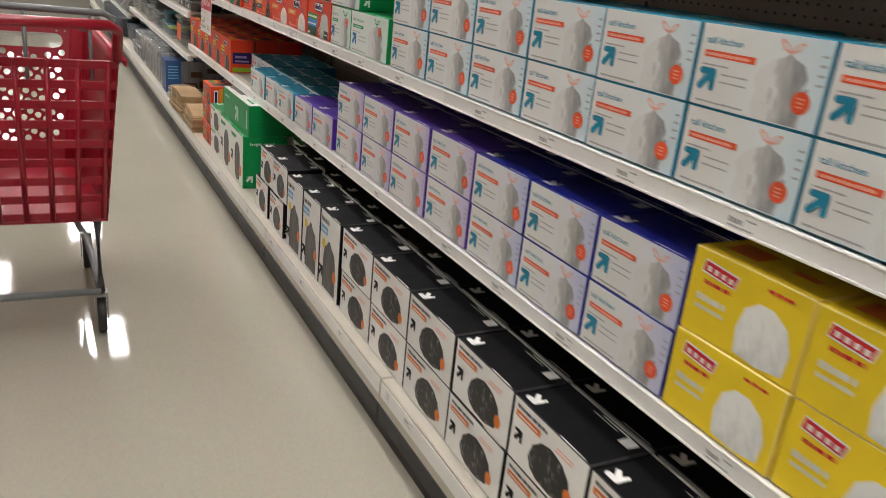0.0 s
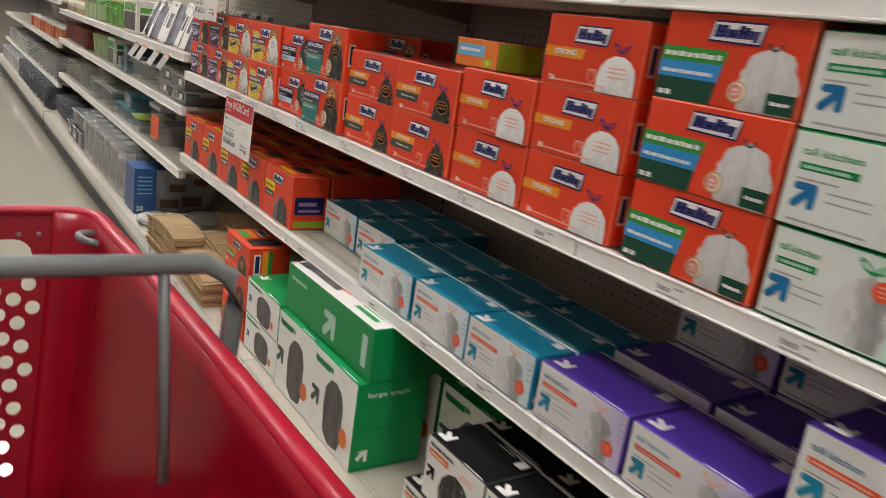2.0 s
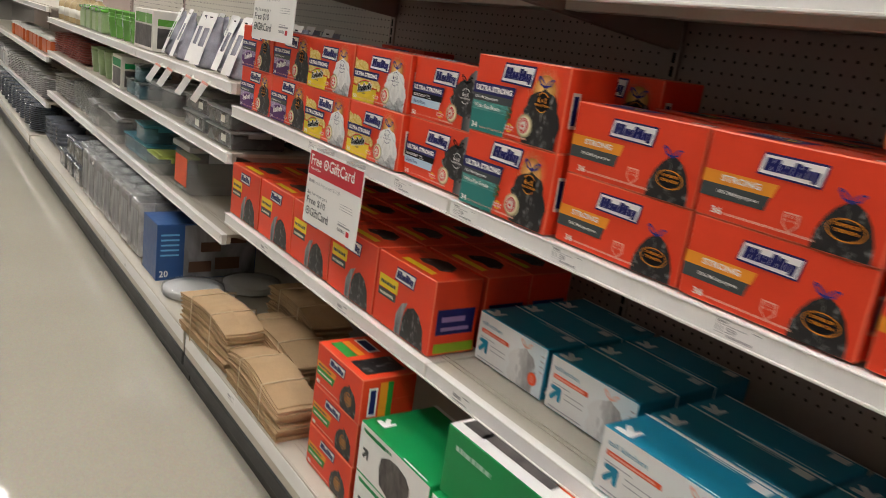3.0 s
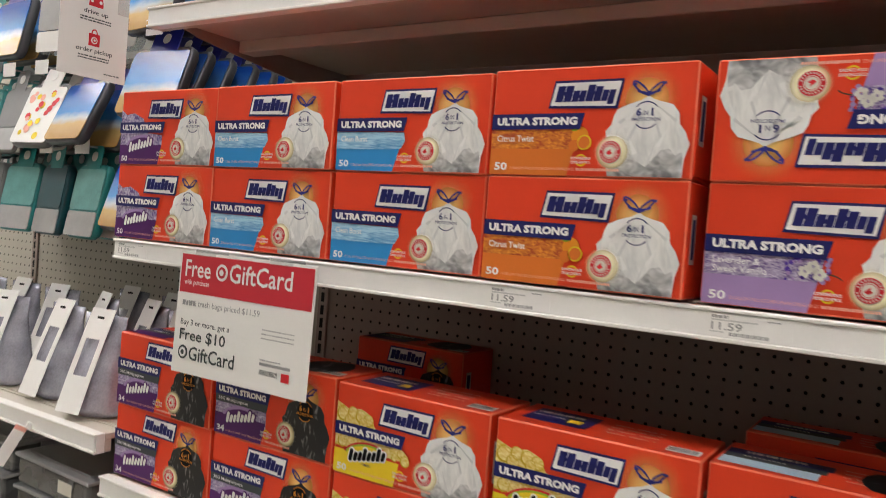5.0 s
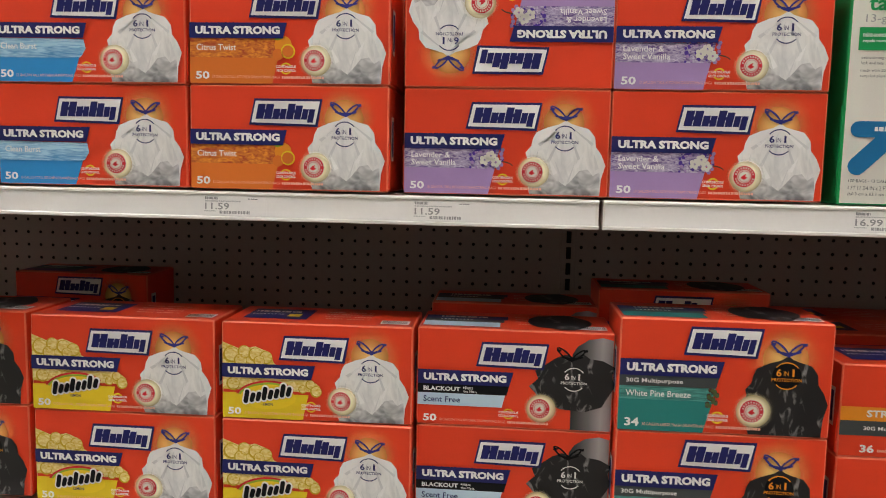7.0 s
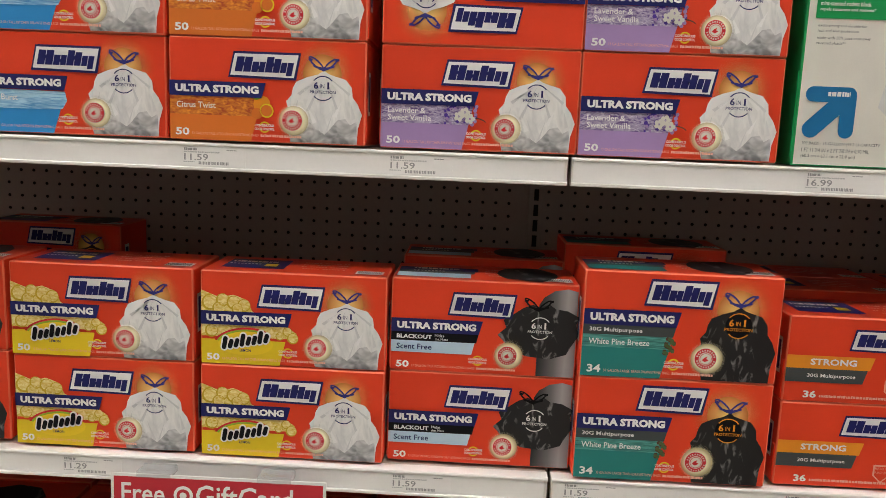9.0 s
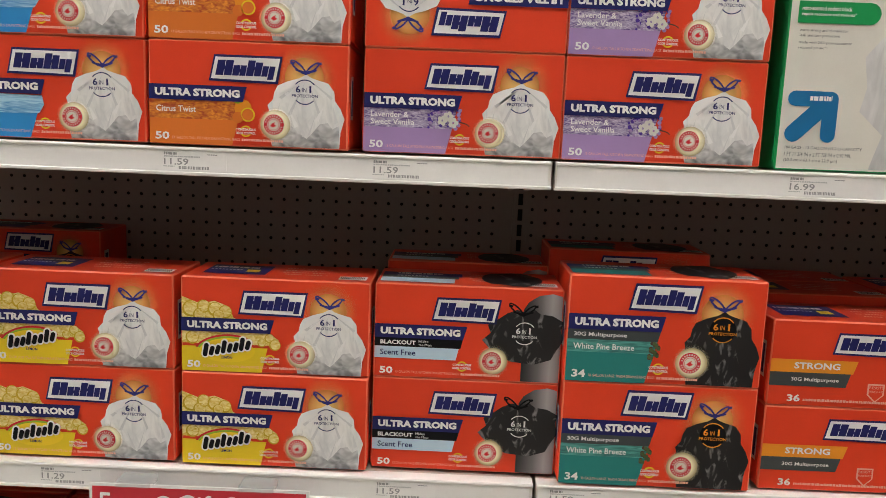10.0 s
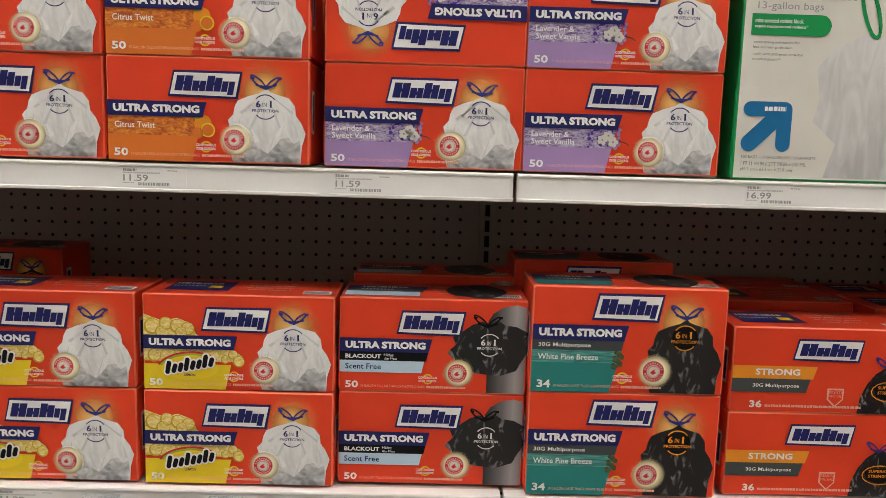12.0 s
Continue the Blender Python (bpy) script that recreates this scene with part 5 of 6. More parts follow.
def tall_kitchen_box():
    w, h, d = 0.30, 0.236, 0.15
    ob = thing("trash_bag_box", "large white tall kitchen bag box with green end", "box", "store brand trash bag boxes")
    carton(ob, w, h, d, C_CREAM, C_GREEN, C_GREEN)
    decal(ob, "bag_picture", P_GREY, [[(.112, .004), (.124, .045), (.094, .072), (.100, .100), (.094, .135), (.112, .158), (.144, .174), (.167, .176), (.207, .168), (.25, .14), (.275, .09), (.272, .004)]], 1)
    bm = bmesh.new()
    ring(bm, .153, .203, .011, .034, .005, 2, 18, 20)
    ring(bm, .190, .203, .011, .034, .005, 2, -18, 20)
    part("drawstring", bm, C_GREEN, ob)
    bm = bmesh.new()
    pts = [(.010, .172)] + [(.094 + .0125 * math.cos(a), .1845 + .0125 * math.sin(a)) for a in [-math.pi / 2 + math.pi * k / 8 for k in range(9)]] + [(.010, .197)]
    flat(bm, pts, 2)
    part("stripe", bm, C_GREEN, ob)
    bm = bmesh.new()
    arrow(bm, .038, .064, .060, 2)
    bars(bm, .034, .083, .026, .006, 3, 5, 1, 2)
    part("arrow_mark", bm, [C_BLUE, C_WHITE], ob)
    bm = bmesh.new()
    words(bm, "tall kitchen", .018, .2150, .116, .0165, 2, 0, 0.02)
    words(bm, "13-gallon bags", .016, .2000, .079, .0110, 2, 1)
    words(bm, "mint-scented rodent block", .014, .1865, .058, .0050, 3, 2, 0.02)
    words(bm, "repels raccoons and rodents*", .014, .1795, .064, .0050, 3, 2, 0.02)
    words(bm, "extra-strong and durable for", .014, .1615, .056, .0042, 2, 3)
    words(bm, "leak and tear protection", .014, .1555, .047, .0042, 2, 3)
    words(bm, "made with 20% post-consumer", .014, .1475, .062, .0042, 2, 3)
    words(bm, "recycled plastic**", .014, .1415, .034, .0042, 2, 3)
    words(bm, "100 BAGS - 13 GALLON (49.2 L) CAPACITY", .010, .0245, .092, .0046, 2, 3)
    words(bm, "1 FT 11 3/4 IN x 2 FT 7/8 IN x 0.90 MIL", .010, .0170, .080, .0046, 2, 3)
    words(bm, "(60.3 cm x 63.1 cm x 22.8 µm)", .010, .0095, .064, .0048, 2, 3)
    part("lettering", bm, [C_GREEN, C_GREY, C_WHITE, C_SLATE], ob)
    return ob


big_kitchen = tall_kitchen_box()
put(big_kitchen, 0.0, -0.265, ZC)
put(big_kitchen, 0.0, -0.573, ZC)
put(big_kitchen, 0.155, -0.277, ZC)

# ---------------------------------------------------------------- prices and signs


def price(y, z, text, parent_x=-0.0022):
    """A small printed label: price, line of small print and bar code."""
    ob = thing("price_label", "small white price label with grey figures", "label", "price labels", pose(parent_x, y, z))
    bm = bmesh.new()
    block(bm, -0.0002, 0.0002, -0.078, 0.0, -0.0115, 0.0115)
    part("paper", bm, STRIP, ob)
    bm = bmesh.new()
    words(bm, text, 0.002, -0.0048, 0.030, 0.0080, 1, 0, 0.015)
    bars(bm, 0.002, 0.0072, 0.016, 0.0034, 1, 5, 0, 3)
    bars(bm, 0.002, 0.0045, 0.044, 0.0017, 1, 20, 1, 4)
    bars(bm, 0.001, -0.0074, 0.014, 0.0014, 1, 6, 1, 5)
    for k in range(20):
        flat(bm, rect(0.020 + k * 0.0019, 0.0210 + k * 0.0019 + 0.0005 * (k % 3 == 0), -0.0098, -0.0062), 1, 0)
    bars(bm, 0.055, 0.008, 0.012, 0.0012, 1, 3, 0, 6)
    part("small_print", bm, [C_GREY, ink("silver", (0.55, 0.55, 0.54))], ob)
    return ob


lz = 1.362 - 0.0172
for y, tx in ((0.475, "11.59"), (0.220, "11.59"), (-0.282, "16.99"), (0.955, "11.59"), (1.205, "11.59")):
    price(y, lz, tx)
lz = 0.95 - 0.0172
for y, tx in ((0.205, "11.59"), (-0.018, "11.59"), (0.64, "11.29"), (-0.30, "11.59"), (-0.62, "11.59"), (-0.86, "11.59")):
    price(y, lz, tx)


def plain_label(y, z, x=-0.0022):
    ob = thing("price_label", "small white shelf label with grey print", "label", "price labels", pose(x, y, z))
    bm = bmesh.new()
    block(bm, -0.0002, 0.0002, -0.06, 0.0, -0.0115, 0.0115)
    part("paper", bm, STRIP, ob)
    bm = bmesh.new()
    bars(bm, 0.003, -0.004, 0.026, 0.008, 1, 5, 0, 3)
    bars(bm, 0.003, -0.010, 0.045, 0.003, 1, 16, 0, 5)
    bars(bm, 0.035, 0.004, 0.018, 0.003, 1, 5, 0, 7)
    part("small_print", bm, C_GREY, ob)
    return ob


tag = plain_label(-1.40, 0.9328)
for y in (-1.12, -1.62, -1.86, -2.15, -2.6, -2.86, -3.1, -3.35):
    copy_thing(tag, pose(-0.0022, y + 0.01, 0.9328))
for y in (0.9, 0.4, -0.1, -0.55, -0.8, -1.02, -1.45, -1.75, -2.05, -2.5, -2.75, -3.0, -3.4):
    copy_thing(tag, pose(-0.0022, y, 0.5848))
for y in (0.8, 0.2, -0.3, -0.9, -1.3, -1.7, -2.1, -2.6, -3.0):
    copy_thing(tag, pose(-0.1102, y, 0.168))


def bullseye(bm, cu, cv, r, layer, ink_a, ink_b):
    flat(bm, disc(cu, cv, r, 24), layer, ink_a)
    flat(bm, disc(cu, cv, r * .68, 24), layer + 1, ink_b)
    flat(bm, disc(cu, cv, r * .36, 20), layer + 2, ink_a)


def gift_sign(m):
    """The promotional card that hangs from a price channel by two clear grips."""
    w, h = 0.277, 0.184
    ob = thing("promotion_sign", "white hanging card sign with red header and black lettering", "sign", "promotion signs", m)
    bm = bmesh.new()
    block(bm, 0, 0.0012, -w, 0, -h, 0, 0.0004)
    part("card", bm, PAPER_WHITE, ob)
    decal(ob, "header", ink("sign_red", (0.55, 0.03, 0.045)), [rect(.004, w - .004, -.068 + .006, -.004)], 1)
    bm = bmesh.new()
    words(bm, "Free", .014, -.038, .056, .026, 2, 0, 0.012)
    words(bm, "with purchase", .014, -.052, .055, .0105, 2, 0, 0.005)
    bullseye(bm, .094, -.026, .0125, 2, 0, 3)
    words(bm, "GiftCard", .110, -.039, .125, .028, 2, 0, 0.012)
    bars(bm, .014, -.081, .030, .008, 2, 5, 2, 1)
    words(bm, "trash bags priced $11.59", .048, -.0835, .130, .0115, 2, 2)
    words(bm, "Buy 3 or more, get a", .014, -.1135, .106, .0115, 2, 1, 0.004)
    words(bm, "Free $10", .014, -.136, .100, .0195, 2, 1, 0.012)
    bullseye(bm, .0245, -.152, .0105, 2, 1, 4)
    words(bm, "GiftCard", .038, -.1625, .098, .021, 2, 1, 0.012)
    for k in range(3):
        bars(bm, .185, -.098 - k * .006, .062, .0015, 2, 16, 2, k)
    flat(bm, rect(.186, .245, -.147, -.143), 2, 2)
    bars(bm, .186, -.140, .04, .0018, 2, 9, 2, 4)
    for k in range(16):
        flat(bm, rect(.187 + k * .0022, .1882 + k * .0022, -.160, -.153), 2, 1)
    flat(bm, rect(.229, .244, -.164, -.152), 2, 5)
    part("lettering", bm, [C_WHITE, C_SLATE, C_GREY, ink("sign_red", (0.55, 0.03, 0.045)), C_WHITE, C_RED], ob)
    for u in (.055, .21):
        bm = bmesh.new()
        block(bm, -0.001, 0.026, -u - .022, -u + .022, -0.006, 0.004, 0.001)
        part("grip", bm, CLEAR, ob)
    return ob


gift_sign(pose(-0.030, 1.004, 1.357, 0, 2, 0.5))
gift_sign(pose(-0.032, 0.562, 0.940, 0, 2, 0.5))


def pickup_sign(m):
    w, h = 0.172, 0.262
    ob = thing("pickup_sign", "white hanging card with two red icons and lettering", "sign", "", m)
    bm = bmesh.new()
    block(bm, 0, 0.0012, -w, 0, -h, 0, 0.0004)
    part("card", bm, PAPER_WHITE, ob)
    bm = bmesh.new()
    for cv, kind in ((-.090, "car"), (-.178, "bag")):
        if kind == "car":
            flat(bm, [(.068, cv), (.070, cv + .014), (.076, cv + .026), (.096, cv + .026), (.102, cv + .014), (.104, cv), (.104, cv - .008), (.068, cv - .008)], 1, 0)
            flat(bm, [(.074, cv + .014), (.078, cv + .022), (.094, cv + .022), (.098, cv + .014)], 2, 1)
            for u in (.075, .097):
                flat(bm, disc(u, cv + .004, .004, 10), 2, 1)
        else:
            flat(bm, rect(.072, .100, cv - .010, cv + .018), 1, 0)
            ring(bm, .086, cv + .018, .008, .011, .003, 1, 0, 12, 0, 0, 180)
            bullseye(bm, .086, cv + .003, .008, 2, 1, 0)
    words(bm, "drive up", .056, -.119, .062, .013, 1, 2, 0.015)
    words(bm, "order pickup", .042, -.2065, .092, .0135, 1, 2, 0.015)
    for v in (-.127, -.133, -.214, -.220):
        bars(bm, .048, v, .078, .0032, 1, 12, 2, int(-v * 1000))
    bars(bm, .115, -.248, .04, .003, 1, 6, 2, 3)
    part("lettering", bm, [C_RED, PAPER_WHITE, C_SLATE], ob)
    bm = bmesh.new()
    block(bm, -0.001, 0.004, -w + 0.0, -w + 0.03, -0.10, 0.004, 0.001)
    block(bm, 0.002, 0.045, -w - 0.004, -w + 0.004, -0.135, -0.10, 0.001)
    part("grip", bm, CLEAR, ob)
    return ob


# it stands out from the shelf across the aisle
pickup_sign(pose(-0.132, 1.20, 1.803, 0, 0, 91) @ Matrix.Diagonal((0.7, 0.7, 0.7, 1)))

# ---------------------------------------------------------------- paper bags and housewares beyond the bag boxes


def paper_bundle(m, length, width, layers, label):
    """Folded kraft bags tied in a bundle: many thin leaves, a little out of line, two paper bands."""
    ob = thing("paper_bag_bundle", label, "paper bags", "bundles of paper bags", m)
    r = random.Random(layers)
    n = 9
    z = 0.0
    for k in range(layers):
        bm = bmesh.new()
        dx, dy, t = r.uniform(-.009, .009), r.uniform(-.014, .014), 0.0055
        grid = []
        for side in (0, 1):
            rows = []
            for i in range(n + 1):
                row = []
                for j in (0, 1, 2):
                    u = i / n
                    sag = 0.020 * math.sin(u * math.pi) * (k / layers) + 0.006 * math.sin(7 * u + k * .25) * (k / layers) * (1 + .6 * math.sin(3 * j + k * .2))
                    row.append(bm.verts.new((dx + j / 2 * width, dy + u * length, z + sag + side * t * (0.75 + 0.2 * (j == 1)))))
                rows.append(row)
            grid.append(rows)
        for i in range(n):
            for j in (0, 1):
                a, b = grid
                bm.faces.new((a[i][j], a[i + 1][j], a[i + 1][j + 1], a[i][j + 1]))
                bm.faces.new((b[i][j], b[i][j + 1], b[i + 1][j + 1], b[i + 1][j]))
            for j in (0, 2):
                bm.faces.new((grid[0][i][j], grid[1][i][j], grid[1][i + 1][j], grid[0][i + 1][j]))
        for i in (0, n):
            for j in (0, 1):
                bm.faces.new((grid[0][i][j], grid[0][i][j + 1], grid[1][i][j + 1], grid[1][i][j]))
        z += t * 1.08
        bmesh.ops.recalc_face_normals(bm, faces=bm.faces)
        part("paper_bag", bm, PAPER_TAN, ob)
    for u in (0.28, 0.70):
        bm = bmesh.new()
        s = 0.020 * math.sin(u * math.pi)
        y = u * length
        tube(bm, [(-.009, y, 0.004), (-.010, y, z * .5), (-.008, y, z + s + .003), (width * .5, y, z + s + .006), (width + .008, y, z + s + .003), (width + .010, y, z * .5), (width + .009, y, 0.004)], 0.0022, 6)
        part("band", bm, mat("twine", (0.62, 0.48, 0.30), 0.8), ob)
    return ob


paper_bundle(pose(-0.100, 0.865, 0.1925, 0, 0, 3), 0.38, 0.130, 23, "bundle of brown kraft paper bags tied with twine")
paper_bundle(pose(0.165, 0.84, 0.1925, 0, 0, -3), 0.40, 0.130, 24, "bundle of brown kraft paper bags tied with twine, set back")
paper_bundle(pose(0.026, 0.64, 0.1925, 0, 0, 1), 0.42, 0.125, 20, "bundle of brown kraft paper bags with twine between two others")
paper_bundle(pose(-0.104, 0.455, 0.1925, 0, 0, -1), 0.39, 0.120, 16, "low bundle of brown kraft paper bags with twine")


def food_box(name, label, w, d, h, body, lid, group, sticker=None, area=(.15, .85, .15, .70)):
    """A lidded plastic food box with rounded corners, a foot and a clip-on lid."""
    ob = thing(name, label, "container", group)
    bm = bmesh.new()
    block(bm, 0.006, d - 0.006, -w + 0.006, -0.006, 0.0, h * 0.84, min(w, d, h) * 0.10, segments=2)
    part("tub", bm, body, ob)
    bm = bmesh.new()
    block(bm, 0, d, -w, 0, h * 0.84, h * 0.96, min(h * .05, 0.006), segments=2)
    block(bm, 0.02, d - 0.02, -w + 0.02, -0.02, h * 0.96, h, 0.003)
    part("lid", bm, lid, ob)
    for y in (0.0, -w):
        bm = bmesh.new()
        s = 0.004 if y == 0 else -0.004
        block(bm, d * .3, d * .7, min(y, y + s), max(y, y + s), h * .66, h * .92, 0.001)
        part("clip", bm, lid, ob)
    if sticker:
        bm = bmesh.new()
        flat(bm, rect(w * area[0], w * area[1], h * area[2], h * area[3]), -9)
        ob2 = part("sticker", bm, sticker, ob)
        ob2.location.x = -0.0006
    return ob


def row(proto, spots, turn=4):
    for i, (x, y, z) in enumerate(spots):
        m = pose(x, y, z + 0.0015, 0, 0, rnd.uniform(-turn, turn))
        if i == 0:
            proto.matrix_basis = m
        else:
            copy_thing(proto, m)


def plate_stack(label, r, n, material):
    ob = thing("plate_stack", label, "plates", "stacks of dishes")
    for k in range(n):
        bm = bmesh.new()
        z = k * 0.014
        lathe(bm, [(r * .55, z), (r * .62, z + .003), (r * .95, z + .016), (r, z + .020), (r * .985, z + .0225), (r * .60, z + .008), (r * .2, z + .006)], 24)
        part("plate", bm, material, ob)
    return ob


def bowl_stack(label, r, n, material):
    ob = thing("bowl_stack", label, "bowls", "stacks of dishes")
    for k in range(n):
        bm = bmesh.new()
        z = k * 0.026
        lathe(bm, [(r * .5, z), (r * .7, z + .015), (r * .95, z + .055), (r, z + .07), (r * .97, z + .071), (r * .68, z + .02), (r * .2, z + .01)], 24)
        part("bowl", bm, material, ob)
    return ob


def pouch(label, w, h, material, header):
    """A stand-up pouch, wide at its gusset and flat at its sealed head, with a paper card down its front."""
    ob = thing("standing_pouch", label, "pouch", "standing pouches")
    bm = bmesh.new()
    rows = []
    for v, dep in ((0, .042), (.06, .050), (.25, .048), (.5, .036), (.72, .021), (.88, .008), (1.0, .002)):
        ring_ = []
        half = w / 2 * (1 - .10 * v - .12 * math.sin(math.pi * v) * (v > .5))
        for k in range(20):
            a = 2 * math.pi * k / 20
            wrinkle = 1 + .16 * math.sin(4 * a + 11 * v) * (0 < v < .95) + .08 * math.sin(9 * a - 7 * v)
            ring_.append(bm.verts.new((dep * math.sin(a) * wrinkle + .055 + .012 * v, half * math.cos(a), v * h)))
        rows.append(ring_)
    for a, b in zip(rows, rows[1:]):
        for k in range(20):
            bm.faces.new((a[k], a[(k + 1) % 20], b[(k + 1) % 20], b[k])).smooth = True
    bm.faces.new(rows[0][::-1])
    bm.faces.new(rows[-1])
    part("pouch_body", bm, material, ob)
    # card: a frame round a window, and the head
    bm = bmesh.new()
    for y0, y1, z0, z1 in ((-.24, .24, .05, .40), (-.24, -.14, .40, .76), (.14, .24, .40, .76), (-.24, .24, .76, 1.06)):
        block(bm, 0, .0012, y0 * w, y1 * w, z0 * h, z1 * h)
    for v in bm.verts:
        k = v.co.z / h
        v.co.x += -.016 + .072 * k ** 1.1
    part("paper_card", bm, header, ob, "white paper card with a window")
    bm = bmesh.new()
    block(bm, .0528, .0532, -w * .07, w * .07, h * .955, h * .985)
    part("hang_hole", bm, HOLE, ob)
    return ob


# foil pouches and what stands behind them, third side shelf
silver = pouch("lilac-silver pouch with white paper band", 0.125, 0.186, FOIL, PAPER_WHITE)
row(silver, [(0.03, 1.36, 1.0185), (0.05, 1.53, 1.0185), (0.03, 1.70, 1.0185), (0.06, 1.86, 1.0185), (0.19, 1.32, 1.0185), (0.21, 1.47, 1.0185), (0.20, 1.63, 1.0185), (0.20, 1.79, 1.0185), (0.33, 1.37, 1.0185), (0.34, 1.55, 1.0185), (0.04, 2.02, 1.0185), (0.05, 2.18, 1.0185), (0.20, 1.96, 1.0185), (0.2, 2.12, 1.0185), (0.34, 1.72, 1.0185)], 16)


def bottle(label, r, h, material, cap):
    ob = thing("bottle", label, "bottle", "bottles on the shelf")
    bm = bmesh.new()
    lathe(bm, [(r * .9, 0), (r, .006), (r, h * .62), (r * .8, h * .74), (r * .35, h * .84), (r * .33, h * .90)], 18)
    part("body", bm, material, ob)
    bm = bmesh.new()
    lathe(bm, [(r * .42, h * .895), (r * .44, h * .91), (r * .44, h * .99), (r * .38, h)], 14)
    part("cap", bm, cap, ob)
    bm = bmesh.new()
    lathe(bm, [(r * 1.012, h * .2), (r * 1.012, h * .5)], 18)
    part("label", bm, C_CREAM, ob)
    return ob


def photo_box(label, w, d, h, side, print_a, print_b):
    """A printed carton with a photograph on its front and on the end that faces along the aisle."""
    ob = thing("housewares_box", label, "box", "printed housewares boxes")
    bm = bmesh.new()
    block(bm, 0, d, -w, 0, 0, h, 0.002)
    part("carton", bm, side, ob)
    decal(ob, "front_photo", print_a, [rect(w * .06, w * .94, h * .08, h * .62)], 1)
    decal(ob, "front_band", print_b, [rect(w * .06, w * .94, h * .66, h * .90)], 1)
    bm = bmesh.new()
    for x0, x1, z0, z1, i in ((.08, .92, .08, .58, 0), (.08, .92, .64, .80, 1)):
        f = bm.faces.new([bm.verts.new((x * d, -w - .0008, z * h)) for x, z in ((x0, z0), (x1, z0), (x1, z1), (x0, z1))])
        f.normal_update()
        if f.normal.y > 0:
            f.normal_flip()
        f.material_index = i
    part("end_photo", bm, [print_a, print_b], ob)
    return ob


def cup_stack(label, r, h, n, material):
    """Nested tumblers, each rim a little above the last."""
    ob = thing("cup_stack", label, "cups", "stacks of cups")
    for k in range(n):
        bm = bmesh.new()
        z = k * 0.018
        lathe(bm, [(r * .72, z), (r * .76, z + .004), (r * .96, z + h - .006), (r, z + h - .003), (r * .97, z + h), (r * .72, z + .012), (r * .2, z + .010)], 20)
        part("cup", bm, material, ob)
    return ob


row(photo_box("white housewares box with dark green photograph", 0.30, 0.24, 0.17, C_CREAM, P_CAN, GREEN_BRIGHT), [(0.03, 2.62, 1.0185)], 2)
row(cup_stack("stack of bright green plastic tumblers", 0.052, 0.10, 3, GREEN_BRIGHT), [(0.09 + 0.12 * (k % 2), 2.76 + 0.075 * k, 1.0185) for k in range(7)], 30)
row(food_box("food_container", "pale green tub with lid", 0.15, 0.16, 0.13, GREEN_PALE, GREEN_BRIGHT, "food containers"), [(0.03, 3.45 + 0.17 * k, 1.0185) for k in range(4)], 4)
row(bottle("sand-coloured plastic jar with cream label", 0.050, 0.17, SAND_TUB, PAPER_WHITE), [(0.08 + 0.1 * (k % 2), 4.05 + 0.1 * k, 1.0185) for k in range(8)], 30)
# second side shelf: grey lidded boxes, green and orange tubs
flat_box = food_box("food_container", "flat grey food box with clip lid", 0.26, 0.20, 0.062, SMOKE, LID_GREY, "food containers", C_CREAM, (.60, .78, .28, .66))
row(flat_box, [(0.02, 1.53, 0.7945), (0.02, 1.53, 0.858), (0.03, 1.84, 0.7945), (0.03, 1.83, 0.858), (0.24, 1.56, 0.7945), (0.24, 1.56, 0.858), (0.25, 1.86, 0.7945)], 3)
row(food_box("food_container", "clear food box with grey lid", 0.20, 0.19, 0.105, CLEAR, LID_GREY, "food containers"), [(0.03, 2.16, 0.7945), (0.03, 2.40, 0.7945), (0.24, 2.18, 0.7945)], 4)
row(food_box("food_container", "small blue-tinted food box with dark clips", 0.13, 0.15, 0.075, GLASS_BLUE, SMOKE, "food containers"), [(0.02, 2.57, 0.7945), (0.02, 2.73, 0.7945), (0.02, 2.58, 0.871), (0.19, 2.65, 0.7945)], 6)
row(photo_box("dark housewares box with green band", 0.20, 0.20, 0.155, C_CREAM, P_CAN, C_GREEN), [(0.02, 3.00, 0.7945)], 3)
row(cup_stack("stack of pale green tumblers", 0.055, 0.12, 2, GREEN_PALE), [(0.09 + 0.12 * (k % 2), 3.10 + 0.085 * k, 0.7945) for k in range(8)], 30)
row(plate_stack("stack of rust-brown plates", 0.11, 9, RUST_DISH), [(0.13, 3.98 + 0.25 * k, 0.7945) for k in range(4)], 30)
# first side shelf
clear_big = food_box("food_container", "large clear cereal box with lid and orange label", 0.22, 0.25, 0.205, CLEAR, LID_GREY, "food containers", C_VERMIL)
row(clear_big, [(0.03, 1.95, 0.5215)], 2)
row(food_box("food_container", "low clear box with lime lid", 0.19, 0.18, 0.085, CLEAR, LID_LIME, "food containers"), [(0.02, 2.30, 0.5215)], 4)
row(food_box("food_container", "clear box with teal lid", 0.19, 0.20, 0.085, GLASS_BLUE, LID_TEAL, "food containers"), [(0.03, 2.55, 0.5215), (0.03, 2.56, 0.608), (0.03, 2.77, 0.5215), (0.25, 2.58, 0.5215)], 5)
row(food_box("food_container", "clear box with white lid", 0.24, 0.24, 0.13, CLEAR, DISH, "food containers"), [(0.02, 3.06 + 0.27 * k, 0.5215) for k in range(3)] + [(0.02, 3.33, 0.653)], 4)
row(cup_stack("stack of smoky clear tumblers", 0.060, 0.13, 3, CLEAR), [(0.09 + 0.14 * (k % 2), 3.78 + 0.075 * k, 0.5215) for k in range(5)], 30)
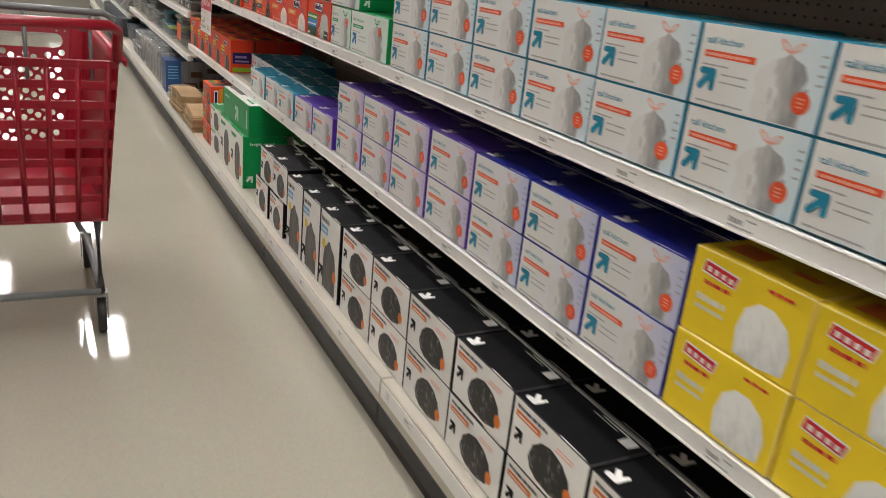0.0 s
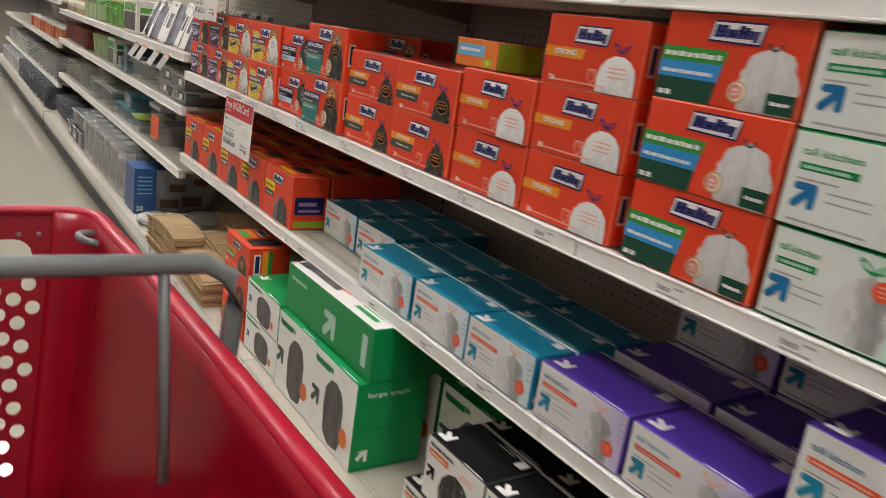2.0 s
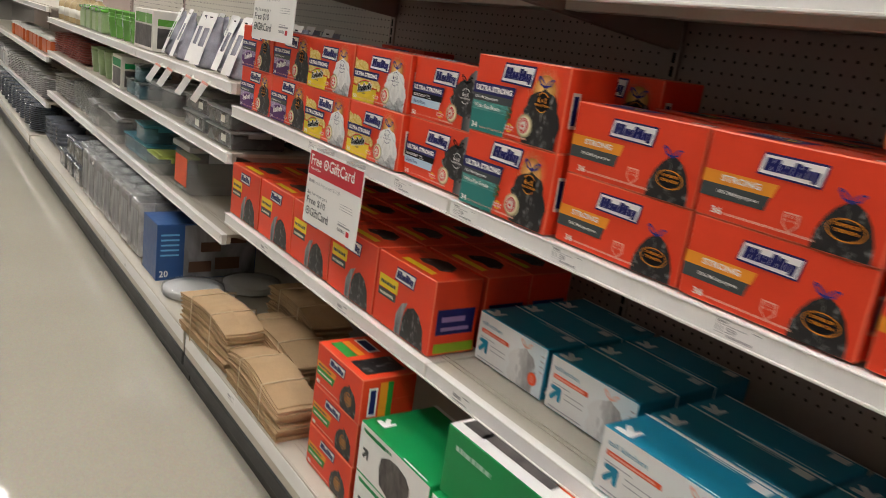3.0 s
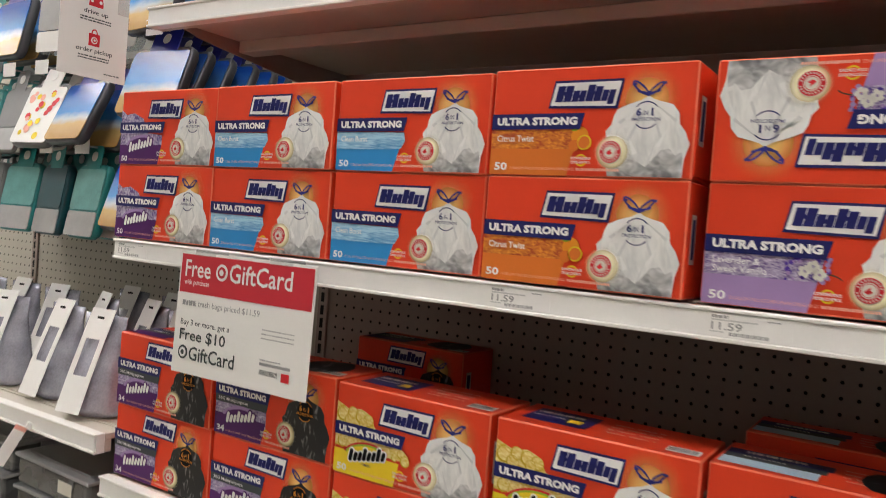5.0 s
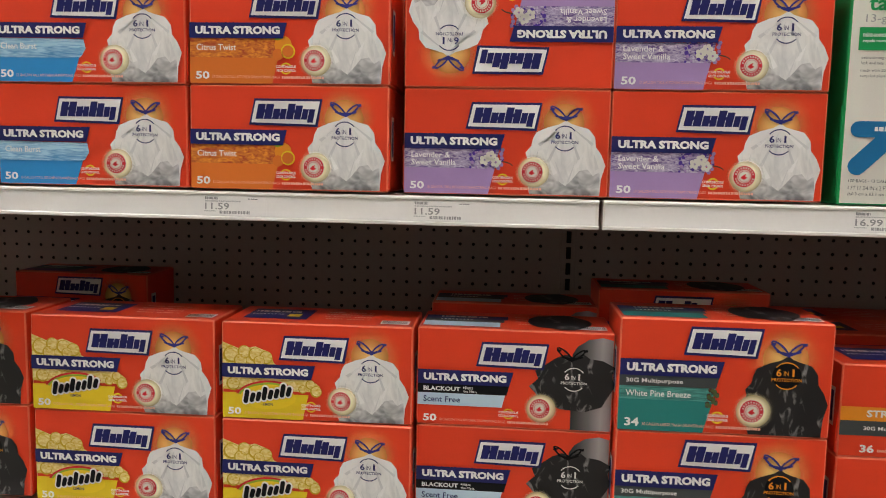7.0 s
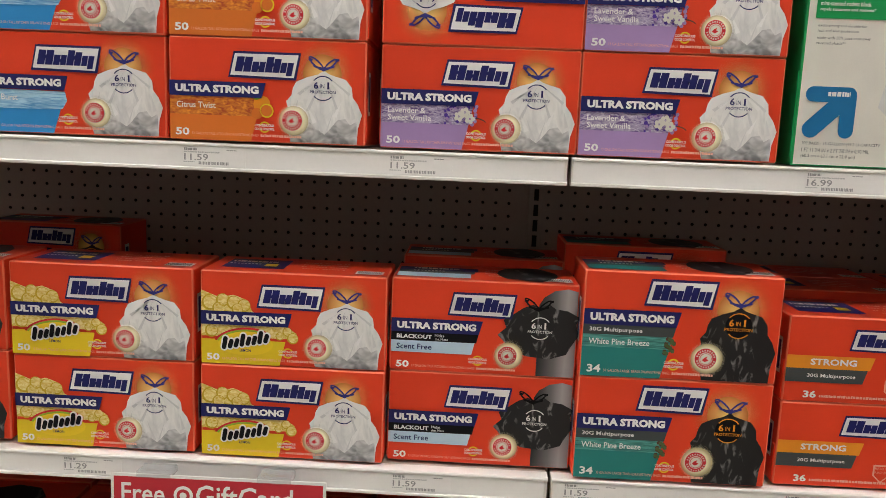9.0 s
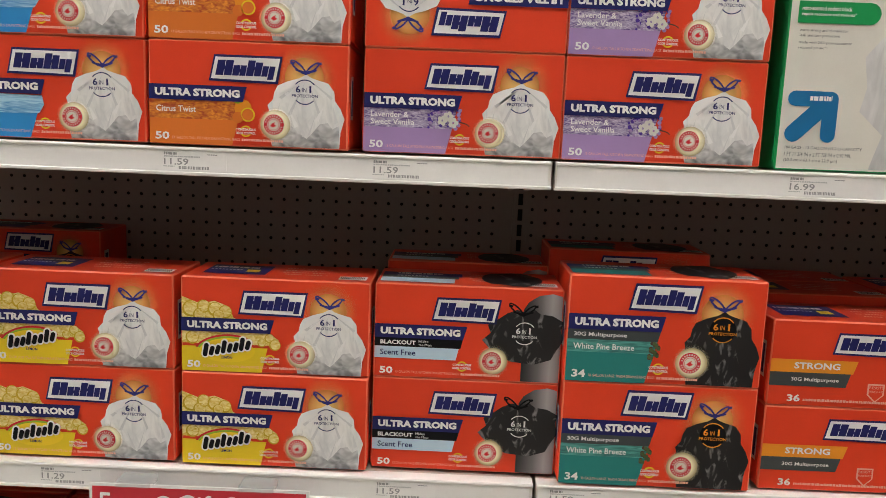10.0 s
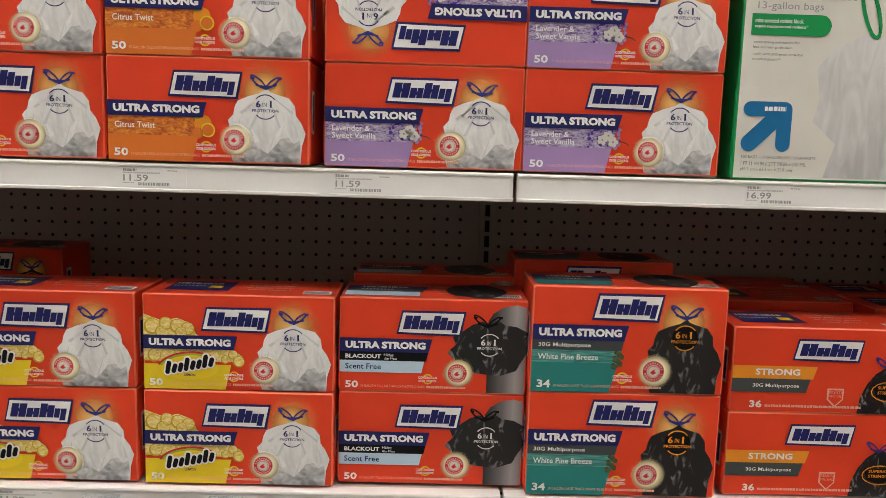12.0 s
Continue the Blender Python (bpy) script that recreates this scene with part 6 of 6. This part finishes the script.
row(plate_stack("stack of pale glazed plates", 0.10, 9, DISH), [(0.12, 4.22 + 0.23 * k, 0.5215) for k in range(3)], 30)

# base deck: plate pack, blue carton, clear wrapped sets, dark containers


def blue_carton():
    w, d, h = 0.20, 0.40, 0.225
    ob = thing("container_set_box", "blue carton with photograph of glass containers on its end", "box")
    bm = bmesh.new()
    block(bm, 0, d, -w, 0, 0, h, 0.002)
    part("carton", bm, mat("print_deep_blue", (0.02, 0.075, 0.22), 0.4, var=0.1), ob)
    bm = bmesh.new()
    y = -w - 0.0008

    def face(x0, x1, z0, z1, i, k=0):
        f = bm.faces.new([bm.verts.new((p, y - 0.0005 * k, q)) for p, q in ((x0, z0), (x1, z0), (x1, z1), (x0, z1))])
        f.normal_update()
        if f.normal.y > 0:
            f.normal_flip()
        f.material_index = i
    face(.105, d - .004, .004, h - .004, 0)
    for k in range(5):
        face(.015, .085, h * (.80 - k * .09), h * (.83 - k * .09), 1, 1)
    for cx, cz, r in ((.17, .05, .045), (.28, .06, .05), (.21, .13, .04), (.32, .16, .035)):
        face(cx - r, cx + r, cz - r * .5, cz + r * .5, 2, 1)
    part("end_print", bm, [P_STEEL, C_AQUA, C_BROWN], ob)
    bm = bmesh.new()
    words(bm, "20", 0, 0, .034, .026, 0, 0, 0.01)
    for v in bm.verts:
        v.co = Vector((.012 - v.co.y, y - 0.0006, .014 + v.co.z))
    part("small_print", bm, C_WHITE, ob)
    return ob


blue_carton().matrix_basis = pose(-0.075, 1.93, 0.1925)


def plate_pack(m):
    ob = thing("paper_plate_pack", "wrapped pack of white paper plates", "plates", "", m)
    bm = bmesh.new()
    for k in range(4):
        lathe(bm, [(.07, k * .006), (.108, k * .006 + .008), (.110, k * .006 + .010), (.072, k * .006 + .004)], 24, .11, 0)
    part("plates", bm, PAPER_WHITE, ob)
    bm = bmesh.new()
    lathe(bm, [(.05, -.0005), (.112, .004), (.116, .016), (.115, .034), (.08, .0365)], 24, .11, 0)
    part("wrap", bm, CLEAR, ob)
    return ob


plate_pack(pose(-0.09, 1.56, 0.1935))
plate_pack(pose(0.14, 1.57, 0.1935))
row(food_box("container_set", "clear wrapped set of food boxes", 0.155, 0.22, 0.285, mat("wrapped_plastic", (0.48, 0.47, 0.46), 0.22, var=0.45, scale=24, alpha=0.85, coat=0.4), CLEAR, "wrapped container sets", P_STEEL), [(-0.08, 2.16 + 0.175 * k, 0.1915) for k in range(7)], 2)
row(food_box("food_container", "dark roasting box with black lid", 0.20, 0.22, 0.11, SMOKE, DISH_DARK, "food containers"), [(-0.07, 3.50 + 0.23 * k, 0.1915) for k in range(3)] + [(-0.07, 3.50 + 0.23 * k, 0.303) for k in range(2)], 3)
row(bowl_stack("stack of dark glazed bowls", 0.09, 5, DISH_DARK), [(0.04, 4.22 + 0.21 * k, 0.1915) for k in range(3)], 30)

# far bays
row(plate_stack("stack of grey plates", 0.11, 11, DISH), [(0.10, 5.10 + 0.26 * k, 0.4215) for k in range(9)], 30)
row(plate_stack("stack of dark blue plates", 0.11, 13, DISH_DARK), [(0.02, 5.10 + 0.26 * k, 0.1915) for k in range(9)], 30)
row(food_box("food_container", "orange tub with pale lid", 0.17, 0.17, 0.12, ORANGE_TUB, PAPER_WHITE, "food containers"), [(0.03, 5.20 + 0.23 * k, 0.7415) for k in range(10)], 4)
row(food_box("food_container", "pale storage tub with lid", 0.22, 0.22, 0.16, DISH, LID_GREY, "food containers"), [(0.0, 7.55 + 0.26 * k, 0.4215) for k in range(8)] + [(-0.07, 7.55 + 0.26 * k, 0.1915) for k in range(8)], 4)

# label flags that stick out below the pouches


def flag(m):
    ob = thing("shelf_flag", "narrow white shelf flag with pink head", "label", "shelf flags", m)
    bm = bmesh.new()
    block(bm, -0.023, 0.0, -0.001, 0.001, -0.082, -0.005, 0.0004)
    part("card", bm, PAPER_WHITE, ob)
    bm = bmesh.new()
    block(bm, -0.023, 0.0, -0.0014, 0.0014, -0.014, -0.0055)
    part("head", bm, C_PALE, ob)
    bm = bmesh.new()
    block(bm, -0.006, 0.004, -0.004, 0.004, -0.006, 0.006, 0.001)
    part("grip", bm, CHANNEL, ob)
    return ob


f0 = flag(pose(-0.004, 1.44, 0.992, 0, 30, -12))
for y in (1.62, 1.86, 2.02):
    copy_thing(f0, pose(-0.004, y, 0.992, 0, 30, -12))

# hanging packs on hooks above the pouches


def rounded(w, z0, z1, r):
    """A rounded outline in y and z, centred on y = 0."""
    pts = []
    for cy, cz, a0 in ((w / 2 - r, z1 - r, 0), (-w / 2 + r, z1 - r, 90), (-w / 2 + r, z0 + r, 180), (w / 2 - r, z0 + r, 270)):
        pts += [(cy + r * math.cos(radians(a0 + 22.5 * k)), cz + r * math.sin(radians(a0 + 22.5 * k))) for k in range(5)]
    return pts


def slab(bm, outline, x0, x1, soft):
    """The outline as a cushion from x0 to x1, drawn in at both faces."""
    cy, cz = [sum(p[k] for p in outline) / len(outline) for k in (0, 1)]
    rings = [[bm.verts.new((x, cy + (y - cy) * g, cz + (z - cz) * g)) for y, z in outline] for x, g in ((x0, 1 - soft), (x0 + (x1 - x0) * .25, 1), (x0 + (x1 - x0) * .75, 1), (x1, 1 - soft))]
    n = len(outline)
    for a, b in zip(rings, rings[1:]):
        for k in range(n):
            bm.faces.new((a[k], a[(k + 1) % n], b[(k + 1) % n], b[k])).smooth = True
    bm.faces.new(rings[0])
    bm.faces.new(rings[-1][::-1])
    bmesh.ops.recalc_face_normals(bm, faces=bm.faces)


def peg_pack(name, label, w, h, body, head, front, foot=None, spots=()):
    """A soft slab on a hanging card: body, head tab with its hole, printed front and, on some, a pale foot."""
    ob = thing(name, label, "hanging pack", "packs on pegs")
    bm = bmesh.new()
    slab(bm, rounded(w, -h, -0.028, 0.022), -0.011, 0.011, 0.05)
    part("body", bm, body, ob)
    bm = bmesh.new()
    slab(bm, rounded(w * .46, -0.050, 0.014, 0.012), -0.0128, -0.0112, 0.0)
    part("head", bm, head, ob)
    bm = bmesh.new()
    slab(bm, rounded(0.022, -0.022, 0.0, 0.010), -0.0140, -0.0130, 0.0)
    part("emblem", bm, PAPER_WHITE, ob)
    if front:
        bm = bmesh.new()
        slab(bm, rounded(w * .93, -h * (.97 if not foot else .68), -0.040, 0.010), -0.0132, -0.0114, 0.0)
        part("front_print", bm, front, ob)
    if foot:
        bm = bmesh.new()
        slab(bm, rounded(w * .93, -h * .98, -h * .70, 0.006), -0.0136, -0.0114, 0.0)
        part("paper_foot", bm, foot, ob)
    if spots:
        rr = random.Random(3)
        for c in spots:
            for k in range(8):
                bm = bmesh.new()
                y, z, q = rr.uniform(-.36, .36) * w, rr.uniform(-.90, -.30) * h, rr.uniform(.006, .010)
                f = bm.faces.new([bm.verts.new((-0.0138 - 0.0002 * k, y + q * math.cos(2 * math.pi * i / 8), z + q * math.sin(2 * math.pi * i / 8))) for i in range(8)])
                f.normal_update()
                if f.normal.x > 0:
                    f.normal_flip()
                part("fruit_spot", bm, c, ob)
    return ob


def hook(m, length=0.36):
    ob = thing("peg_hook", "long steel peg hook with label holder", "hook", "peg hooks", m)
    bm = bmesh.new()
    tube(bm, [(0, 0, 0), (-0.02, 0, 0.006), (-length, 0, 0.006), (-length - 0.012, 0, 0.018)], 0.0025, 6)
    block(bm, -0.006, 0.001, -0.012, 0.012, -0.02, 0.02, 0.001)
    part("rod", bm, STEEL, ob)
    bm = bmesh.new()
    block(bm, -length - 0.016, -length - 0.014, -0.026, 0.026, -0.012, 0.020)
    part("label_plate", bm, STRIP, ob)
    return ob


FROST = mat("frost_film", (0.55, 0.55, 0.54), 0.3, alpha=0.75)
blue_pack = peg_pack("cold_pack", "dark hanging pack with blue sky and sand print", 0.175, 0.185, SLAB_DARK, C_ROYAL, SKY_PACK)
teal_pack = peg_pack("cold_pack", "teal hanging pack with frosted front and pale foot", 0.125, 0.195, SLAB_TEAL, SLAB_TEAL, mat("teal_frost", (0.16, 0.42, 0.40), 0.35, var=0.3, scale=26), FROST)
deep_pack = peg_pack("cold_pack", "deep teal hanging pack with pale foot", 0.125, 0.195, SLAB_DEEP, SLAB_TEAL, SLAB_DEEP, FROST)
grey_pack = peg_pack("cold_pack", "grey vinyl hanging pack with pale foot", 0.120, 0.195, SLAB_GREY, SLAB_GREY, SLAB_GREY, FROST)
dot_pack = peg_pack("cold_pack", "white hanging pack with red and yellow fruit print", 0.135, 0.190, SLAB_GREY, PAPER_WHITE, PAPER_WHITE, None, (C_RED, C_YELLOW, C_PALE))
clear_pack = peg_pack("snack_pack", "frosted clear hanging pack with white foot", 0.150, 0.170, CLEAR, PAPER_WHITE, FROST, PAPER_WHITE)
pegs = [(1.395, 1.772, blue_pack, 22), (1.640, 1.712, blue_pack, 20), (1.800, 1.712, dot_pack, 18), (1.940, 1.712, grey_pack, 14), (2.080, 1.712, teal_pack, 13), (2.220, 1.712, deep_pack, 12),
        (1.445, 1.540, blue_pack, 16), (1.620, 1.530, teal_pack, 9), (1.760, 1.530, deep_pack, 8), (1.900, 1.530, teal_pack, 9), (2.040, 1.530, grey_pack, 8), (2.180, 1.530, teal_pack, 9), (2.320, 1.530, grey_pack, 8),
        (1.420, 1.955, blue_pack, 16), (1.620, 1.930, clear_pack, 7), (1.800, 1.930, clear_pack, 7), (1.980, 1.930, blue_pack, 13), (2.180, 1.930, teal_pack, 8)]
hk = hook(pose(PEG_X - 0.002, pegs[0][0], pegs[0][1] + 0.006))
for y, z, _, _ in pegs[1:]:
    copy_thing(hk, pose(PEG_X - 0.002, y, z + 0.006))
seen = set()
for y, z, p, lean in pegs:
    for k in range(6):
        m = pose(PEG_X - 0.05 - 0.056 * k, y + rnd.uniform(-.004, .004), z, 0, lean + rnd.uniform(-4, 4), rnd.uniform(-7, 7))
        if p.name in seen:
            copy_thing(p, m)
        else:
            seen.add(p.name)
            p.matrix_basis = m

# blue packs on the top shelf


def film_bag(label):
    """A glossy printed film bag that lies slumped: a pillow with folds towards its sealed ends."""
    w, h, d = 0.21, 0.135, 0.20
    ob = thing("bag_pack", label, "bag", "film bags on the top shelf")
    bm = bmesh.new()
    nu, nv = 16, 12
    rings = []
    for i in range(nu + 1):
        u = i / nu
        g = math.sin(math.pi * u) ** .45 if 0 < u < 1 else 0.0
        rings.append([])
        for j in range(nv):
            a = 2 * math.pi * j / nv
            wr = 1 + .07 * math.sin(5 * a + 9 * u) + .05 * math.sin(3 * a - 17 * u)
            x, z = d / 2 + d / 2 * math.cos(a) * (.35 + .65 * g) * wr, h / 2 + h / 2 * math.sin(a) * max(g, .06) * wr
            rings[-1].append(bm.verts.new((x, w / 2 - w * u, max(z, 0.001))))
    for a, b in zip(rings, rings[1:]):
        for k in range(nv):
            bm.faces.new((a[k], a[(k + 1) % nv], b[(k + 1) % nv], b[k])).smooth = True
    bm.faces.new(rings[0])
    bm.faces.new(rings[-1][::-1])
    bmesh.ops.recalc_face_normals(bm, faces=bm.faces)
    part("film", bm, FILM_BLUE, ob)
    return ob


row(film_bag("dark blue glossy film bag lying on the top shelf"), [(0.06, 1.08 - 0.225 * k, 1.765) for k in range(5)], 8)

# pale display plinth across the aisle
pl = thing("display_plinth", "low pale display plinth on the floor", "plinth", "", pose(-1.58, 4.9, 0))
bm = bmesh.new()
block(bm, -.35, .35, -.6, .6, 0.06, 0.50, 0.01)
part("body", bm, ENAMEL, pl)
bm = bmesh.new()
block(bm, -.33, .33, -.58, .58, 0.0, 0.06)
part("base", bm, KICK, pl)

# ---------------------------------------------------------------- the shopping cart


def cart_outline(z):
    """Half outline (right side, rear to front middle) of the basket at a height between floor and rim."""
    k = (z - 0.40) / 0.50
    front, rear = -0.10 + 0.10 * k, -0.80 - 0.12 * k
    hf, hr = 0.225 + 0.05 * k, 0.285 + 0.045 * k
    r = 0.055
    pts = [(hr, rear), (hr + (hf - hr) * .3, rear + (front - rear) * .35), (hr + (hf - hr) * .6, rear + (front - rear) * .65), (hf, front - r)]
    for i in range(1, 9):
        a = math.pi / 2 * i / 8
        pts.append((hf - r + r * math.cos(a), front - r + r * math.sin(a)))
    return pts


def shopping_cart(m):
    ob = thing("shopping_cart", "red plastic shopping cart with grey frame and round holes", "shopping cart", "", m)
    levels = [0.40, 0.50, 0.60, 0.72, 0.82, 0.87, 0.90]
    for sx in (1, -1):
        bm = bmesh.new()
        rows = [[bm.verts.new((sx * x, y, z)) for x, y in cart_outline(z)] for z in levels]
        for a, b in zip(rows, rows[1:]):
            for i in range(len(a) - 1):
                bm.faces.new((a[i], a[i + 1], b[i + 1], b[i])).smooth = True
        bmesh.ops.recalc_face_normals(bm, faces=bm.faces)
        bmesh.ops.solidify(bm, geom=bm.faces[:], thickness=0.005)
        part("side_wall", bm, PLASTIC_RED, ob)
        # a small dark hole on the inner side
        bm = bmesh.new()
        lathe(bm, [(0.001, 0), (0.006, 0), (0.006, 0.003)], 10)
        bmesh.ops.rotate(bm, verts=bm.verts, cent=(0, 0, 0), matrix=Matrix.Rotation(math.pi / 2, 3, "Y"))
        bmesh.ops.translate(bm, verts=bm.verts, vec=(sx * 0.274, -0.20, 0.873))
        part("peg_hole", bm, HOLE, ob)
    # front wall with grip slot and round holes
    bm = bmesh.new()
    edges = []

    def loop(pts):
        vs = [bm.verts.new((x, 0, q)) for x, q in pts]
        for a, b in zip(vs, vs[1:] + vs[:1]):
            edges.append(bm.edges.new((a, b)))
    loop([(-0.170, -0.50), (0.170, -0.50), (0.220, 0.0), (-0.220, 0.0)])
    slot = [(0.166 + .025 * math.cos(a), -.066 + .025 * math.sin(a)) for a in [-math.pi / 2 + math.pi * k / 8 for k in range(9)]]
    loop(slot + [(-x, q) for x, q in slot[::-1]])
    for i in range(-20, 21):
        for j in range(-20, 21):
            x, q = 0.190 - 0.0210 * i + 0.0255 * j, -0.1445 - 0.0225 * i - 0.0135 * j
            if abs(x) > 0.206 + 0.1 * q or not -0.42 < q < -0.108:
                continue
            loop([(x + .0105 * math.cos(2 * math.pi * k / 14), q + .0105 * math.sin(2 * math.pi * k / 14)) for k in range(14)])
    bmesh.ops.triangle_fill(bm, use_beauty=True, use_dissolve=False, edges=edges)
    for v in bm.verts:
        q = v.co.z
        v.co = Vector((v.co.x, q * 0.10 / 0.50, 0.90 + q))
    bmesh.ops.recalc_face_normals(bm, faces=bm.faces)
    bmesh.ops.solidify(bm, geom=bm.faces[:], thickness=0.005)
    part("front_wall", bm, PLASTIC_RED, ob)
    # floor of the basket
    bm = bmesh.new()
    o = cart_outline(0.40)
    low, top = [[bm.verts.new((x, y, z)) for x, y in o] + [bm.verts.new((-x, y, z)) for x, y in o[::-1]] for z in (0.398, 0.406)]
    bm.faces.new(low[::-1])
    bm.faces.new(top)
    for k in range(len(low)):
        bm.faces.new((low[k], low[(k + 1) % len(low)], top[(k + 1) % len(low)], top[k]))
    bmesh.ops.recalc_face_normals(bm, faces=bm.faces)
    part("basket_floor", bm, PLASTIC_RED, ob)
    # gate at the rear: a moulded lattice of bars
    for k in range(9):
        bm = bmesh.new()
        z = .42 + k * .058
        y, hw = -.802 - .12 * (z - .40) / .5, .283 + .045 * (z - .40) / .5
        block(bm, -hw, hw, y, y + .006, z - .012, z + .012, 0.002)
        part("gate_bar", bm, PLASTIC_RED, ob)
    for k in range(-4, 5):
        bm = bmesh.new()
        tube(bm, [(k * .068, -.806, .41), (k * .076, -.914, .89)], 0.008, 6)
        part("gate_rod", bm, PLASTIC_RED, ob)
    # rolled rim
    bm = bmesh.new()
    o = cart_outline(0.90)
    full = [(x, y) for x, y in o] + [(-x, y) for x, y in o[::-1]]
    prof = [(-0.004, -0.004), (-0.004, 0.005), (0.003, 0.009), (0.016, 0.007), (0.020, 0.0), (0.019, -0.018), (0.015, -0.018), (0.014, -0.003)]
    rings = []
    for i, (x, y) in enumerate(full):
        p, q = Vector(full[max(i - 1, 0)]), Vector(full[min(i + 1, len(full) - 1)])
        d = (q - p).normalized()
        out = Vector((d.y, -d.x))
        rings.append([bm.verts.new((x + out.x * a, y + out.y * a, 0.90 + b)) for a, b in prof])
    for a, b in zip(rings, rings[1:]):
        for k in range(len(prof)):
            bm.faces.new((a[k], a[(k + 1) % len(prof)], b[(k + 1) % len(prof)], b[k])).smooth = True
    for e in (rings[0], rings[-1]):
        bm.faces.new(e)
    bmesh.ops.recalc_face_normals(bm, faces=bm.faces)
    part("rim", bm, mat("red_rim", (0.46, 0.006, 0.030), 0.38, var=0.14, scale=18, bump=0.05, coat=0.1), ob)
    for x in (0.173, 0.200, -0.173, -0.200):
        bm = bmesh.new()
        lathe(bm, [(0.0036, 0), (0.0036, 0.0015), (0.0022, 0.002)], 10)
        bmesh.ops.rotate(bm, verts=bm.verts, cent=(0, 0, 0), matrix=Matrix.Rotation(math.pi / 2, 3, "X"))
        bmesh.ops.translate(bm, verts=bm.verts, vec=(x, -0.0125, 0.868))
        part("bolt", bm, STEEL, ob)
    for s in (1, -1):
        bm = bmesh.new()
        pts = []
        for k in range(9):
            a = math.pi * k / 8
            pts.append((s * (0.268 - 0.024 * math.sin(a)), -0.100 - 0.026 * math.cos(a), 0.886 + 0.004 * math.sin(a)))
        tube(bm, pts, 0.0058, 8)
        part("hook_loop", bm, PLASTIC_GREY, ob)
    # grey bar of the child seat across the basket
    bm = bmesh.new()
    tube(bm, [(-.330, -.52, .74), (-.344, -.52, .93), (-.338, -.52, .97), (-.312, -.52, .985), (0, -.52, .990), (.312, -.52, .985), (.338, -.52, .97), (.344, -.52, .93), (.330, -.52, .74)], 0.011, 10)
    for x in (-.27, -.09, .09, .27):
        tube(bm, [(x, -.52, .985), (x, -.54, .88), (x, -.56, .76)], 0.006, 8)
    part("seat_frame", bm, PLASTIC_GREY, ob)
    bm = bmesh.new()
    tube(bm, [(-.325, -.91, .90), (-.325, -1.0, .985), (-.305, -1.03, 1.0), (.305, -1.03, 1.0), (.325, -1.0, .985), (.325, -.91, .90)], 0.014, 10)
    part("handle", bm, PLASTIC_RED, ob)
    bm = bmesh.new()
    for s in (1, -1):
        tube(bm, [(s * .255, -.76, .40), (s * .255, -.78, .16), (s * .23, -.22, .13), (s * .20, -.08, .15), (s * .20, -.12, .395)], 0.013, 8)
    tube(bm, [(-.255, -.78, .16), (.255, -.78, .16)], 0.012, 8)
    tube(bm, [(-.20, -.12, .39), (.20, -.12, .39)], 0.012, 8)
    part("chassis", bm, PLASTIC_GREY, ob)
    for x, y in ((.225, -.17), (-.225, -.17), (.255, -.74), (-.255, -.74)):
        bm = bmesh.new()
        lathe(bm, [(.02, -.013), (.058, -.013), (.0625, -.008), (.0625, .008), (.058, .013), (.02, .013)], 20)
        bmesh.ops.rotate(bm, verts=bm.verts, cent=(0, 0, 0), matrix=Matrix.Rotation(math.pi / 2, 3, "Y"))
        bmesh.ops.translate(bm, verts=bm.verts, vec=(x, y, .0635))
        wh = part("wheel", bm, RUBBER, ob)
        bm = bmesh.new()
        for s in (-.018, .018):
            block(bm, x + s - .002, x + s + .002, y - .018, y + .018, .05, .14, .001)
        block(bm, x - .02, x + .02, y - .02, y + .02, .128, .145, .002)
        part("fork", bm, STEEL, wh)
    return ob


shopping_cart(pose(-0.968, -0.845, 0.0, 0, 0, -1.5))
